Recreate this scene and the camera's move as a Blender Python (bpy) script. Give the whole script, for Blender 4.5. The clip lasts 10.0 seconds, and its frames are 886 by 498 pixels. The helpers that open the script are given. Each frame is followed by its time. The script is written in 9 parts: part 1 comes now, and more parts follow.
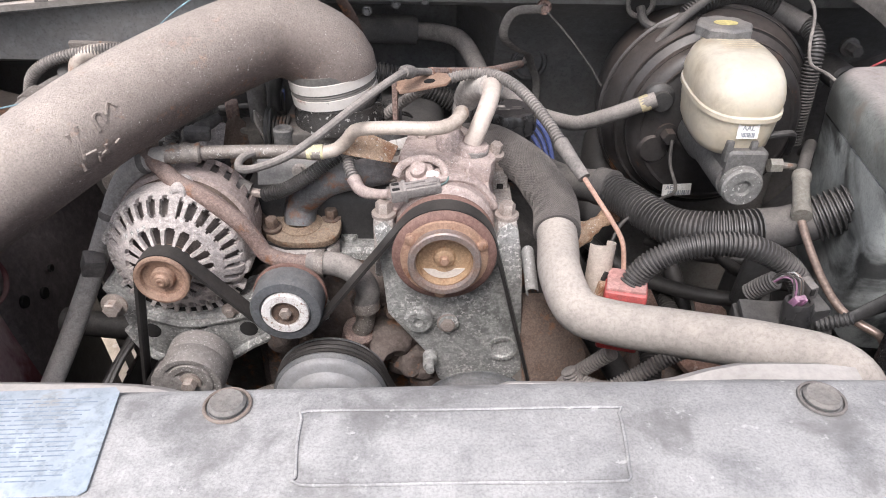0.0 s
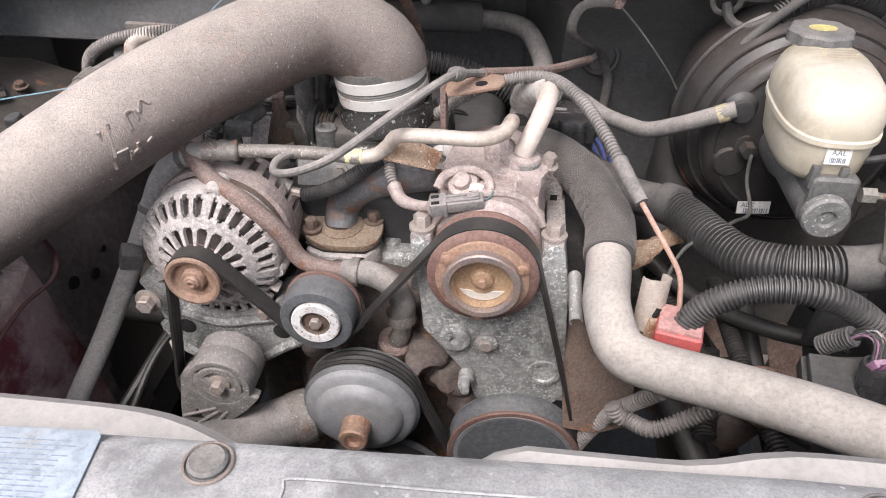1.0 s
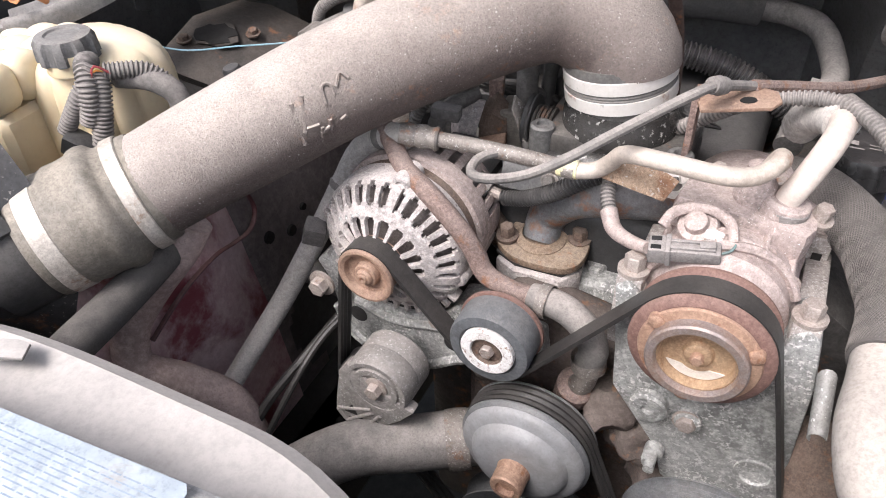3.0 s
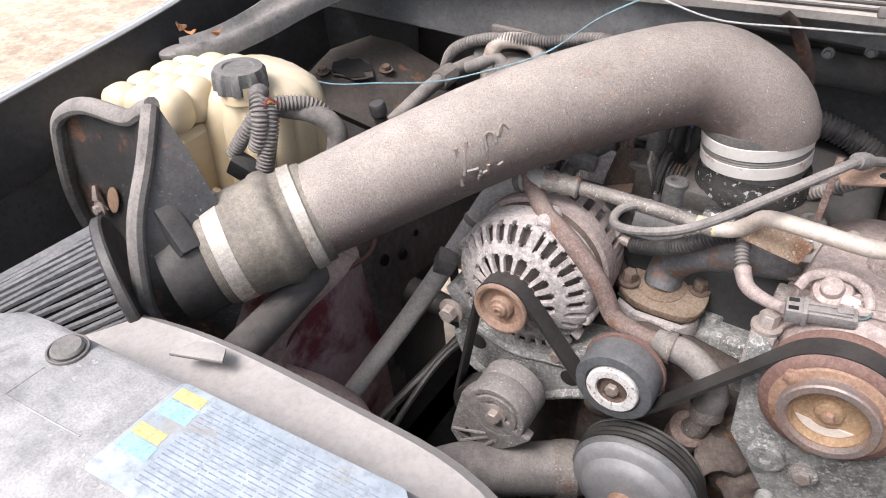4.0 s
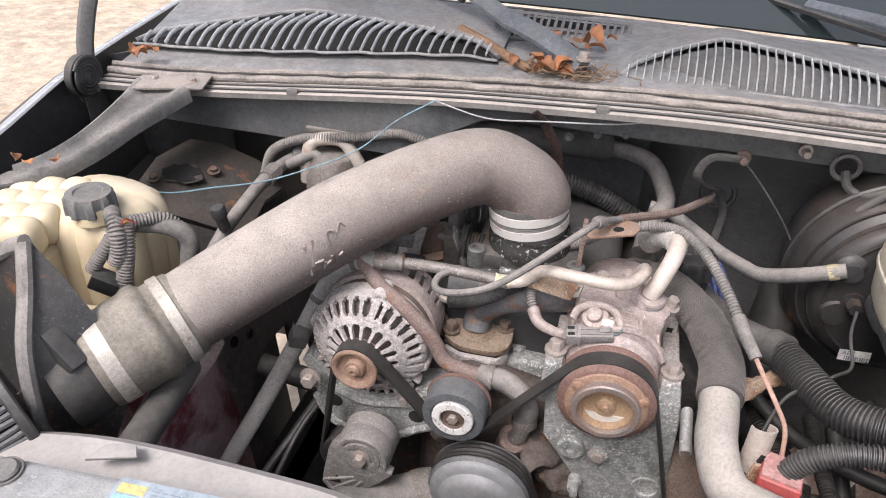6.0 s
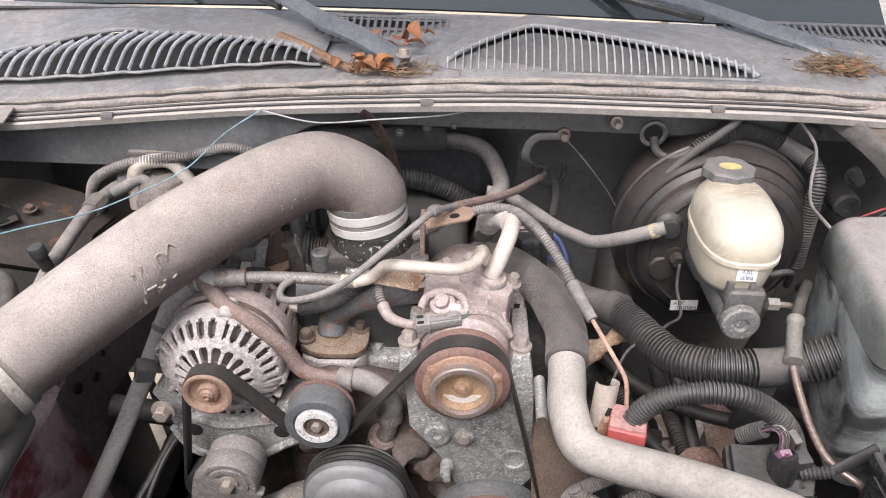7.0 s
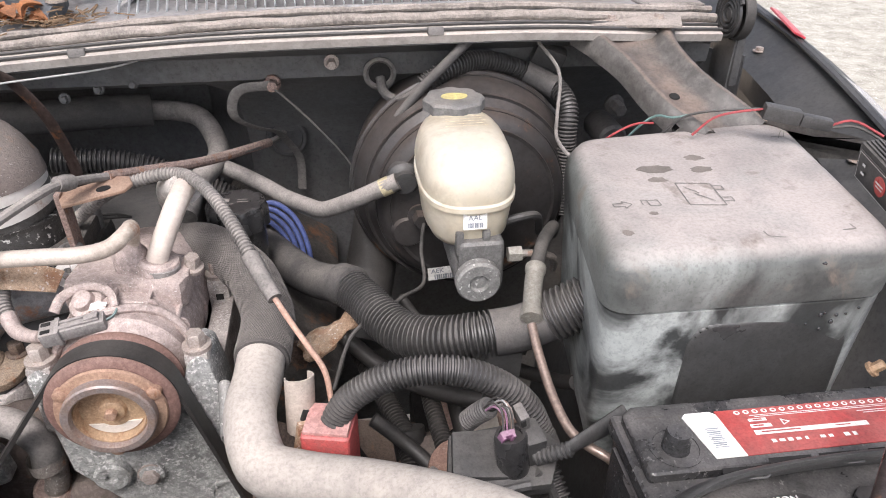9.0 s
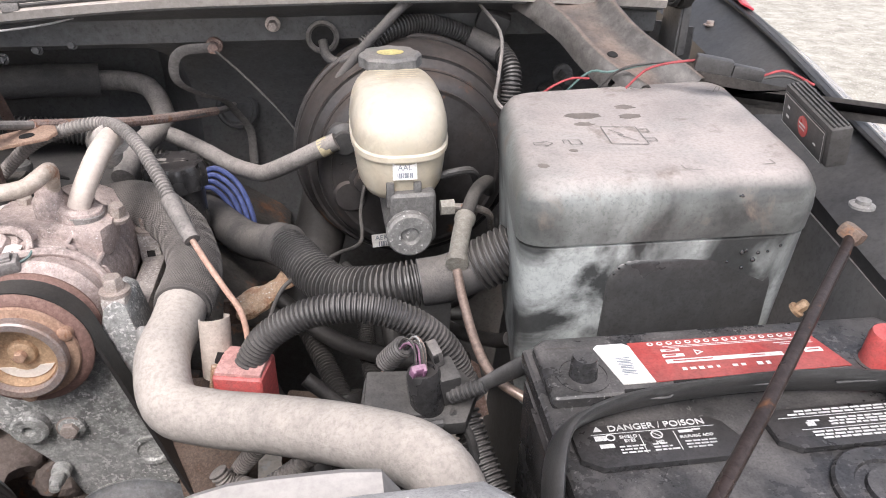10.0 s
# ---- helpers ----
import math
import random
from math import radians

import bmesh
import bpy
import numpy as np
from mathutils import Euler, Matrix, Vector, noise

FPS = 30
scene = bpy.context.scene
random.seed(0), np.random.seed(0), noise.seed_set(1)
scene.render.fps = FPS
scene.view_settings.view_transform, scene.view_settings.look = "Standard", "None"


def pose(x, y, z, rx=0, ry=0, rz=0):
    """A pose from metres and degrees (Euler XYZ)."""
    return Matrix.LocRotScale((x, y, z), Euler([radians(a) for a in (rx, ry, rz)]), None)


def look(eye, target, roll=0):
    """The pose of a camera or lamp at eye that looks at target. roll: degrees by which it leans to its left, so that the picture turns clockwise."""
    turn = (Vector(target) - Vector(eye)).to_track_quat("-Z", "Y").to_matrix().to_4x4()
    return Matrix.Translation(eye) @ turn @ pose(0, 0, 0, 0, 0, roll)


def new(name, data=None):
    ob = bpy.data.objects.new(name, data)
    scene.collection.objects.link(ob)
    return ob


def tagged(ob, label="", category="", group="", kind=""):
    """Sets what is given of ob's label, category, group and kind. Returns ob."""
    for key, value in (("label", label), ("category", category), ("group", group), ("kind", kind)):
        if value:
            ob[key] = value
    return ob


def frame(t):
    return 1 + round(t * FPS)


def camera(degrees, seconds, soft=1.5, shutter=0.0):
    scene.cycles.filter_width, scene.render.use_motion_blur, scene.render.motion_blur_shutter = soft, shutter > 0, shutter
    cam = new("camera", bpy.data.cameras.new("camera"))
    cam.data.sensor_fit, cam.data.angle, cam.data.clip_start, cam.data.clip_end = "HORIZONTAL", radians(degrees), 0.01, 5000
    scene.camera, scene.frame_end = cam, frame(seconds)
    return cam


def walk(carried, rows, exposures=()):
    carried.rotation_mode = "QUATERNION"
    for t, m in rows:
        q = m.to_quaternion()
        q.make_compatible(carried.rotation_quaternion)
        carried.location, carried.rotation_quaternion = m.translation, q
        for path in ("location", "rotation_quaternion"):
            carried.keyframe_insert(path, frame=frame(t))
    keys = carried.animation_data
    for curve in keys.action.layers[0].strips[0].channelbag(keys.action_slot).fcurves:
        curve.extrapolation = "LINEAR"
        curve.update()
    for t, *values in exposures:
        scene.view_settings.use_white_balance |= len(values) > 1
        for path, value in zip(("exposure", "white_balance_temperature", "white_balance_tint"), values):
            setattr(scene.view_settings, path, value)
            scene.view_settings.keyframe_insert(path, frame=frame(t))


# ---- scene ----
cam = camera(63.7, 10.0, soft=1.0)
PATH = [
    (0, (-0.006, 0.023, 1.572), (0.022, 1.689, 0.464), 1.1),
    (0.5, (0.012, 0.053, 1.578), (-0.057, 1.693, 0.435), 0.9),
    (1, (0.029, 0.097, 1.586), (-0.153, 1.698, 0.401), 0.3),
    (1.5, (0.049, 0.144, 1.584), (-0.255, 1.701, 0.367), -0.3),
    (2, (0.048, 0.195, 1.576), (-0.408, 1.685, 0.323), -1.4),
    (2.5, (0.037, 0.225, 1.565), (-0.558, 1.656, 0.3), -1.8),
    (3, (0.008, 0.227, 1.56), (-0.717, 1.6, 0.3), -2.0),
    (3.2, (-0.01, 0.225, 1.568), (-0.784, 1.577, 0.314), -2.0),
    (4.3, (-0.066, 0.126, 1.624), (-0.924, 1.489, 0.438), 0.3),
    (4.5, (-0.07, 0.113, 1.64), (-0.91, 1.5, 0.47), 0.8),
    (5, (-0.068, 0.082, 1.678), (-0.811, 1.553, 0.546), 1.7),
    (5.5, (-0.061, 0.049, 1.703), (-0.638, 1.614, 0.6), 2.7),
    (5.7, (-0.052, 0.04, 1.715), (-0.557, 1.634, 0.619), 2.9),
    (6.8, (-0.025, 0.022, 1.733), (-0.123, 1.709, 0.662), 2.0),
    (7, (-0.006, 0.028, 1.721), (-0.048, 1.721, 0.658), 1.7),
    (7.5, (0.053, 0.07, 1.692), (0.144, 1.755, 0.618), 0.9),
    (8, (0.109, 0.103, 1.656), (0.288, 1.781, 0.582), 0.2),
    (8.5, (0.171, 0.133, 1.615), (0.403, 1.812, 0.554), 0.0),
    (9, (0.216, 0.152, 1.588), (0.482, 1.841, 0.549), 0.4),
    (9.5, (0.262, 0.148, 1.557), (0.545, 1.854, 0.552), 0.7),
    (10, (0.277, 0.116, 1.524), (0.557, 1.833, 0.537), 0.7),
]
walk(cam, [(t, look(eye, target, roll)) for t, eye, target, roll in PATH], exposures=[(t, e, 6500, 13) for t, e in ((0, 0.94), (1.5, 1.04), (3.0, 1.22), (4.5, 0.89), (5.5, 0.81), (7.0, 0.98), (8.0, 1.05), (9.0, 1.03), (10.0, 1.05))])

# ---- world and light: bright overcast day, hood open above the bay ----
world = bpy.data.worlds.new("sky")
scene.world = world
world.use_nodes = True
wn, wl = world.node_tree.nodes, world.node_tree.links
sky = wn.new("ShaderNodeTexSky")
sky.sky_type, sky.sun_disc = "NISHITA", False
sky.sun_elevation, sky.sun_rotation = radians(52), radians(200)
sky.air_density, sky.dust_density, sky.ozone_density = 1.0, 3.0, 1.0
grey = wn.new("ShaderNodeHueSaturation")  # a thin white overcast takes most of the blue
grey.inputs["Saturation"].default_value = 0.45
wl.new(sky.outputs["Color"], grey.inputs["Color"])
wl.new(grey.outputs["Color"], wn["Background"].inputs["Color"])
wn["Background"].inputs["Strength"].default_value = 0.15
sun_data = bpy.data.lights.new("sun", "SUN")
sun_data.energy, sun_data.angle, sun_data.color = 1.6, radians(25), (1.0, 0.965, 0.95)
sun = new("sun", sun_data)
sun.matrix_world = look((-0.6, -1.6, 2.6), (0, 0, 0))
scene.view_settings.exposure = 0.98


# ---- materials ----
def nd(m, kind, **values):
    node = m.node_tree.nodes.new(kind)
    for key, value in values.items():
        node.inputs[key].default_value = value
    return node


def ramp(m, fac, a, b, ca, cb):
    node = m.node_tree.nodes.new("ShaderNodeMapRange")
    node.inputs[1].default_value, node.inputs[2].default_value = a, b
    node.inputs[3].default_value, node.inputs[4].default_value = ca, cb
    m.node_tree.links.new(fac, node.inputs[0])
    return node.outputs[0]


def mix(m, fac, a, b):
    node = m.node_tree.nodes.new("ShaderNodeMix")
    node.data_type = "RGBA"
    link = m.node_tree.links.new
    for value, socket in ((fac, node.inputs[0]), (a, node.inputs[6]), (b, node.inputs[7])):
        if isinstance(value, bpy.types.NodeSocket):
            link(value, socket)
        elif isinstance(value, (int, float)):
            socket.default_value = value
        else:
            socket.default_value = (*value, 1)
    return node.outputs[2]


def noise_of(m, scale, detail=4, rough=0.6, vector=None, smear=0.0):
    node = nd(m, "ShaderNodeTexNoise", Scale=scale, Detail=detail, Roughness=rough, Distortion=smear)
    pos = vector or m.node_tree.nodes["pos"].outputs["Position"]
    m.node_tree.links.new(pos, node.inputs["Vector"])
    return node.outputs["Fac"]


def surface(name, base, other=None, rough=0.6, metal=0.0, grain=60, amount=1.0, dust=0.0, dust_col=(0.35, 0.315, 0.285),
            speck=0.0, speck_col=(0.75, 0.74, 0.72), rust=0.0, bump=0.15, bump_scale=300, coat=0.0, trans=0.0, per_piece=0.0,
            speck_scale=220, mottle=0.58, cover=(0.38, 0.60, 0.25), face=(-0.1, 0.85), smear=0.0, crisp=0.15, bias=0.0, stain=None, along=None):
    """A worn surface: two-scale colour, dust that lies on upper faces (on the tube it also paints light from above),
    light specks, rust patches and fine relief.
    """
    m = bpy.data.materials.new(name)
    m.use_nodes = True
    nodes, link = m.node_tree.nodes, m.node_tree.links.new
    bsdf = nodes["Principled BSDF"]
    geo = nodes.new("ShaderNodeNewGeometry")
    geo.name = "pos"
    other = other or tuple(c * 0.6 for c in base)
    big = noise_of(m, grain * 0.25, 5, smear=smear)
    fine = noise_of(m, grain * 3, 4, 0.7)
    col = mix(m, ramp(m, big, 0.5 + bias - crisp, 0.5 + bias + crisp, 0, amount), base, other)
    col = mix(m, ramp(m, fine, 0.42, 0.72, 0, mottle), col, tuple(min(1, c * 1.7 + 0.02) for c in base))
    grit = noise_of(m, grain * 9, 3, 0.75)
    col = mix(m, ramp(m, grit, 0.5, 0.72, 0, mottle), col, tuple(c * 0.45 for c in base))
    r = ramp(m, big, 0.3, 0.7, max(0.05, rough - 0.1), min(1, rough + 0.1))
    if per_piece:
        info = nodes.new("ShaderNodeObjectInfo")
        col = mix(m, ramp(m, info.outputs["Random"], 0, 1, 0, per_piece), col, other)
    if rust:
        spots = noise_of(m, grain * 0.5, 6, 0.7)
        f = ramp(m, spots, 0.62 - 0.3 * rust, 0.72 - 0.25 * rust, 0, 0.9)
        col = mix(m, f, col, mix(m, fine, (0.16, 0.06, 0.025), (0.36, 0.16, 0.07)))
    if speck:
        s = noise_of(m, speck_scale, 3, 0.6)
        patch = noise_of(m, grain * 0.4, 3)
        f = nodes.new("ShaderNodeMath")
        f.operation = "MULTIPLY"
        link(ramp(m, s, 0.66 - 0.2 * speck, 0.72 - 0.16 * speck, 0, 0.9), f.inputs[0])
        link(ramp(m, patch, 0.35, 0.6, 0.1, 1), f.inputs[1])
        col = mix(m, f.outputs[0], col, speck_col)
    if dust:
        sep = nodes.new("ShaderNodeSeparateXYZ")
        link(geo.outputs["Normal"], sep.inputs[0])
        up = ramp(m, sep.outputs["Z"], face[0], face[1], 0.06, 1)
        film = ramp(m, noise_of(m, grain * 0.35, 6, 0.68, smear=smear), cover[0], cover[1], cover[2], 1)
        f = nodes.new("ShaderNodeMath")
        f.operation = "MULTIPLY"
        link(up, f.inputs[0]), link(film, f.inputs[1])
        g = nodes.new("ShaderNodeMath")
        g.operation = "MULTIPLY"
        g.inputs[1].default_value = dust
        link(f.outputs[0], g.inputs[0])
        dusty = mix(m, ramp(m, grit, 0.42, 0.66, 0, mottle), dust_col, tuple(c * 0.5 for c in dust_col))
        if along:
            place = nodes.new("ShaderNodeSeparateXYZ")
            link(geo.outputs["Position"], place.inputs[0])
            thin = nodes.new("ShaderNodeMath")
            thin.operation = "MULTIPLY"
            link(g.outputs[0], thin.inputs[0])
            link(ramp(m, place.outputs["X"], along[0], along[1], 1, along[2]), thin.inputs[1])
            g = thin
        col = mix(m, g.outputs[0], col, dusty)
        add = nodes.new("ShaderNodeMath")
        add.operation = "MULTIPLY_ADD"
        add.inputs[1].default_value = 0.35
        link(g.outputs[0], add.inputs[0]), link(r, add.inputs[2])
        r = add.outputs[0]
    if stain:
        scale, lo, hi, tone = stain
        col = mix(m, ramp(m, noise_of(m, scale, 7, 0.65, smear=0.4), lo, hi, 0, 0.9), col, tone)
    link(col, bsdf.inputs["Base Color"])
    link(r, bsdf.inputs["Roughness"])
    bsdf.inputs["Metallic"].default_value = metal
    bsdf.inputs["Coat Weight"].default_value = coat
    bsdf.inputs["Coat Roughness"].default_value = 0.25
    if trans:
        bsdf.inputs["Subsurface Weight"].default_value = trans
        bsdf.inputs["Subsurface Radius"].default_value = (0.02, 0.015, 0.01)
    if bump:
        b = nd(m, "ShaderNodeBump", Strength=bump, Distance=0.002)
        link(noise_of(m, bump_scale, 5, 0.7), b.inputs["Height"])
        link(b.outputs[0], bsdf.inputs["Normal"])
    return m


M = {}
M["ground"] = surface("sandy_ground", (0.52, 0.43, 0.33), (0.34, 0.26, 0.19), 0.95, grain=3, speck=0.3, speck_scale=30, speck_col=(0.62, 0.56, 0.48), bump=0.6, bump_scale=8)
M["gravel"] = surface("pale_gravel", (0.40, 0.375, 0.325), (0.20, 0.185, 0.15), 0.95, grain=40, speck=0.35, speck_scale=50, speck_col=(0.72, 0.70, 0.65), bump=1.0, bump_scale=50)
M["grass"] = surface("dry_grass", (0.16, 0.17, 0.06), (0.08, 0.11, 0.03), 0.95, grain=20)
M["black_paint"] = surface("black_body_paint", (0.020, 0.020, 0.022), (0.032, 0.031, 0.030), 0.4, dust=0.25, dust_col=(0.22, 0.21, 0.2), grain=25, bump=0.05, face=(0.3, 1.0))
M["brace_grey"] = surface("grey_dusted_pressed_steel", (0.10, 0.10, 0.10), (0.06, 0.06, 0.06), 0.5, dust=0.8, dust_col=(0.36, 0.33, 0.31), grain=30, bump=0.15, bump_scale=160, cover=(0.34, 0.60, 0.3))
M["brace"] = surface("brown_dusted_pressed_steel", (0.085, 0.08, 0.076), (0.05, 0.048, 0.047), 0.5, dust=0.85, dust_col=(0.31, 0.225, 0.18), grain=30, bump=0.15, bump_scale=160, cover=(0.34, 0.60, 0.25), face=(0.80, 1.0))
M["box_black"] = surface("glossy_black_box", (0.028, 0.029, 0.030), (0.045, 0.044, 0.043), 0.33, dust=0.6, dust_col=(0.40, 0.37, 0.35), grain=30, bump=0.1, face=(0.3, 1.0))
# sky glare on the black wing edge, put in as a pale colour
M["edge_glare"] = surface("black_edge_sky_glare", (0.56, 0.57, 0.58), (0.48, 0.49, 0.50), 0.2, metal=0.2, dust=0.2, dust_col=(0.75, 0.74, 0.73), grain=10, amount=0.4, coat=0.5, bump=0.0, mottle=0.1)
M["bay_black"] = surface("dusty_black_bay_paint", (0.050, 0.051, 0.054), (0.075, 0.072, 0.069), 0.5, dust=0.5, dust_col=(0.30, 0.275, 0.26), grain=18, bump=0.12, bump_scale=120, face=(0.1, 0.95))
M["firewall"] = surface("firewall_paint", (0.085, 0.088, 0.092), (0.122, 0.118, 0.115), 0.45, dust=0.4, dust_col=(0.30, 0.28, 0.265), grain=24, bump=0.25, bump_scale=80, face=(0.2, 1.0))
M["plum"] = surface("faded_plum_liner", (0.66, 0.50, 0.51), (0.30, 0.14, 0.155), 0.5, dust=0.3, dust_col=(0.58, 0.46, 0.45), grain=34, amount=0.7, bump=0.15, mottle=0.3, smear=0.4, crisp=0.12, stain=(6, 0.50, 0.60, (0.20, 0.028, 0.042)))
M["seal"] = surface("weathered_rubber_seal", (0.22, 0.198, 0.18), (0.09, 0.082, 0.076), 0.85, dust=0.85, dust_col=(0.46, 0.40, 0.36), grain=70, bump=0.6, bump_scale=140, mottle=0.75)
M["flange"] = surface("dusty_tan_flange_paint", (0.26, 0.245, 0.23), (0.17, 0.155, 0.145), 0.55, dust=0.85, dust_col=(0.60, 0.53, 0.48), grain=26, bump=0.2, bump_scale=120, mottle=0.4, smear=0.6, cover=(0.3, 0.62, 0.35), face=(-0.3, 0.8))
M["cowl"] = surface("dusty_cowl_plastic", (0.24, 0.243, 0.25), (0.165, 0.163, 0.165), 0.45, dust=0.55, dust_col=(0.38, 0.335, 0.31), grain=14, bump=0.12, cover=(0.42, 0.65, 0.1))
M["cowl_fin"] = surface("grey_cowl_fin", (0.66, 0.68, 0.70), (0.50, 0.515, 0.53), 0.28, dust=0.3, dust_col=(0.6, 0.6, 0.6), grain=50, bump=0.05)
M["cover"] = surface("grimy_grey_cover", (0.15, 0.152, 0.158), (0.085, 0.083, 0.083), 0.36, dust=0.97, dust_col=(0.555, 0.548, 0.546), grain=60, amount=0.9, bump=0.18, bump_scale=220, mottle=0.6, speck=0.12, speck_scale=150, speck_col=(0.66, 0.655, 0.65), cover=(0.36, 0.60, 0.40), smear=0.15, crisp=0.10, stain=(15, 0.55, 0.68, (0.20, 0.195, 0.195)), along=(-0.10, 0.10, 0.72))
M["shroud"] = surface("dusty_fan_shroud", (0.14, 0.136, 0.132), (0.09, 0.086, 0.082), 0.6, dust=0.98, dust_col=(0.52, 0.488, 0.465), grain=20, bump=0.1, mottle=0.25, cover=(0.3, 0.6, 0.6))
# tube dust doubles as painted light: pale top, dark underside
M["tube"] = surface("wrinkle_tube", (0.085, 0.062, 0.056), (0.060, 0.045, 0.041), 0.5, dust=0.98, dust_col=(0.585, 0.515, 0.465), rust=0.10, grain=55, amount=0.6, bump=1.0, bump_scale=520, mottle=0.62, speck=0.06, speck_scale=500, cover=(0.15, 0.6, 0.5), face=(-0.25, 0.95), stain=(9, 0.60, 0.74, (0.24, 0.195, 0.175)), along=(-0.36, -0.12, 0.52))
M["silicone_end"] = surface("dusty_brown_grey_silicone", (0.13, 0.118, 0.10), (0.075, 0.066, 0.055), 0.5, dust=0.85, dust_col=(0.42, 0.37, 0.31), grain=60, bump=0.2, face=(-0.1, 1.0), mottle=0.7, cover=(0.36, 0.6, 0.2))
M["shield_rust"] = surface("black_shield_with_rust", (0.030, 0.030, 0.031), (0.045, 0.041, 0.040), 0.42, dust=0.12, rust=0.13, grain=30, bump=0.15, speck=0.1, speck_scale=260, speck_col=(0.3, 0.28, 0.25))
M["cast_wet"] = surface("oily_black_casting", (0.035, 0.034, 0.034), (0.07, 0.066, 0.062), 0.22, metal=0.3, speck=0.35, speck_col=(0.6, 0.59, 0.57), speck_scale=160, grain=90, bump=0.5, bump_scale=200)
M["blue_steel"] = surface("blue_grey_pipe_with_rust", (0.17, 0.175, 0.185), (0.10, 0.10, 0.105), 0.55, metal=0.3, dust=0.4, dust_col=(0.32, 0.27, 0.24), rust=0.34, grain=70, bump=0.5, bump_scale=300)
M["bare_copper"] = surface("bare_copper_wire", (0.44, 0.265, 0.20), (0.34, 0.20, 0.15), 0.6, dust=0.3, grain=60, bump=0.1)
M["hose_light"] = surface("pale_dusty_grey_hose", (0.40, 0.38, 0.36), (0.27, 0.255, 0.24), 0.8, dust=0.8, dust_col=(0.58, 0.535, 0.495), grain=60, bump=0.2, face=(-0.4, 0.8))
M["collar"] = surface("dusty_grey_rubber_collar", (0.085, 0.082, 0.080), (0.06, 0.058, 0.056), 0.5, dust=0.35, dust_col=(0.36, 0.33, 0.29), grain=60, bump=0.1)
M["wiper"] = surface("blue_grey_wiper_paint", (0.11, 0.122, 0.14), (0.075, 0.082, 0.092), 0.3, dust=0.3, dust_col=(0.36, 0.36, 0.36), grain=40, bump=0.05)
M["pulley_tan"] = surface("tan_rusted_pulley", (0.34, 0.225, 0.165), (0.24, 0.145, 0.105), 0.6, metal=0.2, dust=0.3, dust_col=(0.42, 0.33, 0.27), grain=100, bump=0.25)
M["suction"] = surface("cream_chalky_pipe", (0.66, 0.575, 0.52), (0.52, 0.44, 0.39), 0.45, metal=0.1, dust=0.3, dust_col=(0.68, 0.60, 0.55), grain=50, bump=0.12, mottle=0.25)
M["conn_dust"] = surface("dust_caked_connector", (0.21, 0.195, 0.188), (0.13, 0.12, 0.115), 0.65, dust=0.6, dust_col=(0.42, 0.375, 0.35), grain=80, bump=0.2)
M["clamp"] = surface("dull_steel_band", (0.52, 0.485, 0.44), (0.36, 0.31, 0.26), 0.38, metal=0.3, dust=0.35, dust_col=(0.54, 0.48, 0.42), grain=90, rust=0.12, bump=0.08)
M["clamp_bright"] = surface("bright_band_steel", (0.72, 0.695, 0.665), (0.58, 0.55, 0.52), 0.3, metal=0.25, dust=0.15, dust_col=(0.6, 0.55, 0.5), grain=60, rust=0.03, bump=0.05, mottle=0.15)
M["alu"] = surface("oxidised_aluminium", (0.52, 0.475, 0.455), (0.26, 0.235, 0.225), 0.72, metal=0.08, dust=0.4, dust_col=(0.64, 0.575, 0.55), speck=0.35, speck_scale=260, grain=70, bump=1.0, bump_scale=300, mottle=0.7, stain=(120, 0.60, 0.72, (0.13, 0.115, 0.11)))
M["alu_pink"] = surface("dusty_pink_aluminium", (0.40, 0.325, 0.302), (0.22, 0.175, 0.162), 0.55, metal=0.15, dust=0.6, dust_col=(0.57, 0.48, 0.445), speck=0.14, speck_scale=420, grain=60, bump=0.6, bump_scale=220, mottle=0.65, cover=(0.40, 0.58, 0.1), stain=(55, 0.60, 0.72, (0.19, 0.15, 0.135)))
M["alu_dark"] = surface("stained_cast_aluminium", (0.35, 0.352, 0.34), (0.175, 0.178, 0.17), 0.5, metal=0.2, dust=0.25, dust_col=(0.45, 0.43, 0.41), speck=0.62, speck_scale=300, speck_col=(0.78, 0.77, 0.75), grain=40, bump=0.8, bump_scale=360, mottle=0.75, crisp=0.12)
M["alu_bracket"] = surface("pinkish_speckled_casting", (0.42, 0.385, 0.36), (0.25, 0.22, 0.205), 0.6, metal=0.15, dust=0.4, dust_col=(0.56, 0.49, 0.455), speck=0.5, speck_scale=480, grain=50, bump=0.6, bump_scale=480, mottle=0.7)
M["cast_grey"] = surface("smooth_grey_casting", (0.24, 0.226, 0.217), (0.16, 0.148, 0.14), 0.6, metal=0.15, dust=0.4, dust_col=(0.40, 0.35, 0.325), speck=0.22, speck_scale=420, grain=60, bump=0.3, bump_scale=420)
M["rust"] = surface("rusty_steel", (0.135, 0.092, 0.07), (0.08, 0.056, 0.046), 0.85, metal=0.1, dust=0.4, dust_col=(0.30, 0.25, 0.215), rust=0.15, grain=110, bump=0.7, mottle=0.8)
M["flange_rust"] = surface("orange_dusted_rusty_flange", (0.25, 0.18, 0.125), (0.13, 0.088, 0.062), 0.85, dust=0.6, dust_col=(0.46, 0.385, 0.31), rust=0.2, grain=110, bump=0.8, mottle=0.8)
M["rust_tube"] = surface("rust_brown_pipe", (0.235, 0.165, 0.142), (0.14, 0.092, 0.078), 0.85, dust=0.5, dust_col=(0.42, 0.345, 0.315), rust=0.2, grain=110, mottle=0.9, bump=1.0, bump_scale=460)
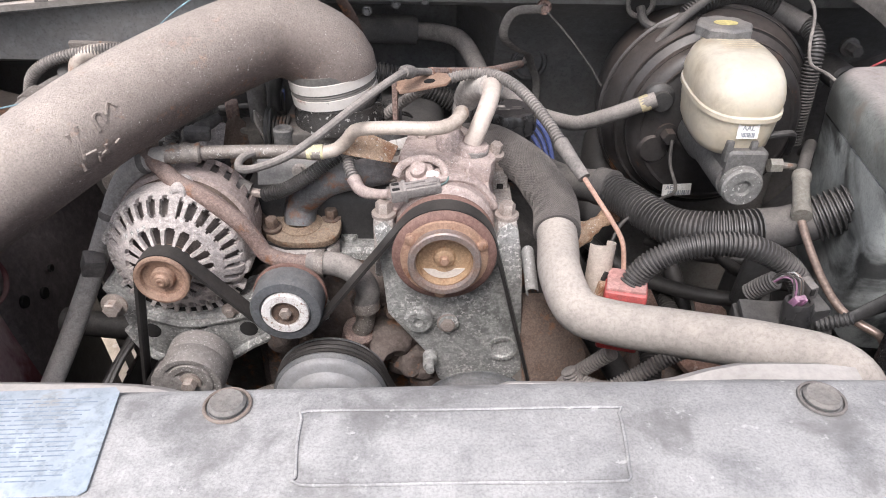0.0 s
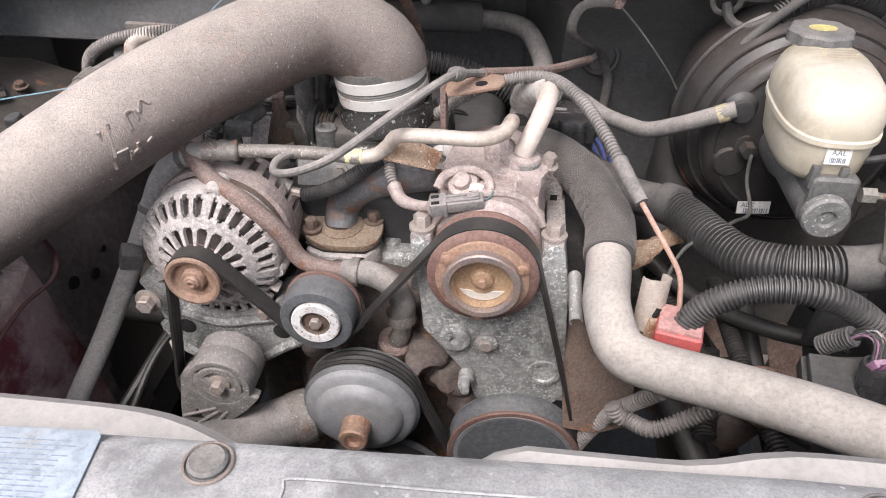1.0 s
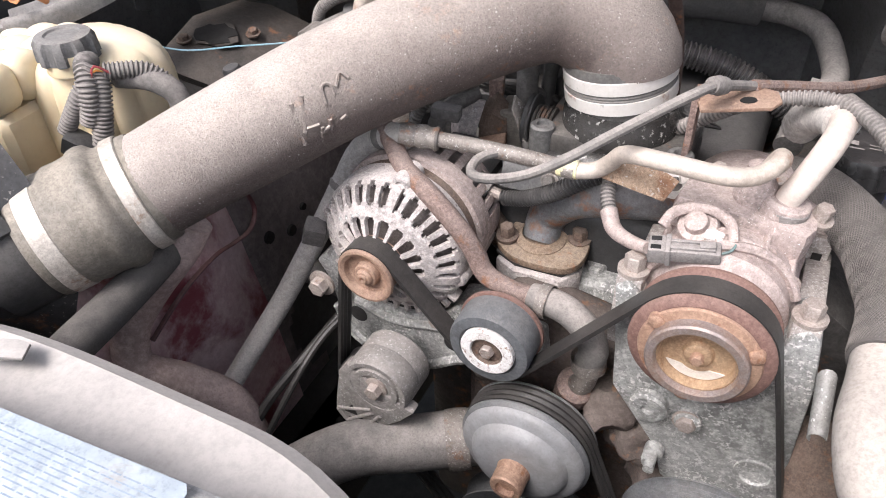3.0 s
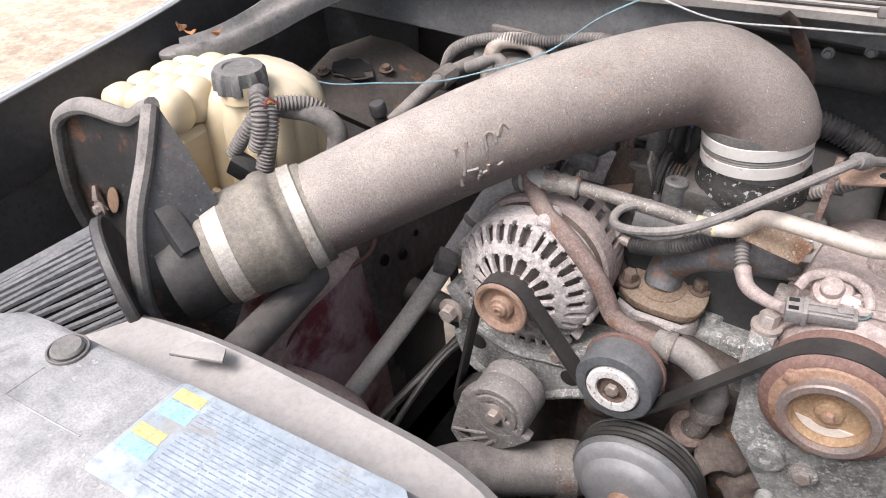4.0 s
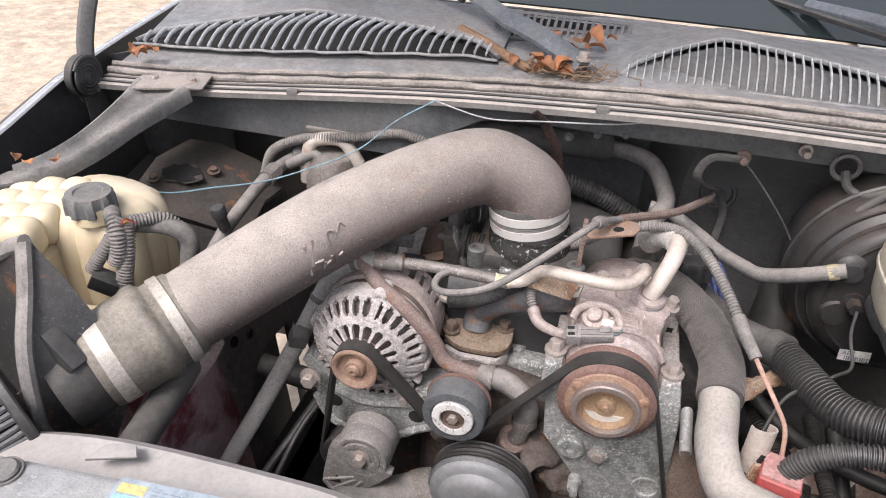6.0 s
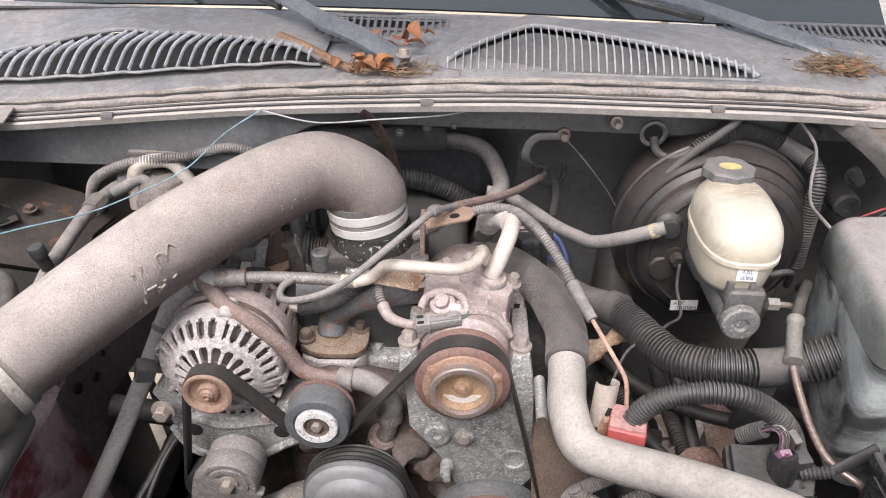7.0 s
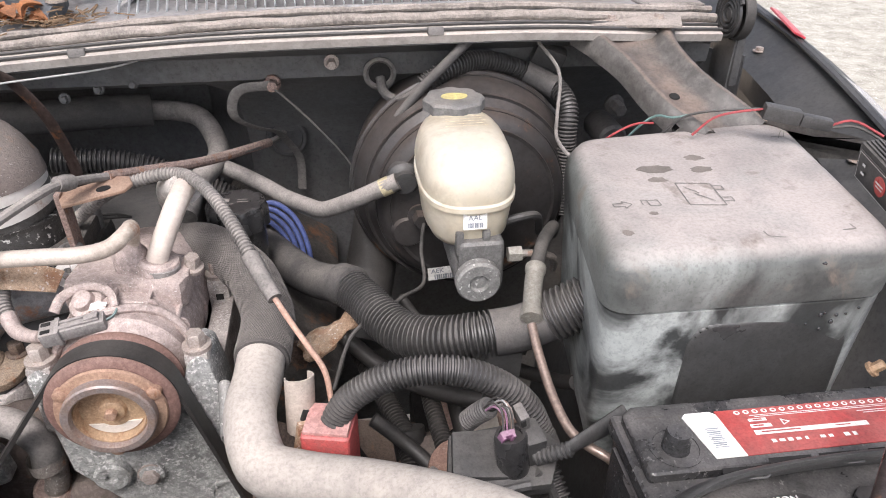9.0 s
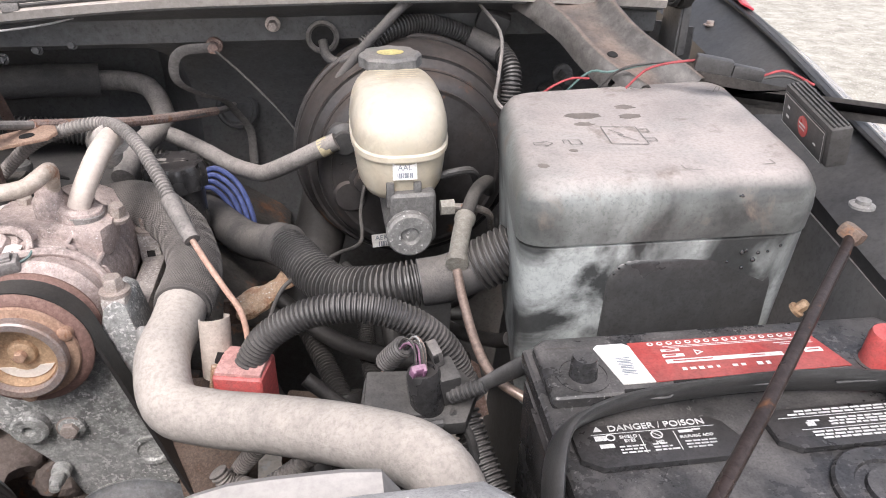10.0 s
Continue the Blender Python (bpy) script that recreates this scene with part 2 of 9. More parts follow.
M["clutch"] = surface("rust_red_clutch", (0.205, 0.12, 0.10), (0.145, 0.078, 0.063), 0.7, metal=0.2, dust=0.3, dust_col=(0.33, 0.245, 0.215), grain=90, bump=0.25)
M["clutch_ring"] = surface("tan_clutch_ring", (0.40, 0.265, 0.19), (0.28, 0.165, 0.12), 0.6, metal=0.3, grain=100, rust=0.08, bump=0.2)
M["clutch_steel"] = surface("dark_clutch_steel", (0.24, 0.21, 0.205), (0.30, 0.20, 0.15), 0.5, metal=0.4, grain=120, bump=0.1)
M["brass"] = surface("dull_brass_recess", (0.42, 0.295, 0.19), (0.29, 0.18, 0.11), 0.5, metal=0.3, grain=100, rust=0.08, bump=0.2)
M["bright"] = surface("bright_steel", (0.74, 0.71, 0.66), (0.55, 0.51, 0.47), 0.4, metal=0.3, grain=140, bump=0.08, mottle=0.3)
M["bolt"] = surface("grimy_bolt_steel", (0.42, 0.37, 0.335), (0.27, 0.22, 0.20), 0.55, metal=0.45, dust=0.4, dust_col=(0.50, 0.43, 0.39), grain=150, rust=0.08, bump=0.2)
M["pulley_paint"] = surface("slate_pulley_paint", (0.25, 0.258, 0.275), (0.20, 0.195, 0.195), 0.55, metal=0.1, dust=0.25, dust_col=(0.40, 0.37, 0.34), grain=30, bump=0.05, mottle=0.3)
M["idler"] = surface("slate_idler_plastic", (0.10, 0.107, 0.115), (0.075, 0.079, 0.084), 0.5, dust=0.25, grain=60, bump=0.06)
M["idler_hub"] = surface("chalky_white_hub", (0.72, 0.71, 0.70), (0.50, 0.45, 0.42), 0.85, grain=180, amount=0.7, speck=0.6, speck_col=(0.22, 0.13, 0.09), bump=0.4)
M["rubber"] = surface("black_rubber", (0.025, 0.024, 0.024), (0.04, 0.038, 0.036), 0.6, dust=0.25, grain=60, bump=0.1)
# darker, less dusty copy of the rubber, for hoses low down
M["low_rubber"] = surface("low_black_rubber", (0.016, 0.0155, 0.0155), (0.028, 0.026, 0.025), 0.5, dust=0.08, grain=60, bump=0.1)
M["belt"] = surface("black_belt", (0.017, 0.016, 0.016), (0.026, 0.024, 0.023), 0.45, dust=0.12, grain=80, bump=0.05)
M["hose"] = surface("dusty_grey_hose", (0.135, 0.127, 0.12), (0.09, 0.084, 0.08), 0.8, dust=0.78, dust_col=(0.40, 0.36, 0.335), grain=50, bump=0.2)
M["hose_pale"] = surface("pale_radiator_hose", (0.27, 0.25, 0.232), (0.17, 0.157, 0.146), 0.8, dust=0.92, dust_col=(0.50, 0.45, 0.405), grain=30, speck=0.1, speck_col=(0.2, 0.19, 0.18), speck_scale=300, bump=0.35, cover=(0.30, 0.60, 0.35), face=(-0.5, 0.9), mottle=0.45)
M["loom"] = surface("dusty_black_conduit", (0.036, 0.035, 0.035), (0.026, 0.025, 0.025), 0.40, dust=0.42, dust_col=(0.32, 0.295, 0.28), grain=70, bump=0.1, face=(0.25, 1.0))
M["tape"] = surface("black_cloth_tape", (0.040, 0.039, 0.040), (0.06, 0.057, 0.056), 0.8, dust=0.4, grain=80, bump=0.3)
M["ac_white"] = surface("chalky_pale_pipe", (0.50, 0.44, 0.39), (0.32, 0.255, 0.20), 0.5, metal=0.15, dust=0.35, dust_col=(0.56, 0.495, 0.45), grain=50, amount=0.8, bump=0.2, rust=0.05, mottle=0.4)
M["ac_steel"] = surface("dull_pipe_steel", (0.235, 0.213, 0.195), (0.13, 0.108, 0.095), 0.5, metal=0.3, dust=0.4, dust_col=(0.36, 0.325, 0.295), rust=0.12, speck=0.25, speck_scale=400, grain=120, bump=0.5)
M["cream"] = surface("yellowed_cream_plastic", (0.74, 0.64, 0.46), (0.64, 0.49, 0.28), 0.4, grain=14, amount=0.7, dust=0.3, dust_col=(0.76, 0.70, 0.61), bump=0.06, trans=0.2, mottle=0.1)
M["cream_white"] = surface("aged_white_reservoir_plastic", (0.545, 0.50, 0.41), (0.44, 0.375, 0.27), 0.42, grain=12, amount=0.7, dust=0.5, dust_col=(0.57, 0.54, 0.495), bump=0.05, trans=0.2, mottle=0.2, stain=(18, 0.50, 0.72, (0.32, 0.265, 0.195)))
M["cap"] = surface("grey_cap_plastic", (0.125, 0.125, 0.125), (0.09, 0.09, 0.09), 0.6, dust=0.5, grain=60, bump=0.1)
M["plastic"] = surface("dull_black_plastic", (0.030, 0.030, 0.031), (0.044, 0.043, 0.042), 0.48, dust=0.35, dust_col=(0.26, 0.24, 0.225), grain=50, bump=0.1, face=(0.3, 1.0))
M["plastic_grey"] = surface("grey_connector_plastic", (0.12, 0.112, 0.108), (0.08, 0.076, 0.072), 0.6, dust=0.55, dust_col=(0.32, 0.285, 0.265), grain=70, bump=0.15, face=(0.2, 1.0))
M["fuse_box"] = surface("chalked_black_plastic_box", (0.04, 0.044, 0.043), (0.27, 0.29, 0.28), 0.38, grain=34, amount=0.9, bias=0.02, dust=0.92, dust_col=(0.42, 0.372, 0.352), bump=0.10, mottle=0.4, cover=(0.28, 0.55, 0.5), face=(0.45, 0.97), smear=0.6, crisp=0.12, stain=(26, 0.58, 0.72, (0.17, 0.14, 0.12)))
M["iron"] = surface("greasy_engine_iron", (0.060, 0.056, 0.052), (0.035, 0.033, 0.031), 0.7, metal=0.2, dust=0.35, rust=0.25, grain=40, bump=0.4)
M["iron_scale"] = surface("scaly_brown_iron", (0.10, 0.077, 0.068), (0.055, 0.043, 0.037), 0.85, dust=0.3, dust_col=(0.26, 0.225, 0.20), rust=0.18, grain=60, bump=0.8, bump_scale=160)
# grimy undersides; also paints the shade in gaps, holes and recesses
M["under"] = surface("black_underside_and_gap_shade", (0.008, 0.0075, 0.0075), (0.014, 0.012, 0.011), 0.85, grain=15, bump=0.2)
M["red"] = surface("faded_red_plastic", (0.46, 0.040, 0.038), (0.36, 0.075, 0.07), 0.45, dust=0.35, dust_col=(0.50, 0.32, 0.30), grain=60, bump=0.08, face=(-0.4, 0.9))
M["copper"] = surface("oxidised_copper_pipe", (0.255, 0.19, 0.16), (0.17, 0.125, 0.105), 0.36, metal=0.4, dust=0.2, dust_col=(0.30, 0.26, 0.235), grain=70, bump=0.15)
M["battery"] = surface("matt_black_battery_case", (0.020, 0.020, 0.022), (0.036, 0.035, 0.034), 0.24, dust=0.5, dust_col=(0.22, 0.205, 0.20), grain=60, bump=0.14, mottle=0.8, face=(0.3, 1.0), cover=(0.42, 0.62, 0.1), speck=0.2, speck_scale=260, speck_col=(0.20, 0.19, 0.185), crisp=0.1)
M["vent_black"] = surface("glossy_black_vent_plastic", (0.018, 0.018, 0.019), (0.030, 0.029, 0.029), 0.25, dust=0.2, dust_col=(0.16, 0.14, 0.135), grain=60, bump=0.08, face=(0.3, 1.0))
M["strap"] = surface("black_moulded_strap", (0.032, 0.032, 0.033), (0.05, 0.049, 0.048), 0.38, dust=0.35, dust_col=(0.20, 0.19, 0.185), grain=60, bump=0.12, face=(0.3, 1.0))
M["label_red"] = surface("worn_red_label", (0.36, 0.032, 0.030), (0.22, 0.035, 0.033), 0.35, grain=60, amount=0.7, dust=0.35, dust_col=(0.40, 0.22, 0.20), bump=0.05)
M["label_white"] = surface("white_label", (0.78, 0.76, 0.73), (0.62, 0.60, 0.57), 0.45, grain=30, amount=0.4, bump=0)
M["print"] = surface("pale_print", (0.56, 0.56, 0.55), (0.40, 0.40, 0.40), 0.6, grain=120, amount=0.7, bump=0)
M["ink"] = surface("dark_ink", (0.20, 0.22, 0.25), (0.30, 0.32, 0.35), 0.6, grain=50, amount=0.6, bump=0)
M["label_print"] = surface("faded_blue_grey_print", (0.22, 0.27, 0.34), (0.30, 0.35, 0.41), 0.5, grain=60, amount=0.7, bump=0)
M["decal"] = surface("silvery_label_film", (0.36, 0.415, 0.47), (0.25, 0.32, 0.40), 0.26, grain=14, amount=0.8, dust=0.35, dust_col=(0.46, 0.46, 0.46), bump=0, stain=(30, 0.60, 0.70, (0.36, 0.33, 0.29)))
M["yellow"] = surface("yellow_print", (0.56, 0.48, 0.20), (0.42, 0.38, 0.24), 0.5, grain=60, amount=0.7, bump=0)
M["cyan"] = surface("pale_blue_print", (0.28, 0.48, 0.58), (0.36, 0.48, 0.55), 0.4, grain=60, amount=0.5, bump=0)
M["leaf"] = surface("dry_orange_leaf", (0.50, 0.205, 0.08), (0.20, 0.095, 0.055), 0.75, grain=160, bump=0.5, per_piece=0.75)
M["straw"] = surface("dry_straw", (0.34, 0.24, 0.15), (0.17, 0.105, 0.065), 0.9, grain=160, amount=1.0, per_piece=0.6)
M["bark"] = surface("dry_twig_bark", (0.27, 0.16, 0.10), (0.16, 0.095, 0.06), 0.9, grain=90, bump=0.5)
M["wire_blue"] = surface("pale_blue_wire", (0.20, 0.38, 0.46), (0.16, 0.20, 0.22), 0.5, grain=40, dust=0.2, bump=0)
M["wire_bright_blue"] = surface("dusty_blue_wire", (0.05, 0.075, 0.23), (0.045, 0.06, 0.15), 0.45, grain=40, dust=0.3, dust_col=(0.20, 0.22, 0.33), bump=0)
M["wire_red"] = surface("red_wire", (0.30, 0.045, 0.05), (0.20, 0.04, 0.045), 0.6, grain=40, bump=0)
M["wire_green"] = surface("dusty_green_wire", (0.10, 0.17, 0.16), (0.08, 0.10, 0.10), 0.5, grain=40, bump=0)
M["wire_purple"] = surface("purple_wire", (0.27, 0.12, 0.22), (0.18, 0.10, 0.15), 0.6, grain=40, dust=0.3, bump=0)
M["orange"] = surface("orange_clip", (0.75, 0.28, 0.05), (0.6, 0.2, 0.05), 0.5, grain=40, bump=0)
M["filter"] = surface("grey_pleated_gauze", (0.12, 0.123, 0.13), (0.08, 0.081, 0.086), 0.7, dust=0.5, dust_col=(0.36, 0.35, 0.35), grain=60, bump=0.5, bump_scale=900)
M["screen"] = surface("grey_perforated_plastic", (0.12, 0.122, 0.127), (0.09, 0.09, 0.095), 0.6, dust=0.3, grain=40, bump=0.05)
# colour of a red reflection seen in the wing's gloss
M["reflected_red"] = surface("red_reflection_colour", (0.50, 0.045, 0.065), (0.42, 0.05, 0.065), 0.35, grain=30, amount=0.5, dust=0.3, dust_col=(0.6, 0.35, 0.35), bump=0)
M["woven"] = surface("woven_black_sleeve", (0.062, 0.058, 0.056), (0.10, 0.092, 0.086), 0.9, grain=150, dust=0.5, dust_col=(0.24, 0.215, 0.20), bump=0.6, bump_scale=800)
M["windings"] = surface("brown_stator_windings", (0.15, 0.125, 0.115), (0.085, 0.07, 0.065), 0.6, grain=160, dust=0.3, bump=0.6, bump_scale=900)
M["thread"] = surface("pale_dusty_thread", (0.14, 0.128, 0.12), (0.09, 0.082, 0.077), 0.9, dust=0.5, dust_col=(0.30, 0.27, 0.25), grain=120, bump=0)
M["panel_brown"] = surface("brown_dusted_dark_panel", (0.15, 0.128, 0.128), (0.10, 0.086, 0.087), 0.6, dust=0.3, dust_col=(0.28, 0.24, 0.23), grain=24, bump=0.15)
M["fold"] = surface("dark_red_fold", (0.10, 0.03, 0.036), (0.05, 0.018, 0.022), 0.5, dust=0.2, grain=40, bump=0.1)
M["hose_plum"] = surface("brownish_rubber_hose", (0.42, 0.325, 0.30), (0.30, 0.22, 0.20), 0.7, dust=0.5, dust_col=(0.52, 0.43, 0.40), grain=40, bump=0.15)
M["red_dusty"] = surface("dusty_pink_lid", (0.46, 0.23, 0.21), (0.33, 0.17, 0.155), 0.75, dust=0.4, dust_col=(0.44, 0.345, 0.325), grain=60, bump=0.1)
M["rust_flake"] = surface("flaking_rust", (0.40, 0.28, 0.19), (0.24, 0.12, 0.06), 0.7, dust=0.3, dust_col=(0.50, 0.44, 0.38), rust=0.35, grain=140, amount=0.9, bump=1.0, bump_scale=300, speck=0.25, speck_scale=300, mottle=0.8)
M["bright_dull"] = surface("dull_plated_steel", (0.36, 0.345, 0.31), (0.26, 0.24, 0.205), 0.42, metal=0.5, dust=0.3, grain=90, bump=0.15)
M["booster"] = surface("dusty_black_booster_paint", (0.021, 0.021, 0.022), (0.034, 0.030, 0.028), 0.38, dust=0.5, dust_col=(0.19, 0.14, 0.115), grain=20, rust=0.08, bump=0.06, face=(0.25, 1.0))
M["yellow_flake"] = surface("peeling_yellow_paint", (0.66, 0.60, 0.36), (0.36, 0.33, 0.26), 0.6, grain=110, amount=1.0, crisp=0.05, bump=0.5)
M["yellow_dull"] = surface("faded_yellow_band", (0.42, 0.36, 0.22), (0.3, 0.26, 0.18), 0.7, grain=60, bump=0.1)
M["cast"] = surface("grey_cast_metal", (0.145, 0.143, 0.140), (0.095, 0.094, 0.092), 0.5, metal=0.3, dust=0.35, dust_col=(0.28, 0.26, 0.24), grain=60, bump=0.3)
M["cast_light"] = surface("pale_machined_metal", (0.22, 0.22, 0.215), (0.15, 0.15, 0.145), 0.6, metal=0.3, dust=0.3, grain=60, speck=0.2, bump=0.3)
M["print_faint"] = surface("faint_moulded_print", (0.62, 0.52, 0.38), (0.55, 0.48, 0.36), 0.6, grain=50, bump=0)
M["wire_blue_dust"] = surface("dusty_pale_wire", (0.36, 0.36, 0.36), (0.25, 0.24, 0.24), 0.6, grain=40, bump=0)
M["scrap"] = surface("pinkish_brown_scrap", (0.24, 0.15, 0.118), (0.16, 0.092, 0.07), 0.9, grain=70, speck=0.3, speck_col=(0.40, 0.32, 0.28), bump=0.4)
M["scrap_pale"] = surface("pale_pinkish_scrap", (0.46, 0.33, 0.28), (0.30, 0.19, 0.15), 0.9, grain=70, speck=0.3, speck_col=(0.60, 0.50, 0.45), bump=0.4)
M["fuse_box_side"] = surface("stained_black_box_side", (0.040, 0.042, 0.042), (0.42, 0.445, 0.435), 0.40, grain=34, amount=0.9, bias=-0.03, dust=0.1, dust_col=(0.34, 0.33, 0.31), bump=0.08, mottle=0.3, smear=1.0, crisp=0.07)
M["wet"] = surface("dark_water_drop", (0.02, 0.02, 0.021), (0.03, 0.03, 0.03), 0.06, grain=40, bump=0, coat=1.0)
M["lid_mark"] = surface("dark_dried_mark", (0.105, 0.092, 0.082), (0.22, 0.19, 0.17), 0.7, grain=120, bump=0)
M["mount_steel"] = surface("brown_dusted_dark_steel", (0.045, 0.040, 0.037), (0.030, 0.027, 0.026), 0.6, dust=0.35, dust_col=(0.17, 0.135, 0.11), grain=40, rust=0.15, bump=0.3, face=(0.5, 1.0))
M["print_dark"] = surface("dark_moulded_line", (0.15, 0.14, 0.132), (0.19, 0.175, 0.165), 0.7, grain=50, bump=0)
M["stain"] = surface("brown_oil_stain", (0.17, 0.135, 0.115), (0.24, 0.20, 0.175), 0.5, grain=60, bump=0)
M["coil"] = surface("dusty_olive_grey_moulding", (0.20, 0.18, 0.155), (0.14, 0.125, 0.11), 0.6, dust=0.6, dust_col=(0.40, 0.36, 0.32), grain=60, bump=0.2, face=(-0.2, 0.9))
M["rod"] = surface("dark_rusty_rod", (0.050, 0.034, 0.030), (0.03, 0.022, 0.02), 0.32, metal=0.4, grain=60, rust=0.12, bump=0.1)
M["decal_dark"] = surface("glossy_pale_decal", (0.44, 0.44, 0.47), (0.22, 0.22, 0.25), 0.18, grain=30, amount=0.9, bump=0)
glass = bpy.data.materials.new("windscreen_glass")
glass.use_nodes = True
gb = glass.node_tree.nodes["Principled BSDF"]
gb.inputs["Base Color"].default_value, gb.inputs["Roughness"].default_value = (0.03, 0.04, 0.04, 1), 0.05
gb.inputs["Coat Weight"].default_value = 1.0
M["glass"] = glass


# ---- builders ----
def origin_of(ob):
    return Vector(ob["base"]) if "base" in ob else origin_of(ob.parent)


def finish(name, bm, material, sharp=35):
    me = bpy.data.meshes.new(name)
    bmesh.ops.recalc_face_normals(bm, faces=bm.faces)
    for f in bm.faces:
        f.smooth = True
    bm.to_mesh(me)
    bm.free()
    me.set_sharp_from_angle(angle=radians(sharp))
    me.materials.append(M[material])
    return me


def thing(name, base, label, category, group="", kind=""):
    ob = new(name)
    ob.location = base
    ob.empty_display_size = 0.02
    ob["base"] = tuple(base)
    return tagged(ob, label, category, group, kind)


def solo(name, bm, material, label, category, group="", kind="", base=None, sharp=35):
    """A thing that is one mesh."""
    base = Vector(base) if base else sum((v.co for v in bm.verts), Vector()) / len(bm.verts)
    bmesh.ops.translate(bm, verts=bm.verts, vec=-base)
    ob = new(name, finish(name, bm, material, sharp))
    ob.location = base
    ob["base"] = tuple(base)
    return tagged(ob, label, category, group, kind)


def part(name, bm, material, parent, label="", sharp=35):
    bmesh.ops.translate(bm, verts=bm.verts, vec=-origin_of(parent))
    ob = new(name, finish(name, bm, material, sharp))
    ob.parent = parent
    return tagged(ob, label)


def smooth_line(pts, step):
    """Points every step metres along a smooth curve through pts."""
    p = [Vector(q) for q in pts]
    p = [p[0] * 2 - p[1]] + p + [p[-1] * 2 - p[-2]]
    dense = []
    for i in range(1, len(p) - 2):
        a, b, c, d = p[i - 1:i + 3]
        n = max(4, int((c - b).length / 0.004))
        for k in range(n):
            t = k / n
            dense.append(0.5 * (2 * b + (c - a) * t + (2 * a - 5 * b + 4 * c - d) * t * t + (3 * b - a - 3 * c + d) * t ** 3))
    dense.append(p[-2])
    out, left = [dense[0]], step
    for a, b in zip(dense, dense[1:]):
        d = (b - a).length
        while left <= d and d > 0:
            out.append(a.lerp(b, left / d))
            a, d, left = out[-1], d - left, step
        left -= d
    if (out[-1] - dense[-1]).length > step * 0.3:
        out.append(dense[-1])
    return out


def sweep(pts, radius, step=0.008, seg=12, bm=None, squash=1.0, flat=None, cap=True):
    """A tube along a smooth curve; radius is a number or a function of (index, metres along, share along)."""
    bm = bm or bmesh.new()
    line = smooth_line(pts, step)
    total, along, rings = (len(line) - 1) * step, 0.0, []
    side = None
    for i, p in enumerate(line):
        d = (line[min(i + 1, len(line) - 1)] - line[max(i - 1, 0)]).normalized()
        if side is None:
            side = Vector(flat) if flat else d.orthogonal()
        side = (side - d * side.dot(d)).normalized()
        up = d.cross(side)
        r = radius(i, i * step, i / max(1, len(line) - 1)) if callable(radius) else radius
        rings.append([bm.verts.new(p + side * math.cos(a) * r + up * math.sin(a) * r * squash)
                      for a in (2 * math.pi * k / seg for k in range(seg))])
    for a, b in zip(rings, rings[1:]):
        for k in range(seg):
            bm.faces.new((a[k], a[(k + 1) % seg], b[(k + 1) % seg], b[k]))
    if cap:
        bm.faces.new(rings[0][::-1]), bm.faces.new(rings[-1])
    return bm


def ribbed(r, pitch):
    """The radius of split conduit: a square wave along it."""
    return lambda i, s, f: r * (1.0 if i % 4 in (1, 2) else 0.80)


def conduit(pts, r, pitch=0.0042, bm=None, seg=14):
    return sweep(pts, ribbed(r, pitch), pitch / 4, seg, bm)


def lathe(profile, m, seg=40, bm=None, cap=True):
    """Revolves (radius, height) about the local z of m."""
    bm = bm or bmesh.new()
    rings = []
    for r, h in profile:
        if r < 1e-5:
            rings.append([bm.verts.new(m @ Vector((0, 0, h)))])
        else:
            rings.append([bm.verts.new(m @ Vector((r * math.cos(a), r * math.sin(a), h))) for a in (2 * math.pi * k / seg for k in range(seg))])
    for a, b in zip(rings, rings[1:]):
        for k in range(seg):
            j = (k + 1) % seg
            if len(a) == 1 and len(b) == 1:
                continue
            if len(a) == 1:
                bm.faces.new((a[0], b[j], b[k]))
            elif len(b) == 1:
                bm.faces.new((a[k], a[j], b[0]))
            else:
                bm.faces.new((a[k], a[j], b[j], b[k]))
    if cap:
        for ring, flip in ((rings[0], True), (rings[-1], False)):
            if len(ring) > 2:
                bm.faces.new(ring[::-1] if flip else ring)
    return bm


def rbox(size, m, bevel=0.003, bm=None, seg=2):
    bm2 = bmesh.new()
    bmesh.ops.create_cube(bm2, size=1)
    bmesh.ops.scale(bm2, vec=size, verts=bm2.verts)
    if bevel:
        bmesh.ops.bevel(bm2, geom=bm2.edges, offset=bevel, segments=seg, profile=0.6, affect="EDGES")
    bmesh.ops.transform(bm2, matrix=m, verts=bm2.verts)
    return join(bm, bm2)


def join(bm, bm2):
    if bm is None:
        return bm2
    me = bpy.data.meshes.new("joined")
    bm2.to_mesh(me)
    bm2.free()
    bm.from_mesh(me)
    bpy.data.meshes.remove(me)
    return bm


def slab(outline, thick, m, bevel=0.002, bm=None, seg=2):
    """A plate with the given (x, y) outline, from z = 0 to thick in m."""
    bm2 = bmesh.new()
    face = bm2.faces.new([bm2.verts.new((x, y, 0)) for x, y in outline])
    top = bmesh.ops.extrude_face_region(bm2, geom=[face])
    bmesh.ops.translate(bm2, verts=[v for v in top["geom"] if isinstance(v, bmesh.types.BMVert)], vec=(0, 0, thick))
    bmesh.ops.recalc_face_normals(bm2, faces=bm2.faces)
    if bevel:
        bmesh.ops.bevel(bm2, geom=bm2.edges, offset=bevel, segments=seg, profile=0.6, affect="EDGES")
    bmesh.ops.transform(bm2, matrix=m, verts=bm2.verts)
    return join(bm, bm2)


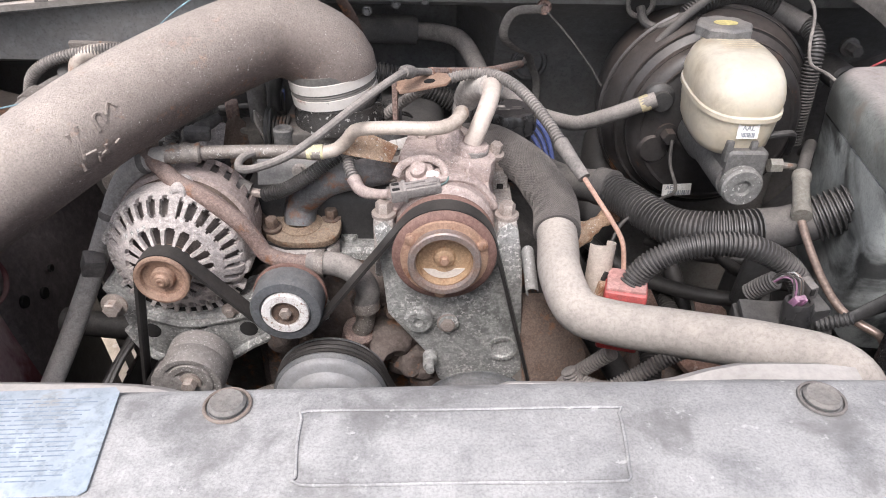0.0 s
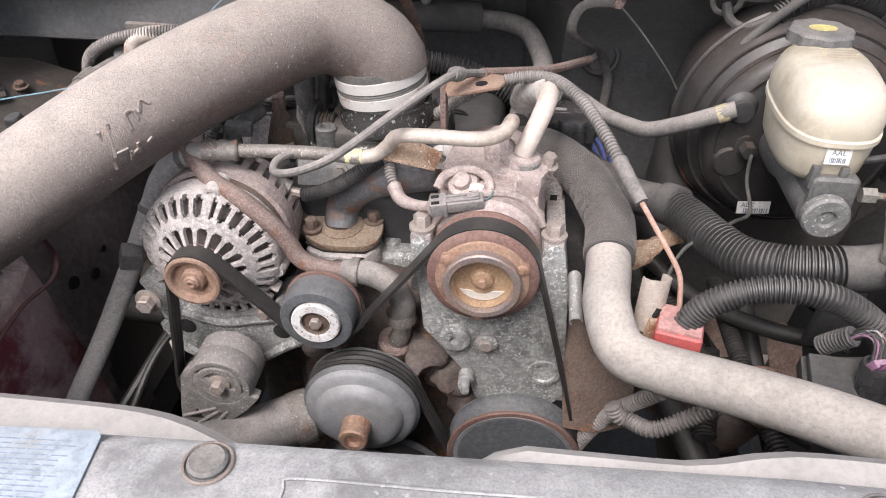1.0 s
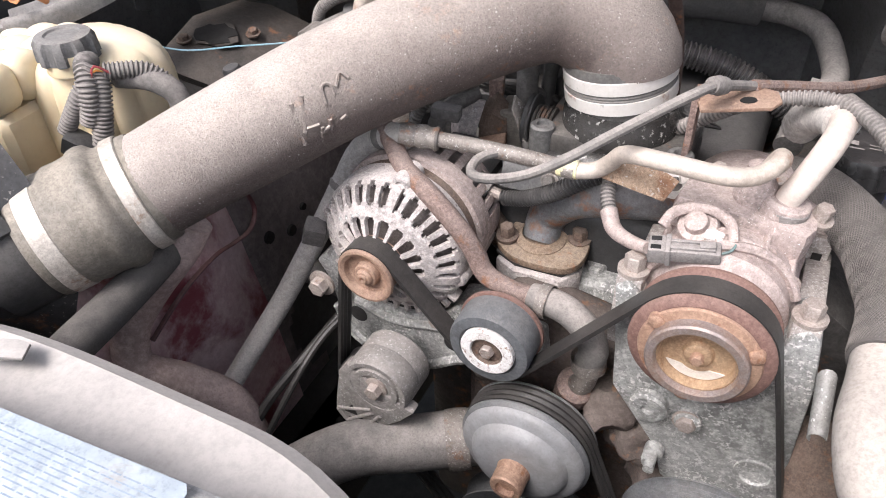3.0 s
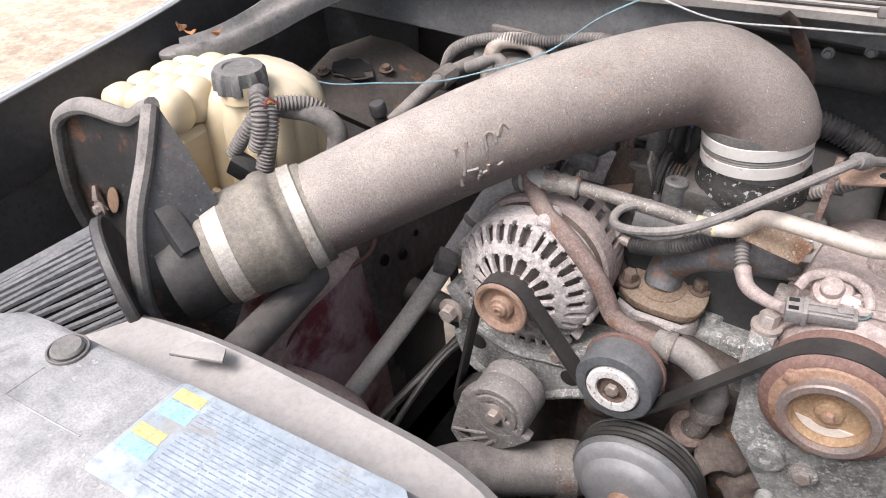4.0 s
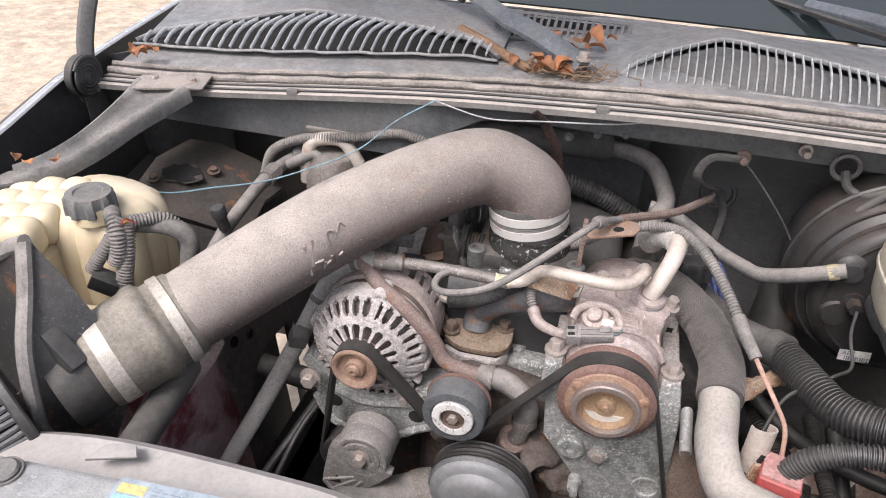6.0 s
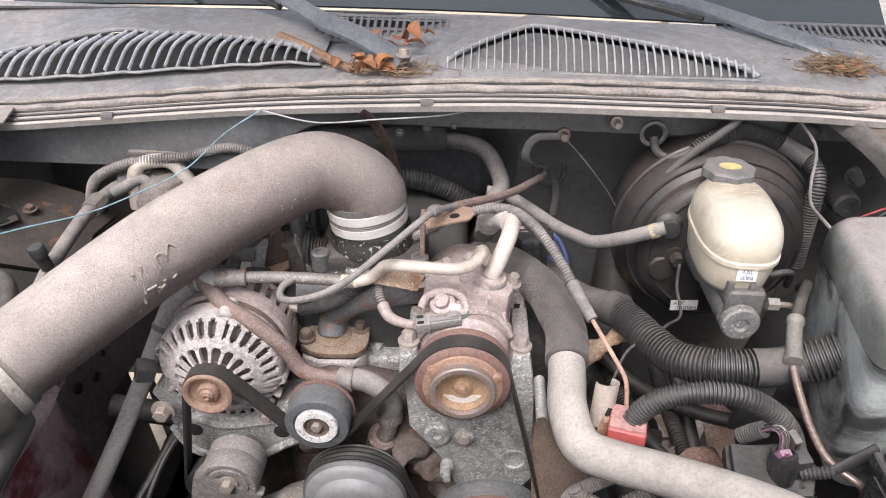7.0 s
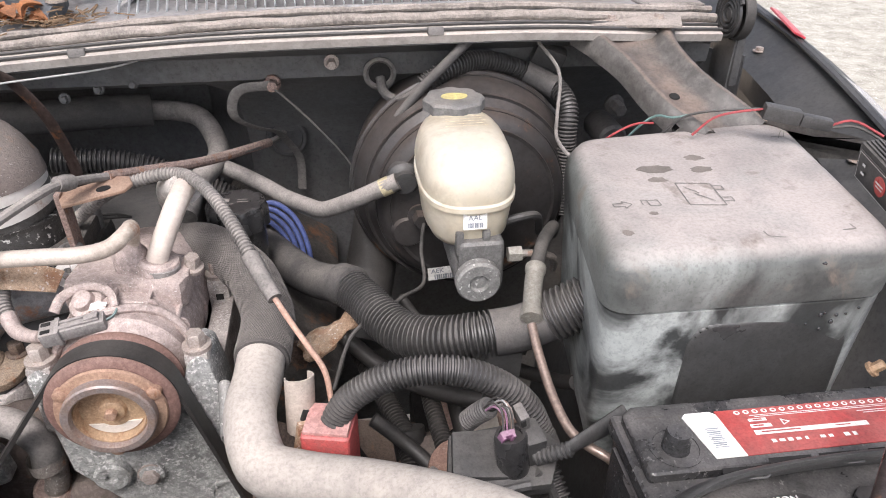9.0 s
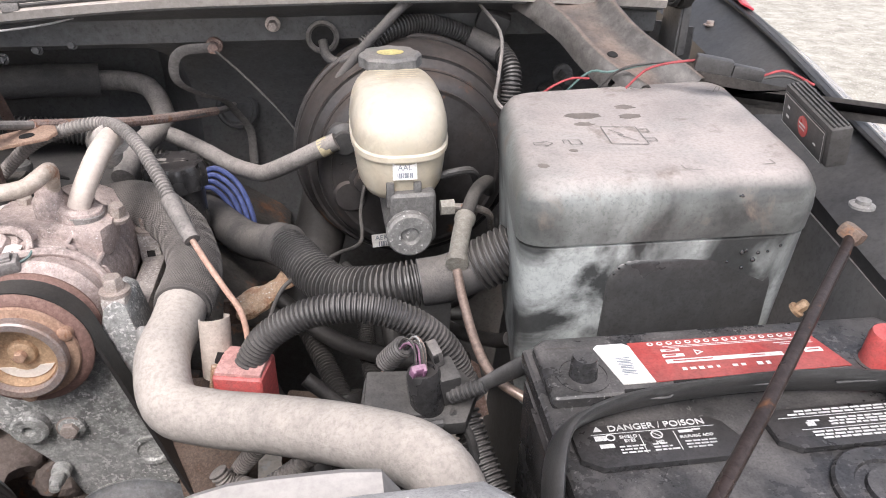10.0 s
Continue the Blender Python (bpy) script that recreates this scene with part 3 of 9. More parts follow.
def loft(rows, bm=None, thick=0.0):
    """A sheet through rows of points of equal number, made solid downwards by thick."""
    bm = bm or bmesh.new()
    grid = [[bm.verts.new(p) for p in row] for row in rows]
    faces = [bm.faces.new((a[k], a[k + 1], b[k + 1], b[k])) for a, b in zip(grid, grid[1:]) for k in range(len(a) - 1)]
    if thick:
        bmesh.ops.recalc_face_normals(bm, faces=faces)
        bmesh.ops.solidify(bm, geom=faces, thickness=thick)
    return bm


def front(x, y, z, spin=0):
    """A pose whose local z points forward, out of the engine's face."""
    return pose(x, y, z, 90, 0, 0) @ pose(0, 0, 0, 0, 0, spin)


def at_axis(base, direction):
    return Matrix.Translation(base) @ Vector(direction).to_track_quat("Z", "Y").to_matrix().to_4x4()


def hexbolt(m, r, h, bm=None, washer=True):
    prof = [(r * 1.5, 0), (r * 1.5, h * 0.22), (r * 1.02, h * 0.25)] if washer else [(r, 0), (r, h * 0.2)]
    bm = lathe(prof, m, 20, bm)
    return lathe([(r, h * 0.2), (r, h * 0.9), (r * 0.85, h), (0, h)], m, 6, bm)


def words(text, size, m, material, name, parent=None, label="", thick=0.0003):
    cu = bpy.data.curves.new(name, "FONT")
    cu.body, cu.size, cu.extrude, cu.align_x, cu.align_y = text, size, thick, "CENTER", "CENTER"
    tmp = new("lettering", cu)
    me = bpy.data.meshes.new_from_object(tmp.evaluated_get(bpy.context.evaluated_depsgraph_get()))
    bpy.data.objects.remove(tmp)
    bm = bmesh.new()
    bm.from_mesh(me)
    bpy.data.meshes.remove(me)
    bmesh.ops.transform(bm, matrix=m, verts=bm.verts)
    return part(name, bm, material, parent, label)


def bars(rects, m, material, name, parent, label=""):
    """Flat printed bars: (x, y, width, height)."""
    bm = bmesh.new()
    for x, y, w, h in rects:
        vs = [bm.verts.new(m @ Vector((x + sx * w / 2, y + sy * h / 2, 0))) for sx, sy in ((-1, -1), (1, -1), (1, 1), (-1, 1))]
        bm.faces.new(vs)
    return part(name, bm, material, parent, label)


# ---- ground and surroundings ----
GROUND = 0.2
bm = bmesh.new()
bmesh.ops.create_grid(bm, x_segments=60, y_segments=60, size=1)
for v in bm.verts:
    v.co.x, v.co.y = v.co.x * abs(v.co.x) * 400, v.co.y * abs(v.co.y) * 400
    near = max(0, 1 - v.co.length / 60)
    v.co.z = GROUND + near * 0.05 * (noise.noise(v.co * 0.8) - 0.3)
solo("ground", bm, "ground", "dry sandy ground with tyre marks and pebbles", "ground", kind="structure", base=(0, 0, GROUND))
bm = bmesh.new()
rows = [[(1.6 + 9 * u, y, GROUND + 0.06 + 0.012 * noise.noise(Vector((u * 40, y * 3, 0)))) for u in (i / 40 for i in range(41))] for y in (-2 + 0.3 * j for j in range(60))]
loft(rows, bm)
solo("pavement", bm, "gravel", "pale grey crushed gravel drive", "gravel", kind="structure", base=(4, 4, GROUND))

# ---- the truck's body round the engine bay ----
truck = thing("pickup_truck", (-0.07, 1.0, GROUND), "black pickup truck with its bonnet open over a dusty engine bay", "truck")
# the front lip of the cowl: x, y, z
LIP = [(-0.86, 0.985, 1.299), (-0.69, 1.005, 1.302), (-0.44, 1.021, 1.323), (-0.30, 1.020, 1.337), (-0.155, 0.998, 1.355),
       (0.06, 0.970, 1.376), (0.25, 0.955, 1.383), (0.44, 0.955, 1.383), (0.56, 0.965, 1.375), (0.63, 0.982, 1.368), (0.70, 1.004, 1.360)]
REAR = [(-0.90, 1.07, 1.322), (-0.64, 1.10, 1.330), (-0.42, 1.115, 1.350), (-0.3, 1.115, 1.362), (-0.1, 1.10, 1.383),
        (0.06, 1.07, 1.392), (0.35, 1.06, 1.392), (0.56, 1.065, 1.388), (0.63, 1.075, 1.385), (0.70, 1.09, 1.380)]
lip = smooth_line(LIP, 0.03)


def along_lip(dy, dz):
    return [p + Vector((0, dy, dz)) for p in lip]


def line_at(line, x):
    """The place on a line that runs from left to right, at x."""
    for a, b in zip(line, line[1:]):
        if a.x <= x <= b.x:
            return a.lerp(b, (x - a.x) / max(1e-6, b.x - a.x))
    return line[0] if x < line[0].x else line[-1]


rear = smooth_line(REAR, 0.03)


def along_rear(dy, dz):
    return [Vector((p.x, line_at(rear, p.x).y + dy, line_at(rear, p.x).z + dz)) for p in lip]


def along_face(y, z, low, slope=None):
    """Rows of the bulkhead: z where the wall steps back high up, low where it runs further down, beside the tank; slope: y and z where it leans back evenly, by the booster."""
    rows = []
    for p in lip:
        k = min(1, max(0, (-0.22 - p.x) / 0.16))
        v = Vector((p.x, y + 0.012 * k, min(p.z - 0.02, z + (low - z) * k)))
        if slope:
            s_ = min(1, max(0, (p.x - 0.03) / 0.07))
            v = v.lerp(Vector((p.x, slope[0], slope[1])), s_ * s_ * (3 - 2 * s_))
        rows.append(v)
    return rows


# bulkhead: upper face under the lip, deep step back, lower face
bm = loft([along_lip(-0.004, -0.012), along_lip(0.012, -0.016), along_face(1.018, 1.345, 1.285), along_face(1.021, 1.317, 1.225), along_face(1.032, 1.311, 1.219),
           along_face(1.16, 1.288, 1.205, (1.068, 1.285)), along_face(1.222, 1.270, 1.19, (1.112, 1.240)), along_face(1.237, 1.22, 1.15, (1.148, 1.190)), along_face(1.237, 0.95, 0.95, (1.165, 0.95)), along_face(1.22, 0.60, 0.60, (1.165, 0.60))], thick=0.004)
part("bulkhead", bm, "firewall", truck, "dusty black painted steel bulkhead")
bm = loft([along_lip(-0.014, -0.012), along_lip(-0.016, -0.003), along_lip(-0.006, 0.0), along_lip(0.01, 0.004), along_lip(0.028, 0.006), along_lip(0.03, -0.02)], thick=0.002)
part("cowl_lip", bm, "flange", truck, "dusty pinkish-brown cowl flange")
bm = sweep(along_lip(0.016, 0.010), 0.0058, 0.01, 10)
for v in bm.verts:
    v.co += 0.0022 * noise.noise_vector(v.co * 28)
part("weatherstrip", bm, "seal", truck, "weathered grey rubber bonnet seal")
for dy_, dz_ in ((-0.009, 0.0015), (0.004, 0.0042)):
    part("seal_groove", sweep(along_lip(dy_, dz_), 0.0022, 0.012, 6), "plastic", truck, "dark seam along the cowl flange")
bm = sweep(along_lip(0.03, 0.017), 0.0045, 0.01, 8)
for v in bm.verts:
    v.co += 0.0020 * noise.noise_vector(v.co * 35)
part("weatherstrip", bm, "seal", truck)
for k in (11, 27, 40):
    p = lip[min(k, len(lip) - 1)]
    part("clip", rbox((0.018, 0.012, 0.010), pose(p.x, p.y - 0.010, p.z + 0.000, -15, 0, 5), 0.002), "plastic_grey", truck, "grey edge clip")
# cowl panel rising to the windscreen
part("cowl_end_plate", slab([(-0.045, -0.022), (0.050, -0.012), (0.052, 0.020), (-0.010, 0.026), (-0.048, 0.014)], 0.003, pose(0.645, 1.040, 1.384, 4, 4, 14), 0.001), "conn_dust", truck, "dirty grey plate closing the cowl's end")
part("cowl_end_strip", rbox((0.085, 0.010, 0.005), pose(0.648, 1.022, 1.386, 4, 4, 16), 0.0015), "seal", truck)
bm = loft([along_lip(0.028, 0.010), along_lip(0.045, 0.012), along_rear(0.0, -0.004), along_rear(0.09, 0.008), along_rear(0.24, 0.012)], thick=0.003)
part("cowl_panel", bm, "cowl", truck, "dusty grey plastic cowl panel")

# ---- radiator cover and fan shroud at the front ----
COVER_Z = 1.25
radiator_cover = thing("radiator_cover", (-0.07, 0.2, 1.2), "grimy grey plastic radiator cover with label and push pins", "cover")


def cover_back(x):
    return 0.350 + 0.016 * max(0, min(1, (x + 0.2) / 0.4)) - 0.07 * max(0, -0.20 - x) - 0.5 * max(0, -0.54 - x) - 0.9 * max(0, x - 0.34)


rows = []
xs = [-0.72 + 0.02 * i for i in range(58)]
for f, dz in ((None, -0.055), (1.0, -0.007), (0.97, 0.0), (0.75, 0.0), (0.45, 0.0), (0.2, 0.002), (0.0, 0.0)):
    row = []
    for x in xs:
        yb = cover_back(x)
        y = yb + 0.004 if f is None else -0.02 + (yb + 0.02) * f
        drop = 0.35 * max(0, x - 0.36) ** 1.5 + 0.25 * max(0, -0.50 - x) ** 1.3
        row.append((x, y, COVER_Z + dz - drop))
    rows.append(row)
bm = loft(rows, thick=0.003)
part("panel", bm, "cover", radiator_cover)
# raised rectangle in the middle
def frame_rim(pts, r, z):
    return sweep([(x, y, z) for x, y in pts], r, 0.006, 8)
ring = [(-0.080, 0.279), (-0.083, 0.302), (-0.083, 0.323), (-0.078, 0.328), (0.010, 0.330), (0.102, 0.333), (0.108, 0.329), (0.107, 0.305), (0.104, 0.283), (0.098, 0.278), (0.010, 0.276), (-0.074, 0.274), (-0.080, 0.279)]
part("raised_rim", frame_rim(ring, 0.0011, COVER_Z + 0.0006), "cover", radiator_cover)
for x, y in ((-0.130, 0.332), (0.238, 0.341), (-0.464, 0.313)):
    pin = part("push_pin", lathe([(0.0115, 0), (0.0115, 0.002), (0.0098, 0.004), (0.0084, 0.0036), (0, 0.0042)], pose(x, y, COVER_Z + 0.001), 28), "cap", radiator_cover, "grey round plastic push pin")
for x, y in ((-0.130, 0.332), (0.238, 0.341), (-0.464, 0.313)):
    part("pin_ring", lathe([(0.0150, 0), (0.0146, 0.0012), (0.0138, 0.0015), (0.0130, 0.0012), (0.0126, 0.0)], pose(x, y, COVER_Z + 0.0008), 32, cap=False), "stain" if x == -0.130 else "plastic_grey", radiator_cover, "rusty ring round the pin" if x == -0.130 else "grimy ring round the pin")
# label on the cover
lab = thing("warning_label", (-0.28, 0.29, COVER_Z + 0.002), "weathered silver warning label with fine print on the cover", "label")
LM = pose(-0.287, 0.301, COVER_Z + 0.0022, 0, 0, 3) @ Matrix.Diagonal((1.05, 1.0, 1, 1))
part("film", slab([(-0.079, -0.040), (0.088, -0.040), (0.0915, -0.037), (0.0865, 0.036), (0.083, 0.040), (-0.076, 0.038), (-0.079, 0.035), (-0.082, -0.037)], 0.0008, LM @ pose(0, 0, -0.0008), 0.0002), "decal", lab)
rnd = random.Random(4)
rects = []
for k in range(19):
    x = -0.050
    while x < 0.07:
        w = rnd.uniform(0.004, 0.016)
        if x + w > 0.078:
            break
        rects.append((x + w / 2, 0.031 - 0.0034 * k, w, 0.0009))
        x += w + 0.0014
bars(rects, LM @ pose(0, 0, 0.0003), "label_print", "print", lab, "rows of unreadable small print")
for rect in ((-0.065, 0.029, 0.022, 0.009), (-0.067, -0.003, 0.022, 0.009)):
    bars([rect], LM @ pose(0, 0, 0.0003), "yellow", "caution_block", lab, "yellow caution block")
for rect in ((-0.064, 0.017, 0.024, 0.012), (-0.066, -0.014, 0.024, 0.011)):
    bars([rect], LM @ pose(0, 0, 0.0003), "cyan", "notice_block", lab, "pale blue block")

fan_shroud = thing("fan_shroud", (-0.07, 0.40, 1.0), "dusty black twin fan shroud behind the radiator", "fan shroud")
def hump(x):
    return 0.027 * math.exp(-((x + 0.29) / (0.145 if x > -0.29 else 0.30)) ** 4)


def crest(x):
    s_ = min(1, max(0, (x + 0.03) / 0.08))
    return 1.158 + 1.1 * hump(x) + 0.061 * s_ * s_ * (3 - 2 * s_) + 0.020 * math.exp(-((x - 0.245) / 0.07) ** 4) - 1.3 * max(0, x - 0.29)


rows = []
xs = [-0.61 + 0.02 * i for i in range(56)]
for dy, dz in ((-0.06, -0.012), (-0.02, -0.008), (0.018, -0.004), (0.03, -0.014), (0.034, -0.05), (0.034, -0.5)):
    rows.append([(x, 0.372 + dy + hump(x) * (1 if dy > 0 else 0.3), crest(x) + dz) for x in xs])
part("shroud", loft(rows, thick=0.003), "shroud", fan_shroud)
for x in (-0.29, 0.185):
    part("fan_motor", lathe([(0.05, 0), (0.055, 0.02), (0.05, 0.05), (0, 0.052)], pose(x, 0.40, 1.02, -90), 24), "plastic", fan_shroud)
part("mount_tab", slab([(-0.024, -0.010), (0.022, -0.010), (0.016, 0.008), (0.004, 0.012), (-0.012, 0.011)], 0.003, pose(-0.432, 0.392, 1.196, -12, 0, 20), 0.001), "shroud", fan_shroud, "small tab with a bolt hole")
for pts in ([(-0.555, 0.262), (-0.515, 0.263), (-0.464, 0.266)], [(-0.464, 0.266), (-0.4642, 0.283), (-0.464, 0.295)], [(-0.464, 0.266), (-0.425, 0.2685), (-0.393, 0.271)]):
    part("moulded_crease", sweep([(x, y, COVER_Z - 0.0002 - 0.25 * max(0, -0.50 - x) ** 1.3) for x, y in pts], 0.0008, 0.008, 8), "cover", radiator_cover, "shallow moulded crease")

# ---- fenders, inner wings, braces, hinges ----
def fender(side, edge, inner):
    """edge: top outer line; inner: top inner flange line."""
    label = "black front wing, top edge with bolts"
    e, i = smooth_line(edge, 0.05), smooth_line(inner, 0.05)
    n = min(len(e), len(i))
    e, i = e[:n], i[:n]
    out = [p + Vector((side * 0.05, 0, -0.03)) for p in e]
    low = [p + Vector((side * 0.10, 0, -0.35)) for p in e]
    ground_line = [p + Vector((side * 0.08, 0, -0.75)) for p in e]
    down = [p + Vector((0, 0, -0.03)) for p in i]
    f = part("fender", loft([ground_line, low, out, e, [p + Vector((0, 0, -0.012)) for p in e], i, down], thick=0.003), "black_paint", truck, label)
    # left edge takes the painted glare, right edge stays black
    part("wing_edge", sweep([p + Vector((0, 0, -0.004)) for p in e], 0.0075, 0.03, 8, squash=0.5, flat=(1, 0, 0)), "edge_glare" if side < 0 else "black_paint", f, "glossy upper edge, sky glare painted on at the left")
    for k in range(2, n, 6 if side > 0 else 99):
        p = i[k].lerp(e[k], 0.45)
        part("bolt", hexbolt(pose(p.x, p.y, p.z - 0.006), 0.006, 0.006), "bolt", f)
    return f


fender(-1, [(-0.78, 0.10, 1.24), (-0.823, 0.474, 1.278), (-0.864, 0.745, 1.296), (-0.905, 1.02, 1.325), (-0.93, 1.5, 1.36)],
       [(-0.752, 0.10, 1.185), (-0.796, 0.474, 1.222), (-0.838, 0.745, 1.240), (-0.880, 1.02, 1.268), (-0.905, 1.5, 1.30)])
fender(1, [(0.70, 0.10, 1.24), (0.745, 0.474, 1.272), (0.785, 0.68, 1.287), (0.845, 1.05, 1.335), (0.88, 1.5, 1.37)],
       [(0.645, 0.10, 1.20), (0.69, 0.474, 1.225), (0.725, 0.68, 1.24), (0.785, 1.05, 1.285), (0.82, 1.5, 1.31)])
# inner wings
def wing_rows(line, steps):
    return [[(x + dx, y, z + dz) for x, y, z in smooth_line(line, 0.05)] for dz, dx in steps]


rows = wing_rows([(-0.755, 0.10, 1.163), (-0.800, 0.474, 1.199), (-0.842, 0.745, 1.217), (-0.882, 1.12, 1.245)], ((0, -0.010), (-0.05, -0.012), (-0.13, -0.008), (-0.20, 0.05), (-0.27, 0.16), (-0.32, 0.21), (-0.45, 0.24), (-0.75, 0.27)))
wing = loft(rows, thick=0.003)
gap = [f for f in wing.faces if 0.93 < f.calc_center_median().y < 1.09 and 0.64 < f.calc_center_median().z < 0.84]
bmesh.ops.delete(wing, geom=gap, context="FACES")
part("inner_wing", wing, "bay_black", truck, "dusty dark inner wing with an opening low down")
rows = wing_rows([(0.647, 0.10, 1.18), (0.692, 0.474, 1.212), (0.732, 0.745, 1.228), (0.770, 1.12, 1.255)], ((0, 0), (-0.05, -0.012), (-0.15, -0.05), (-0.25, -0.13), (-0.32, -0.19), (-0.45, -0.22), (-0.75, -0.25)))
part("inner_wing", loft(rows, thick=0.003), "bay_black", truck)
for side_, x0_ in ((1, 0.0), (-1, -0.14)):
    rows = [[(x0_ + side_ * x, y, z) for x, y in ((0.60, 1.16), (0.68, 1.135), (0.74, 1.10), (0.775, 1.05))] for z in (1.31, 1.2, 1.0, 0.7)]
    part("apron", loft(rows, thick=0.003), "bay_black", truck, "dark rear apron panel")
solo("apron_stud", hexbolt(front(0.585, 1.03, 1.258), 0.009, 0.03), "plastic_grey", "grey nut and stud on the rear apron", "nut")
solo("apron_boss", lathe([(0.020, -0.06), (0.020, 0.0), (0.016, 0.005), (0.008, 0.005), (0.007, 0.001), (0, 0.001)], front(0.578, 1.00, 1.219), 28), "bay_black", "round black boss on the rear apron", "boss")
# pinkish liner seen past the alternator, then the dark panel with holes and a large opening
SECTION = ((1.15, -0.045, 0), (1.10, -0.03, 0.004), (1.03, -0.008, 0.008), (0.96, 0.006, 0.010), (0.88, 0.02, 0.006), (0.78, 0.03, 0.0), (0.60, 0.05, 0.0))


def liner_rows(ys, fine):
    rows = []
    for a, b in zip(SECTION, SECTION[1:]):
        for q in range(fine):
            s_ = q / fine
            dz, dx, wave = (a[n] + (b[n] - a[n]) * s_ for n in range(3))
            rows.append([(-0.575 + dx + wave * math.sin(y * 38) * (y < 0.77), y, dz - 0.12 * (y - 0.45)) for y in ys])
    return rows


liner = part("splash_liner", loft(liner_rows([0.40 + 0.023 * k for k in range(17)], 2), thick=0.003), "plum", truck, "faded plum-coloured splash liner")
part("liner_fold", sweep([(-0.578, 0.791, 1.045), (-0.574, 0.797, 1.011), (-0.570, 0.777, 0.992), (-0.570, 0.746, 0.992), (-0.570, 0.711, 0.997), (-0.568, 0.664, 0.993), (-0.566, 0.627, 0.984), (-0.564, 0.581, 0.966)], 0.0042, 0.006, 10, squash=0.5, flat=(1, 0, 0)), "fold", liner, "dark red fold across the liner")
# hole drawn as a black disc, its shade in the colour
part("liner_hole", lathe([(0.007, 0), (0.006, 0.002), (0, 0.002)], pose(-0.577, 0.716, 1.035, 0, 84), 16), "under", liner)
bm = loft(liner_rows([0.768 + 0.01 * k for k in range(36)], 6), thick=0.0)
gap = [f for f in bm.faces if ((f.calc_center_median().y - 0.91) / 0.12) ** 2 + ((f.calc_center_median().z - 0.775) / 0.105) ** 2 < 1]
bmesh.ops.delete(bm, geom=gap, context="FACES")
rear_panel = part("wing_panel", bm, "panel_brown", truck, "dark inner panel with holes and a large opening")
# black discs in place of shaded holes
for y, z, r in ((0.888, 0.956, 0.006), (0.855, 0.935, 0.009), (0.808, 0.955, 0.0095), (0.90, 1.03, 0.006)):
    part("panel_hole", lathe([(r, 0), (r * 0.9, 0.004), (0, 0.004)], pose(-0.572 - 0.16 * max(0, z - 0.97), y, z, 0, 84), 16), "under", rear_panel)
# floor of the bay: cross member, pan, a near-black sheet painting the shade below
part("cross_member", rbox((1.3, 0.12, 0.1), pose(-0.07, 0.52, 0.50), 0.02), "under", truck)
part("floor_shade_sheet", rbox((1.5, 1.1, 0.02), pose(-0.07, 0.62, 0.40), 0.005), "under", truck)
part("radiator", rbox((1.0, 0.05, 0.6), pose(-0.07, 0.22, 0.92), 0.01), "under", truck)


def brace(left, right, label, paint="brace", thick=0.002):
    """A pressed panel between two edge lines, its edges rolled up and down."""
    l, r = smooth_line(left, 0.012), smooth_line(right, 0.012)
    n = 24
    l, r = [l[round(k * (len(l) - 1) / n)] for k in range(n + 1)], [r[round(k * (len(r) - 1) / n)] for k in range(n + 1)]
    rows = []
    for t, dz in ((-0.03, -0.016), (-0.02, -0.008), (0.0, 0.002), (0.05, 0.008), (0.12, 0.009), (0.19, 0.003), (0.26, -0.004), (0.5, -0.005), (0.74, -0.004), (0.81, 0.003), (0.88, 0.009), (0.95, 0.008), (1.0, 0.002), (1.02, -0.008), (1.03, -0.016)):
        rows.append([a.lerp(b, t) + Vector((0, 0, dz)) for a, b in zip(l, r)])
    return part("brace", loft(rows, thick=thick), paint, truck, label, sharp=60)


MIDS = [(-0.735, 0.962, 1.310, 0.050), (-0.737, 0.919, 1.303, 0.040), (-0.742, 0.862, 1.294, 0.030), (-0.755, 0.804, 1.279, 0.026), (-0.782, 0.752, 1.264, 0.025), (-0.816, 0.722, 1.255, 0.022)]
bl, brr = [], []
for k, (x, y, z, w) in enumerate(MIDS):
    a, b = Vector(MIDS[max(0, k - 1)][:2]), Vector(MIDS[min(len(MIDS) - 1, k + 1)][:2])
    d = (b - a).normalized()
    bl.append((x + d.y * w, y - d.x * w, z)), brr.append((x - d.y * w, y + d.x * w, z))
brace(bl, brr, "dusty grey pressed steel corner brace", "brace_grey", 0.0)
# wing holes: solid discs with painted shade
for y, z, r in ((0.36, 1.12, 0.007), (0.43, 1.125, 0.006), (0.47, 1.09, 0.010), (0.57, 1.13, 0.008)):
    part("wing_hole", lathe([(r, 0), (r * 0.9, 0.002), (0, 0.002)], pose(-0.757 - 0.12 * (y - 0.10) - 0.0085, y, z, 0, 90), 16), "under", truck)
part("brace_end", slab([(0.022 * math.cos(radians(a)), 0.022 * math.sin(radians(a))) for a in range(0, 360, 20)], 0.008, pose(-0.818, 0.720, 1.248, 4, -8), 0.003), "brace_grey", truck)
br = brace([(0.500, 0.972, 1.372), (0.515, 0.945, 1.364), (0.537, 0.905, 1.348), (0.548, 0.862, 1.332), (0.562, 0.826, 1.318), (0.590, 0.795, 1.302)],
           [(0.625, 0.972, 1.372), (0.616, 0.945, 1.364), (0.618, 0.915, 1.352), (0.628, 0.878, 1.338), (0.650, 0.842, 1.322), (0.678, 0.815, 1.302)], "brown-dusted pressed steel corner brace")
# black disc paints the hole's shaded inside
part("brace_hole", lathe([(0.006, 0), (0.005, 0.001), (0, 0.001)], pose(0.583, 0.859, 1.3265, 20), 16), "under", br)
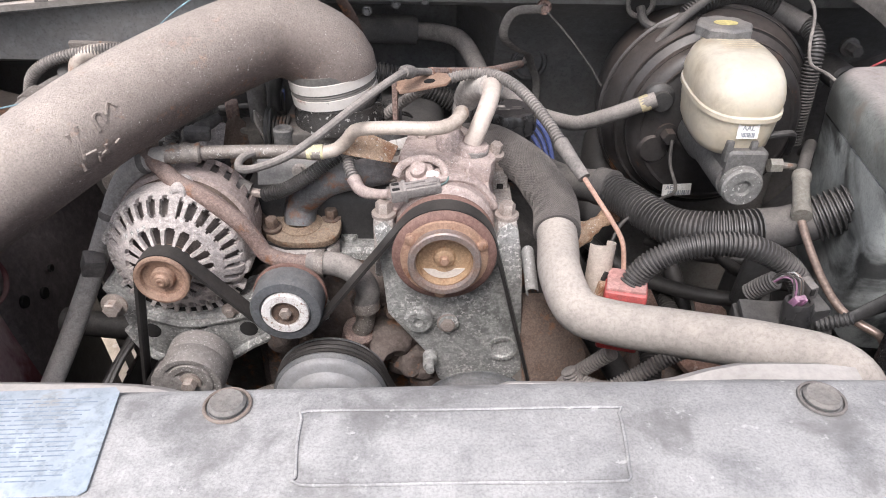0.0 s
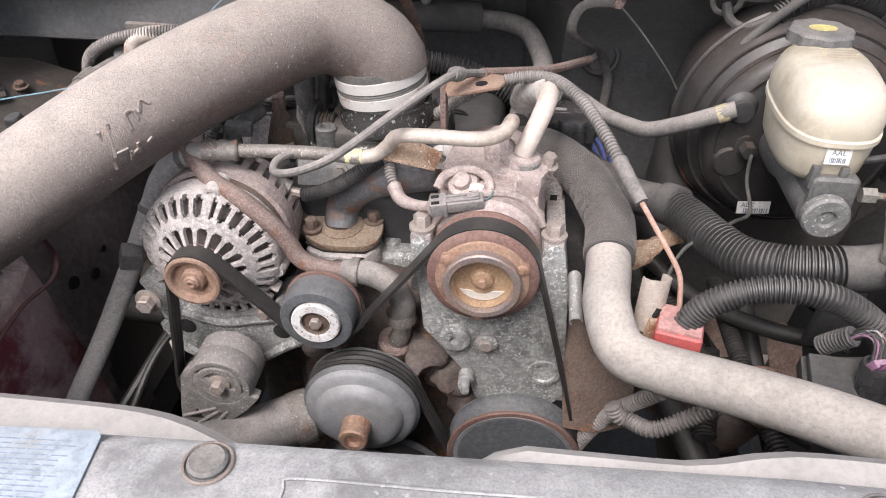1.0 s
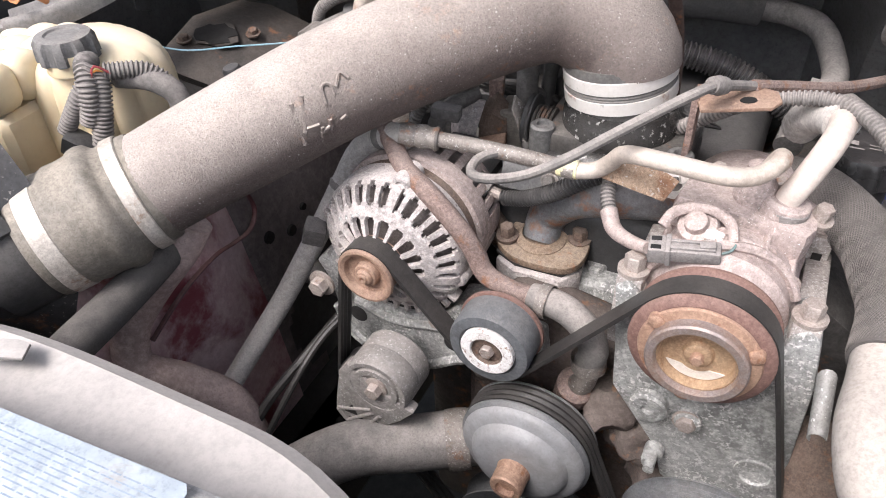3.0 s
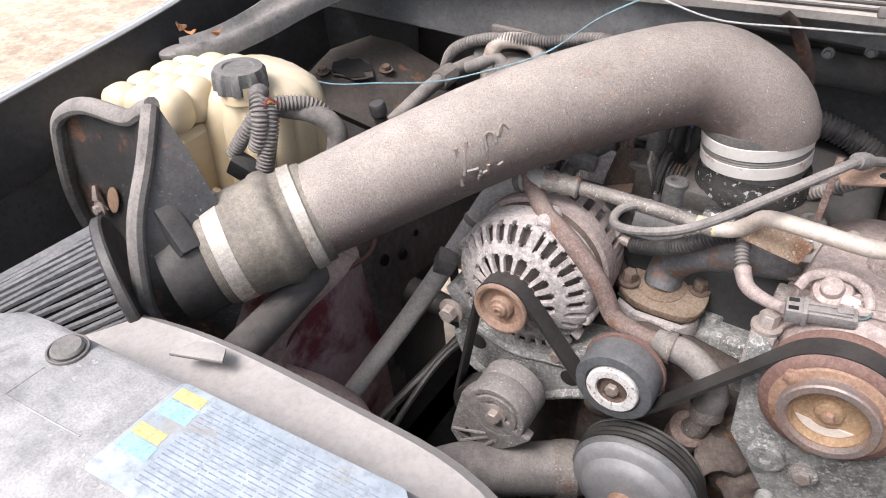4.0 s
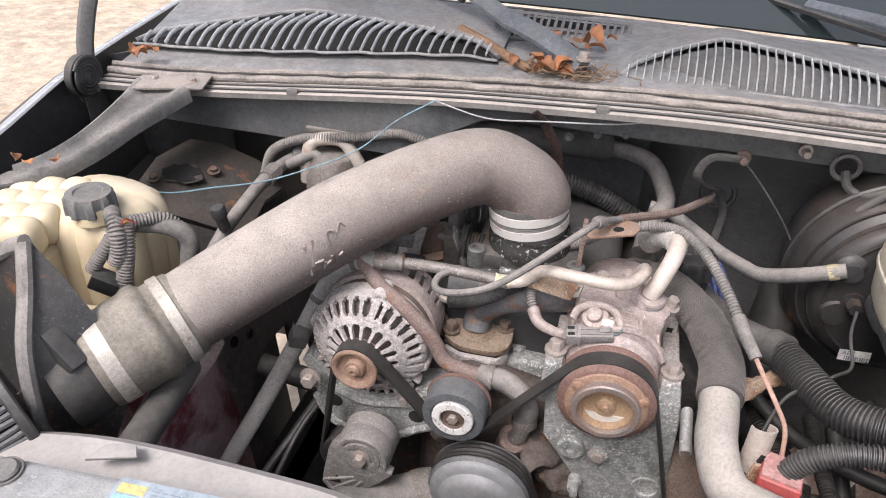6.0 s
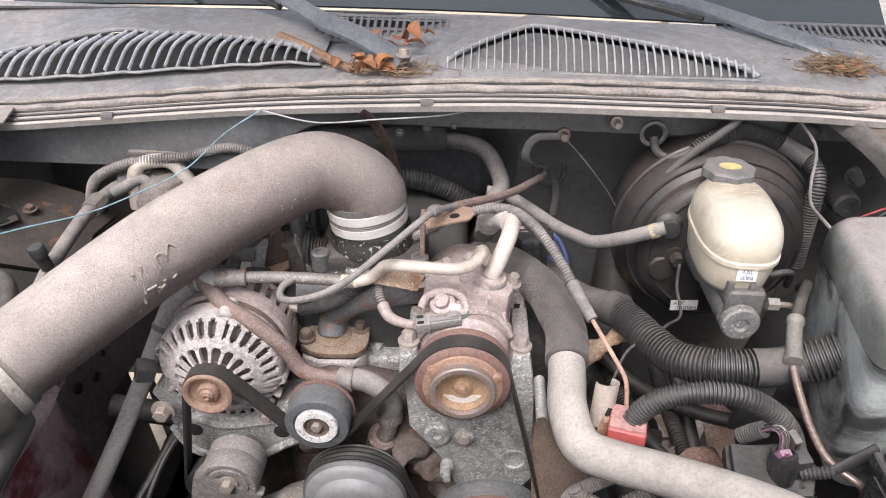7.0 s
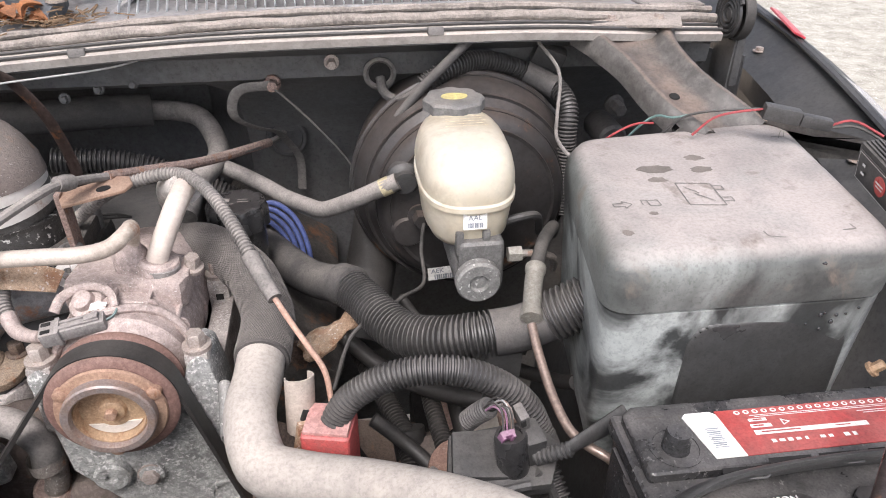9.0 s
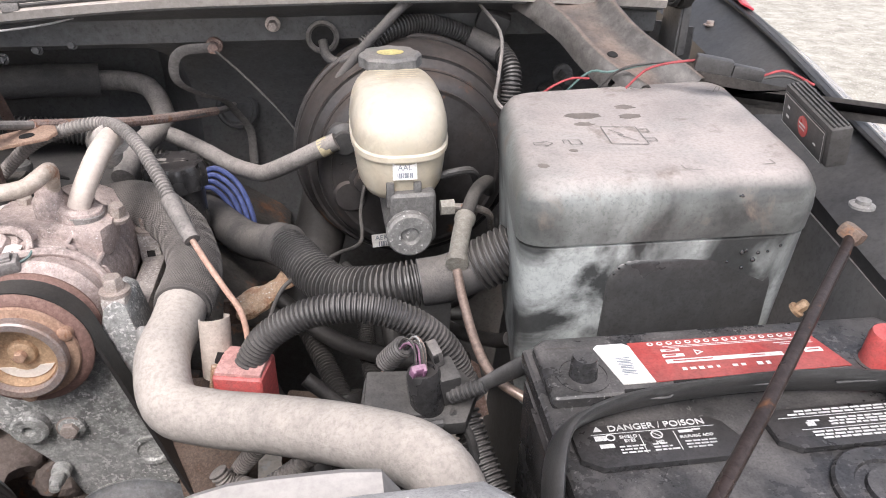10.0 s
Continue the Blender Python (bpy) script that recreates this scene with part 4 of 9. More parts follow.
for x, y, z in ((-0.725, 0.975, 1.312), (0.575, 0.975, 1.380)):
    bp = part("brace_plate", slab([(-0.06, -0.022), (0.05, -0.025), (0.06, 0.022), (-0.05, 0.025)], 0.004, pose(x, y, z, 6, 0, -8 if x > 0 else 22), 0.0015), "seal", truck)
    for dx in (-0.03, 0.03):
        part("plate_bolt", hexbolt(pose(x + dx, y + (0.012 if x < 0 else 0) * (dx > 0), z + 0.003), 0.006, 0.006), "bolt", bp)


def hinge(x, y, z, side, size=1.0):
    h = part("bonnet_hinge", rbox((0.012, 0.060, 0.075), pose(x + side * 0.014, y + 0.02, z - 0.055), 0.004), "bay_black", truck, "black bonnet hinge with a coiled clock spring")
    pts = []
    for k in range(100):
        a, r = k * 0.28, (0.007 + 0.00033 * k) * size
        pts.append((x - side * 0.006, y + r * math.cos(a), z + r * math.sin(a)))
    part("spring_cup", lathe([(0.0405, -0.004), (0.0415, 0.002), (0.0405, 0.008), (0.0385, 0.009), (0.0375, 0.003), (0, 0.002)], at_axis((x + side * 0.008, y, z), (-side, 0, 0)) @ Matrix.Diagonal((size, size, 1, 1)), 40), "rubber", h)
    part("coil_spring", sweep(pts, 0.0030, 0.004, 6), "plastic", h)
    part("spring_hub", lathe([(0.008, 0), (0.008, 0.010), (0.005, 0.012), (0, 0.012)], at_axis((x + side * 0.004, y, z), (-side, 0, 0)), 20), "bay_black", h)
    part("hinge_arm", sweep([(x, y + 0.01, z - 0.03), (x + side * 0.010, y + 0.03, z + 0.05), (x + side * 0.010, y + 0.10, z + 0.16), (x, y + 0.24, z + 0.30)], 0.013, 0.02, 8, squash=0.6), "bay_black", h)
    part("hinge_leg", slab([(-0.016, -0.10), (0.010, -0.11), (0.022, 0.0), (-0.02, 0.0)], 0.004, pose(x + side * 0.006, y + 0.012, z - 0.03, 90, 0, 90), 0.001), "bay_black", h)
    return h


hinge(-0.868, 0.955, 1.312, -1, 0.82)
hinge(0.722, 1.012, 1.376, 1, 0.80)
# open bonnet above
bm = loft([[(x, 1.30 - 0.05 * x * x, 1.62) for x in (-0.85, -0.4, 0, 0.35, 0.73)], [(x, 1.22 - 0.05 * x * x, 1.80) for x in (-0.85, -0.4, 0, 0.35, 0.73)],
           [(x, 0.50, 2.60) for x in (-0.8, -0.4, 0, 0.3, 0.68)]], thick=0.03)
bonnet = solo("bonnet", bm, "under", "open black bonnet seen from below", "bonnet", base=(-0.06, 1.30, 1.62))

# windscreen, wipers, cowl grilles
bm = loft([[(x, 1.42 - 0.10 * (x + 0.07) ** 2, 1.385) for x in (-0.85 + 0.1 * i for i in range(17))], [(x, 1.95 - 0.12 * (x + 0.07) ** 2, 1.80) for x in (-0.8 + 0.095 * i for i in range(17))]], thick=0.005)
part("windscreen", bm, "glass", truck, "dark windscreen reflecting the sky")
bm = loft([[(x, 1.34 - 0.08 * (x + 0.07) ** 2, 1.395) for x in (-0.85 + 0.1 * i for i in range(17))], [(x, 1.43 - 0.10 * (x + 0.07) ** 2, 1.375) for x in (-0.85 + 0.1 * i for i in range(17))]], thick=0.004)
part("windscreen_base", bm, "plastic", truck)


def lip_y(x):
    return min(lip, key=lambda p: abs(p.x - x))


def cowl_grille(x0, x1, peak, slant, name):
    """A humped intake with fins over a back sheet, near-black for shade when slanted."""
    g = thing("cowl_grille", ((x0 + x1) / 2, 1.15, 1.36), "grey plastic air intake grille with slanting fins, in the cowl", "grille", "cowl grilles")
    n = 28
    def top(u):
        s = (u / peak) if u < peak else (1 - u) / (1 - peak)
        return min(1, max(0, s)) ** 0.62
    base, rim = [], []
    for k in range(n + 1):
        u = k / n
        x = x0 + (x1 - x0) * u
        p = lip_y(x)
        z = p.z - 0.025 * min(1, max(0, (x + 0.28) / 0.25))
        base.append(Vector((x, p.y + 0.090, z + 0.033)))
        rim.append(Vector((x, p.y + 0.100 + 0.088 * top(u), z + 0.036 + 0.042 * top(u))))
    # slanted grille: the opening's shade is painted on this sheet
    part("intake_back", loft([[b + Vector((0, 0.004, -0.002)) for b in base], [r + Vector((0, 0.004, -0.012)) for r in rim]], thick=0.002), "under" if slant else "screen", g, "near-black sheet, painted shade behind the fins" if slant else "grey back of the intake behind the fins")
    part("rim", sweep(rim, 0.004, 0.012, 8), "cowl", g)
    part("sill", sweep(base, 0.0025, 0.012, 8), "cowl", g)
    # hood of the rim, sloping back to the screen
    part("intake_hood", loft([[r + Vector((0, 0, 0.002)) for r in rim], [r + Vector((0, 0.05, 0.004)) for r in rim], [Vector((r.x, 1.33, 1.395)) for r in rim]], thick=0.002), "cowl", g)
    count = 33 if slant else 40
    for k in range(1, count):
        u = k / count
        x = x0 + (x1 - x0) * u
        p = lip_y(x)
        z = p.z - 0.025 * min(1, max(0, (x + 0.28) / 0.25))
        b = Vector((x, p.y + 0.091, z + 0.037))
        h = top(u) * 0.95
        if h < 0.12:
            continue
        c = Vector((x + slant * h * 0.03, p.y + 0.095 + 0.086 * h, z + 0.044 + 0.036 * h))
        mid = b.lerp(c, 0.5) + Vector((-slant * 0.006 * h, 0, 0.010 * h))
        part("fin", sweep([b, mid, c], 0.0040 if slant else 0.0036, 0.012, 6, squash=0.3, flat=(0, 0.3, 1)), "cowl_fin", g)
    return g


cowl_grille(-0.86, -0.23, 0.42, 1, "left")
cowl_grille(-0.045, 0.42, 0.30, 0, "right")


def screen(x0, x1, y, z):
    s = thing("cowl_screen", ((x0 + x1) / 2, y, z), "perforated grey plastic screen below the windscreen", "grille", "cowl screens")
    bm = bmesh.new()
    nx = int((x1 - x0) / 0.012)
    for r in range(3):
        part("slat", rbox((x1 - x0, 0.008, 0.003), pose((x0 + x1) / 2, y + 0.035 * r, z + 0.012 * r, 18), 0.001), "screen", s)
    for k in range(nx + 1):
        part("bar", rbox((0.0055, 0.075, 0.003), pose(x0 + (x1 - x0) * k / nx, y + 0.035, z + 0.012, 18), 0.001), "screen", s)
    # black sheet gives the screen's holes their shade
    part("backing", rbox((x1 - x0 + 0.02, 0.085, 0.003), pose((x0 + x1) / 2, y + 0.037, z + 0.002, 18), 0.001), "under", s)
    return s


screen(-0.26, -0.04, 1.20, 1.382)
screen(0.44, 0.74, 1.24, 1.385)


def wiper(pivot, elbow, tip, label):
    w = thing("windscreen_wiper", pivot, label, "wiper", "windscreen wipers")
    p, e, t = Vector(pivot), Vector(elbow), Vector(tip)
    part("arm_head", sweep([p + Vector((0, 0, 0.006)), p.lerp(e, 0.5) + Vector((0, 0, 0.012)), e + Vector((0, 0, 0.008))], 0.017, 0.02, 10, squash=0.6), "wiper", w)
    part("arm", sweep([e + Vector((0, 0, 0.008)), e.lerp(t, 0.5) + Vector((0, 0, 0.014)), t], lambda i, s, f: 0.0155 - 0.005 * f, 0.03, 10, squash=0.5), "wiper", w)
    part("blade", sweep([e.lerp(t, 0.3) + Vector((-0.02, 0.02, -0.004)), t + Vector((-0.1, 0.05, 0.0))], 0.006, 0.05, 6), "rubber", w)
    part("pivot_nut", hexbolt(pose(p.x, p.y, p.z + 0.016), 0.008, 0.012), "bolt", w, "rusty pivot nut")


wiper((-0.098, 1.072, 1.384), (-0.232, 1.170, 1.412), (-0.47, 1.38, 1.452), "dusty dark grey wiper arm resting on the cowl")
wiper((0.60, 1.15, 1.380), (0.50, 1.23, 1.405), (0.25, 1.45, 1.43), "dusty dark grey wiper arm resting on the cowl")

# ---- engine block, manifold and heads behind the accessories ----
engine = thing("engine_block", (-0.1, 0.95, 0.45), "greasy dark engine block with intake manifold", "engine")
part("block", rbox((0.42, 0.5, 0.42), pose(-0.1, 1.02, 0.78), 0.03), "iron", engine)
part("timing_cover", rbox((0.26, 0.05, 0.34), pose(-0.11, 0.765, 0.88), 0.03, seg=3), "iron_scale", engine)
for x in (-0.29, 0.09):
    part("cylinder_head", rbox((0.18, 0.42, 0.16), pose(x, 1.02, 1.0, 0, 35 if x > -0.1 else -35), 0.025), "iron", engine)
part("intake_manifold", rbox((0.26, 0.40, 0.11), pose(-0.12, 1.00, 1.09), 0.04, seg=4), "plastic", engine, "black plastic intake manifold")
part("front_crossover", rbox((0.20, 0.05, 0.05), pose(-0.115, 0.80, 1.045), 0.014, seg=3), "alu_dark", engine)
for x, y in ((-0.345, 0.955), (-0.305, 0.965)):
    coil = part("ignition_coil", rbox((0.030, 0.045, 0.05), pose(x, y, 1.14, 0, 0, 12), 0.005), "plastic", engine)
    part("coil_lead", sweep([(x, y - 0.01, 1.16), (x - 0.004, y - 0.02, 1.19), (x + 0.006, y - 0.01, 1.215)], 0.0065, 0.005, 10), "loom", coil)
for k in range(3):
    part("spark_wire", sweep([(-0.236 + 0.006 * k, 0.985, 1.15), (-0.228 + 0.006 * k, 0.975, 1.185), (-0.212 + 0.004 * k, 0.965, 1.205)], 0.0034, 0.006, 8), "wire_bright_blue", engine, "blue spark plug lead")
for x, y, z in ((-0.215, 0.93, 1.20), (-0.19, 0.925, 1.205)):
    part("injector_plug", rbox((0.014, 0.018, 0.032), pose(x, y, z, 8), 0.003), "plastic", engine)
    part("injector_boot", lathe([(0.008, 0), (0.009, 0.006), (0.007, 0.012), (0.007, 0.03), (0, 0.03)], pose(x, y, z - 0.04), 14), "rubber", engine)
part("head_bolt", hexbolt(pose(-0.114, 0.800, 1.055), 0.011, 0.022), "alu_dark", engine)

# ---- accessory drive ----
BELT_Y = 0.657
PULLEYS = {"alternator": (-0.297, 1.115, 0.0285), "idler": (-0.168, 1.075, 0.040), "compressor": (0.006, 1.149, 0.054), "steering": (0.052, 0.882, 0.076),
           "water": (-0.127, 0.945, 0.066), "crank": (-0.115, 0.765, 0.09), "tensioner": (-0.314, 0.948, 0.036)}


def groove(r, w, y_front):
    """Profile of a ribbed pulley rim, from its back to its front, as (radius, height)."""
    prof = [(r * 0.8, -w), (r + 0.003, -w), (r + 0.003, -w + 0.002)]
    for k in range(6):
        h = -w + 0.003 + k * (w - 0.006) / 6
        prof += [(r, h), (r - 0.0025, h + (w - 0.006) / 12)]
    return prof + [(r, -0.003), (r + 0.003, -0.002), (r + 0.003, 0)]


# belt
ROUTE = [("alternator", 1), ("idler", -1), ("compressor", 1), ("steering", 1), ("water", -1), ("crank", 1), ("tensioner", 1)]
loop, contacts = [], []
circles = [(Vector(PULLEYS[n][:2]), (PULLEYS[n][2] + 0.001) * s, s) for n, s in ROUTE]
for k in range(len(circles)):
    (a, ra, _), (b, rb, _) = circles[k], circles[(k + 1) % len(circles)]
    d = b - a
    th = math.atan2(d.y, d.x) - math.asin(max(-1, min(1, (ra - rb) / d.length)))
    nrm = Vector((-math.sin(th), math.cos(th)))
    contacts.append((a + nrm * ra, b + nrm * rb))
for k, (c, r, s) in enumerate(circles):
    p, q = contacts[k - 1][1], contacts[k][0]
    a0, a1 = math.atan2(*(p - c).yx), math.atan2(*(q - c).yx)
    if s > 0:
        while a1 > a0:
            a1 -= 2 * math.pi
    else:
        while a1 < a0:
            a1 += 2 * math.pi
    n = max(2, int(abs(a1 - a0) / 0.15))
    for j in range(n + 1):
        a = a0 + (a1 - a0) * j / n
        loop.append(c + abs(r) * Vector((math.cos(a), math.sin(a))))
bm = bmesh.new()
rings = []
for k, p in enumerate(loop):
    t = (loop[(k + 1) % len(loop)] - loop[k - 1]).normalized()
    nrm = Vector((-t.y, t.x))
    ring = []
    for off, y in ((0.0018, -0.0105), (0.0018, 0.0105), (-0.0018, 0.0105), (-0.0026, 0.007), (-0.001, 0.0035), (-0.0026, 0), (-0.001, -0.0035), (-0.0026, -0.007), (-0.0018, -0.0105)):
        q = p + nrm * off
        ring.append(bm.verts.new((q.x, BELT_Y + y, q.y)))
    rings.append(ring)
for a, b in zip(rings, rings[1:] + rings[:1]):
    for k in range(len(a)):
        j = (k + 1) % len(a)
        bm.faces.new((a[k], a[j], b[j], b[k]))
solo("drive_belt", bm, "belt", "black ribbed serpentine drive belt round the pulleys", "belt")

# alternator
AX, AZ = -0.297, 1.115
alternator = thing("alternator", (AX, 0.74, AZ - 0.08), "white-corroded aluminium alternator with vent slots and rusty pulley", "alternator")
am = front(AX, 0.727, AZ)
part("stator", lathe([(0.068, -0.05), (0.0705, -0.01), (0.0705, 0.024), (0.066, 0.026), (0.058, 0.032), (0.050, 0.036), (0.030, 0.040), (0, 0.040)], am, 48), "windings", alternator, "dark windings behind the slots")
# one cast shell: windows round the shoulder and round the hub
shell = [(0.0735, 0.000), (0.0785, 0.004), (0.0790, 0.020), (0.0785, 0.026), (0.0765, 0.0320), (0.0740, 0.0360), (0.0665, 0.0425), (0.0605, 0.0465), (0.0580, 0.0482), (0.0545, 0.0505), (0.0515, 0.0525), (0.0490, 0.0540), (0.0470, 0.0552), (0.0390, 0.0590), (0.0290, 0.0625), (0.020, 0.0650), (0.013, 0.067)]
def cage(m, prof, cells, opened, thick):
    """Turned casting of given profile, with the cells left out for which opened(row, cell) holds."""
    bm = bmesh.new()
    grid = [[bm.verts.new(m @ Vector((r * math.cos(2 * math.pi * k / cells), r * math.sin(2 * math.pi * k / cells), h))) for k in range(cells)] for r, h in prof]
    faces = []
    for i in range(len(prof) - 1):
        for k in range(cells):
            if not opened(i, k):
                faces.append(bm.faces.new((grid[i][k], grid[i][(k + 1) % cells], grid[i + 1][(k + 1) % cells], grid[i + 1][k])))
    bmesh.ops.recalc_face_normals(bm, faces=faces)
    bmesh.ops.solidify(bm, geom=faces, thickness=thick)
    loose = [v for v in bm.verts if not v.link_faces]
    bmesh.ops.delete(bm, geom=loose, context="VERTS")
    return bm


def front_opened(i, k):
    if any(abs((2 * k - a + 180) % 360 - 180) < 5 and i < 9 for a in (79, 168, 250, 345)):
        return False
    return (5 <= i <= 6 and k % 6 in (0, 1, 2, 3)) or (i in (4, 7) and k % 6 in (1, 2)) or (i in (1, 2) and k % 6 in (1, 2) and 62 < k < 165) or (i in (12, 13) and (k + 4) % 10 < 7) or (i == 11 and (k + 4) % 10 in (1, 2, 3, 4, 5))


part("front_housing", cage(am, shell, 180, front_opened, 0.0055), "alu", alternator, "white-corroded slotted front housing", sharp=28)
for a in (79, 168, 250, 345):
    part("boss", lathe([(0.010, 0.0), (0.010, 0.028), (0.008, 0.031), (0.0045, 0.031), (0.004, 0.028), (0, 0.028)], am @ pose(0.0735 * math.cos(radians(a)), 0.0765 * math.sin(radians(a)), 0), 18), "alu", alternator)
bars([(-0.014 + 0.008 * k, 0, 0.0035, 0.004) for k in range(4)], am @ pose(0, 0, 0, 0, 0, 28) @ pose(0.0, 0.0535, 0.0592, -30), "alu_dark", "cast_number", alternator, "cast number on the housing")
part("case_band", lathe([(0.0755, -0.030), (0.0757, 0.006)], am, 48, cap=False), "rust", alternator, "rusty laminated steel band")
back = [(0.0735, -0.008), (0.0805, -0.010), (0.0815, -0.024), (0.0810, -0.030), (0.0800, -0.048), (0.0775, -0.062), (0.071, -0.074), (0.056, -0.082), (0.030, -0.086)]
part("rear_housing", cage(am, back, 180, lambda i, k: 3 <= i <= 4 and k % 6 in (0, 1, 2) and (k // 6) % 8 not in (0, 7), 0.005), "alu_pink", alternator, "dusty pink slotted rear housing", sharp=28)
part("rear_core", lathe([(0.070, -0.016), (0.070, -0.066), (0, -0.072)], am, 40), "windings", alternator, "dark windings behind the rear slots")
pm = front(AX, BELT_Y - 0.013, AZ)
pulley = part("pulley", lathe(groove(0.0272, 0.026, 0) + [(0.0295, 0.0015), (0.027, 0.002), (0.0235, 0.0), (0.022, -0.005), (0.013, -0.007), (0.0125, -0.002), (0.0115, 0.0), (0.006, 0.0005), (0.0055, -0.001), (0, -0.001)], pm, 48), "pulley_tan", alternator, "tan rusty pulley")
part("shaft_nut", lathe([(0.0085, -0.002), (0.0085, 0.002), (0.0068, 0.004), (0.0050, 0.004), (0.0045, 0.006), (0.0028, 0.006), (0.0022, 0.003), (0, 0.003)], pm, 28), "pulley_tan", pulley)
part("terminal_block", rbox((0.034, 0.022, 0.022), pose(AX + 0.02, 0.82, AZ + 0.05), 0.004), "plastic", alternator)

# black arc slab in place of the shaded gap under the housing
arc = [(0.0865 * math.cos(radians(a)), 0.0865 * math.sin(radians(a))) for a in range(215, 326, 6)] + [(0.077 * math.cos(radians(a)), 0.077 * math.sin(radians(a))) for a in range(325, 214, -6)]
part("lower_gap_shade", slab(arc, 0.010, am @ pose(0, 0, 0.018), 0), "under", alternator, "near-black arc painting the shaded gap below the housing")
for k in range(13):
    a = 212 + 9.5 * k
    part("lower_fin", rbox((0.010, 0.0048, 0.016), am @ pose(0, 0, 0, 0, 0, a) @ pose(0.0800, 0, 0.0255), 0.001), "alu", alternator)
# alternator bracket, tensioner
bracket = thing("alternator_bracket", (-0.30, 0.70, 0.92), "white-speckled cast aluminium alternator bracket", "bracket")
bo = [(-0.378, 1.082), (-0.392, 1.068), (-0.378, 1.045), (-0.372, 1.01), (-0.362, 0.985), (-0.345, 0.965), (-0.30, 0.955), (-0.262, 0.962), (-0.228, 0.985), (-0.196, 1.005), (-0.182, 1.03), (-0.19, 1.055), (-0.225, 1.05), (-0.25, 1.035), (-0.30, 1.028), (-0.34, 1.035), (-0.36, 1.06)]
part("casting", slab(bo, 0.045, pose(0, 0.735, 0, 90), 0.004), "alu_dark", bracket)
part("casting_web", sweep([(x, 0.690, z) for x, z in bo[3:12]], 0.006, 0.008, 8), "alu_dark", bracket)
part("casting_web", sweep([(-0.345, 0.688, 1.03), (-0.30, 0.688, 1.018), (-0.25, 0.688, 1.028), (-0.20, 0.688, 1.04)], 0.005, 0.008, 8), "alu_dark", bracket)
# pockets are flat black discs, recess shade painted on
for x, z, r in ((-0.345, 1.006, 0.011), (-0.228, 1.010, 0.011)):
    part("lightening_pocket", lathe([(r, 0.0), (r * 0.8, 0.001), (0, 0.001)], front(x, 0.6895, z), 20), "under", bracket)
part("casting", slab([(-0.235, 1.05), (-0.19, 1.06), (-0.135, 1.055), (-0.13, 1.02), (-0.19, 1.0)], 0.05, pose(0, 0.745, 0, 90), 0.004), "alu_dark", bracket)
bm = hexbolt(front(-0.366, 0.664, 1.066), 0.010, 0.014)
part("bolt", bm, "bolt", bracket)
part("bolt", hexbolt(front(-0.245, 0.688, 1.04), 0.007, 0.008), "bolt", bracket)

tensioner = thing("belt_tensioner", (-0.285, 0.66, 0.95), "grey cast belt tensioner with finned arm and hex bolt", "tensioner")
tm = front(-0.28, 0.640, 0.993)
part("spring_housing", lathe([(0.0375, -0.022), (0.0375, -0.002), (0.0368, 0.0), (0.0375, 0.002), (0.0375, 0.016), (0.0365, 0.018), (0.0365, 0.024), (0.035, 0.027), (0.030, 0.027), (0.029, 0.0245), (0.0265, 0.0245), (0.0255, 0.027), (0.019, 0.027), (0.018, 0.0235), (0.0, 0.0235)], tm, 56), "cast_grey", tensioner, "grey drum with concentric rings")
part("bolt", hexbolt(tm @ pose(0, 0, 0.0235), 0.0085, 0.012), "bolt", tensioner)
arm_outline = [(0.026, -0.030), (0.006, -0.040), (-0.030, -0.052), (-0.052, -0.052), (-0.064, -0.042), (-0.066, -0.028), (-0.054, -0.010), (-0.030, 0.022), (-0.016, 0.030), (0.0, 0.0)]
AM = tm @ pose(0, 0, 0.0115, 0, 0, 26) @ Matrix.Diagonal((1.20, 1.16, 1, 1))
arm_part = part("arm", slab(arm_outline, 0.015, AM, 0.003), "cast_grey", tensioner, "grey cast arm with pockets")
# black triangles paint the shade of the arm's pockets
for tri_ in (((-0.040, -0.020), (-0.054, -0.028), (-0.042, -0.034)), ((-0.036, -0.036), (-0.054, -0.036), (-0.044, -0.046)), ((-0.026, -0.038), (-0.036, -0.045), (-0.020, -0.044))):
    part("pocket", slab(tri_, 0.0008, AM @ pose(0, 0, 0.0149), 0), "under", arm_part)
for a_, b_ in (((-0.020, -0.026), (-0.060, -0.024)), ((-0.020, -0.030), (-0.058, -0.040)), ((-0.014, -0.034), (-0.044, -0.050)), ((-0.060, -0.024), (-0.058, -0.040)), ((-0.058, -0.040), (-0.044, -0.050))):
    part("arm_rib", sweep([AM @ Vector((*a_, 0.0155)), AM @ Vector((*b_, 0.0155))], 0.0022, 0.008, 8), "cast_grey", arm_part)
part("roller", lathe([(0.034, -0.013), (0.036, -0.012), (0.036, 0.012), (0.034, 0.013), (0.012, 0.013), (0, 0.01)], front(-0.314, BELT_Y, 0.948), 40), "belt", tensioner, "black smooth roller")

idler = thing("idler_pulley", (-0.168, 0.668, 1.035), "slate grey idler pulley with a chalky white hub and rusty bolt", "pulley")
im = front(-0.168, 0.641, 1.075)
part("rim", lathe([(0.034, -0.034), (0.0395, -0.033), (0.040, -0.030), (0.040, -0.003), (0.0385, 0.0), (0.029, 0.001), (0.0275, -0.002), (0.024, -0.002), (0, -0.004)], im, 56), "idler", idler)
hub = part("hub", lathe([(0.0262, -0.002), (0.0262, 0.003), (0.025, 0.0042), (0.0165, 0.0042), (0.015, 0.001), (0.0145, -0.001), (0, -0.001)], im, 40), "idler_hub", idler, "chalky white hub ring")
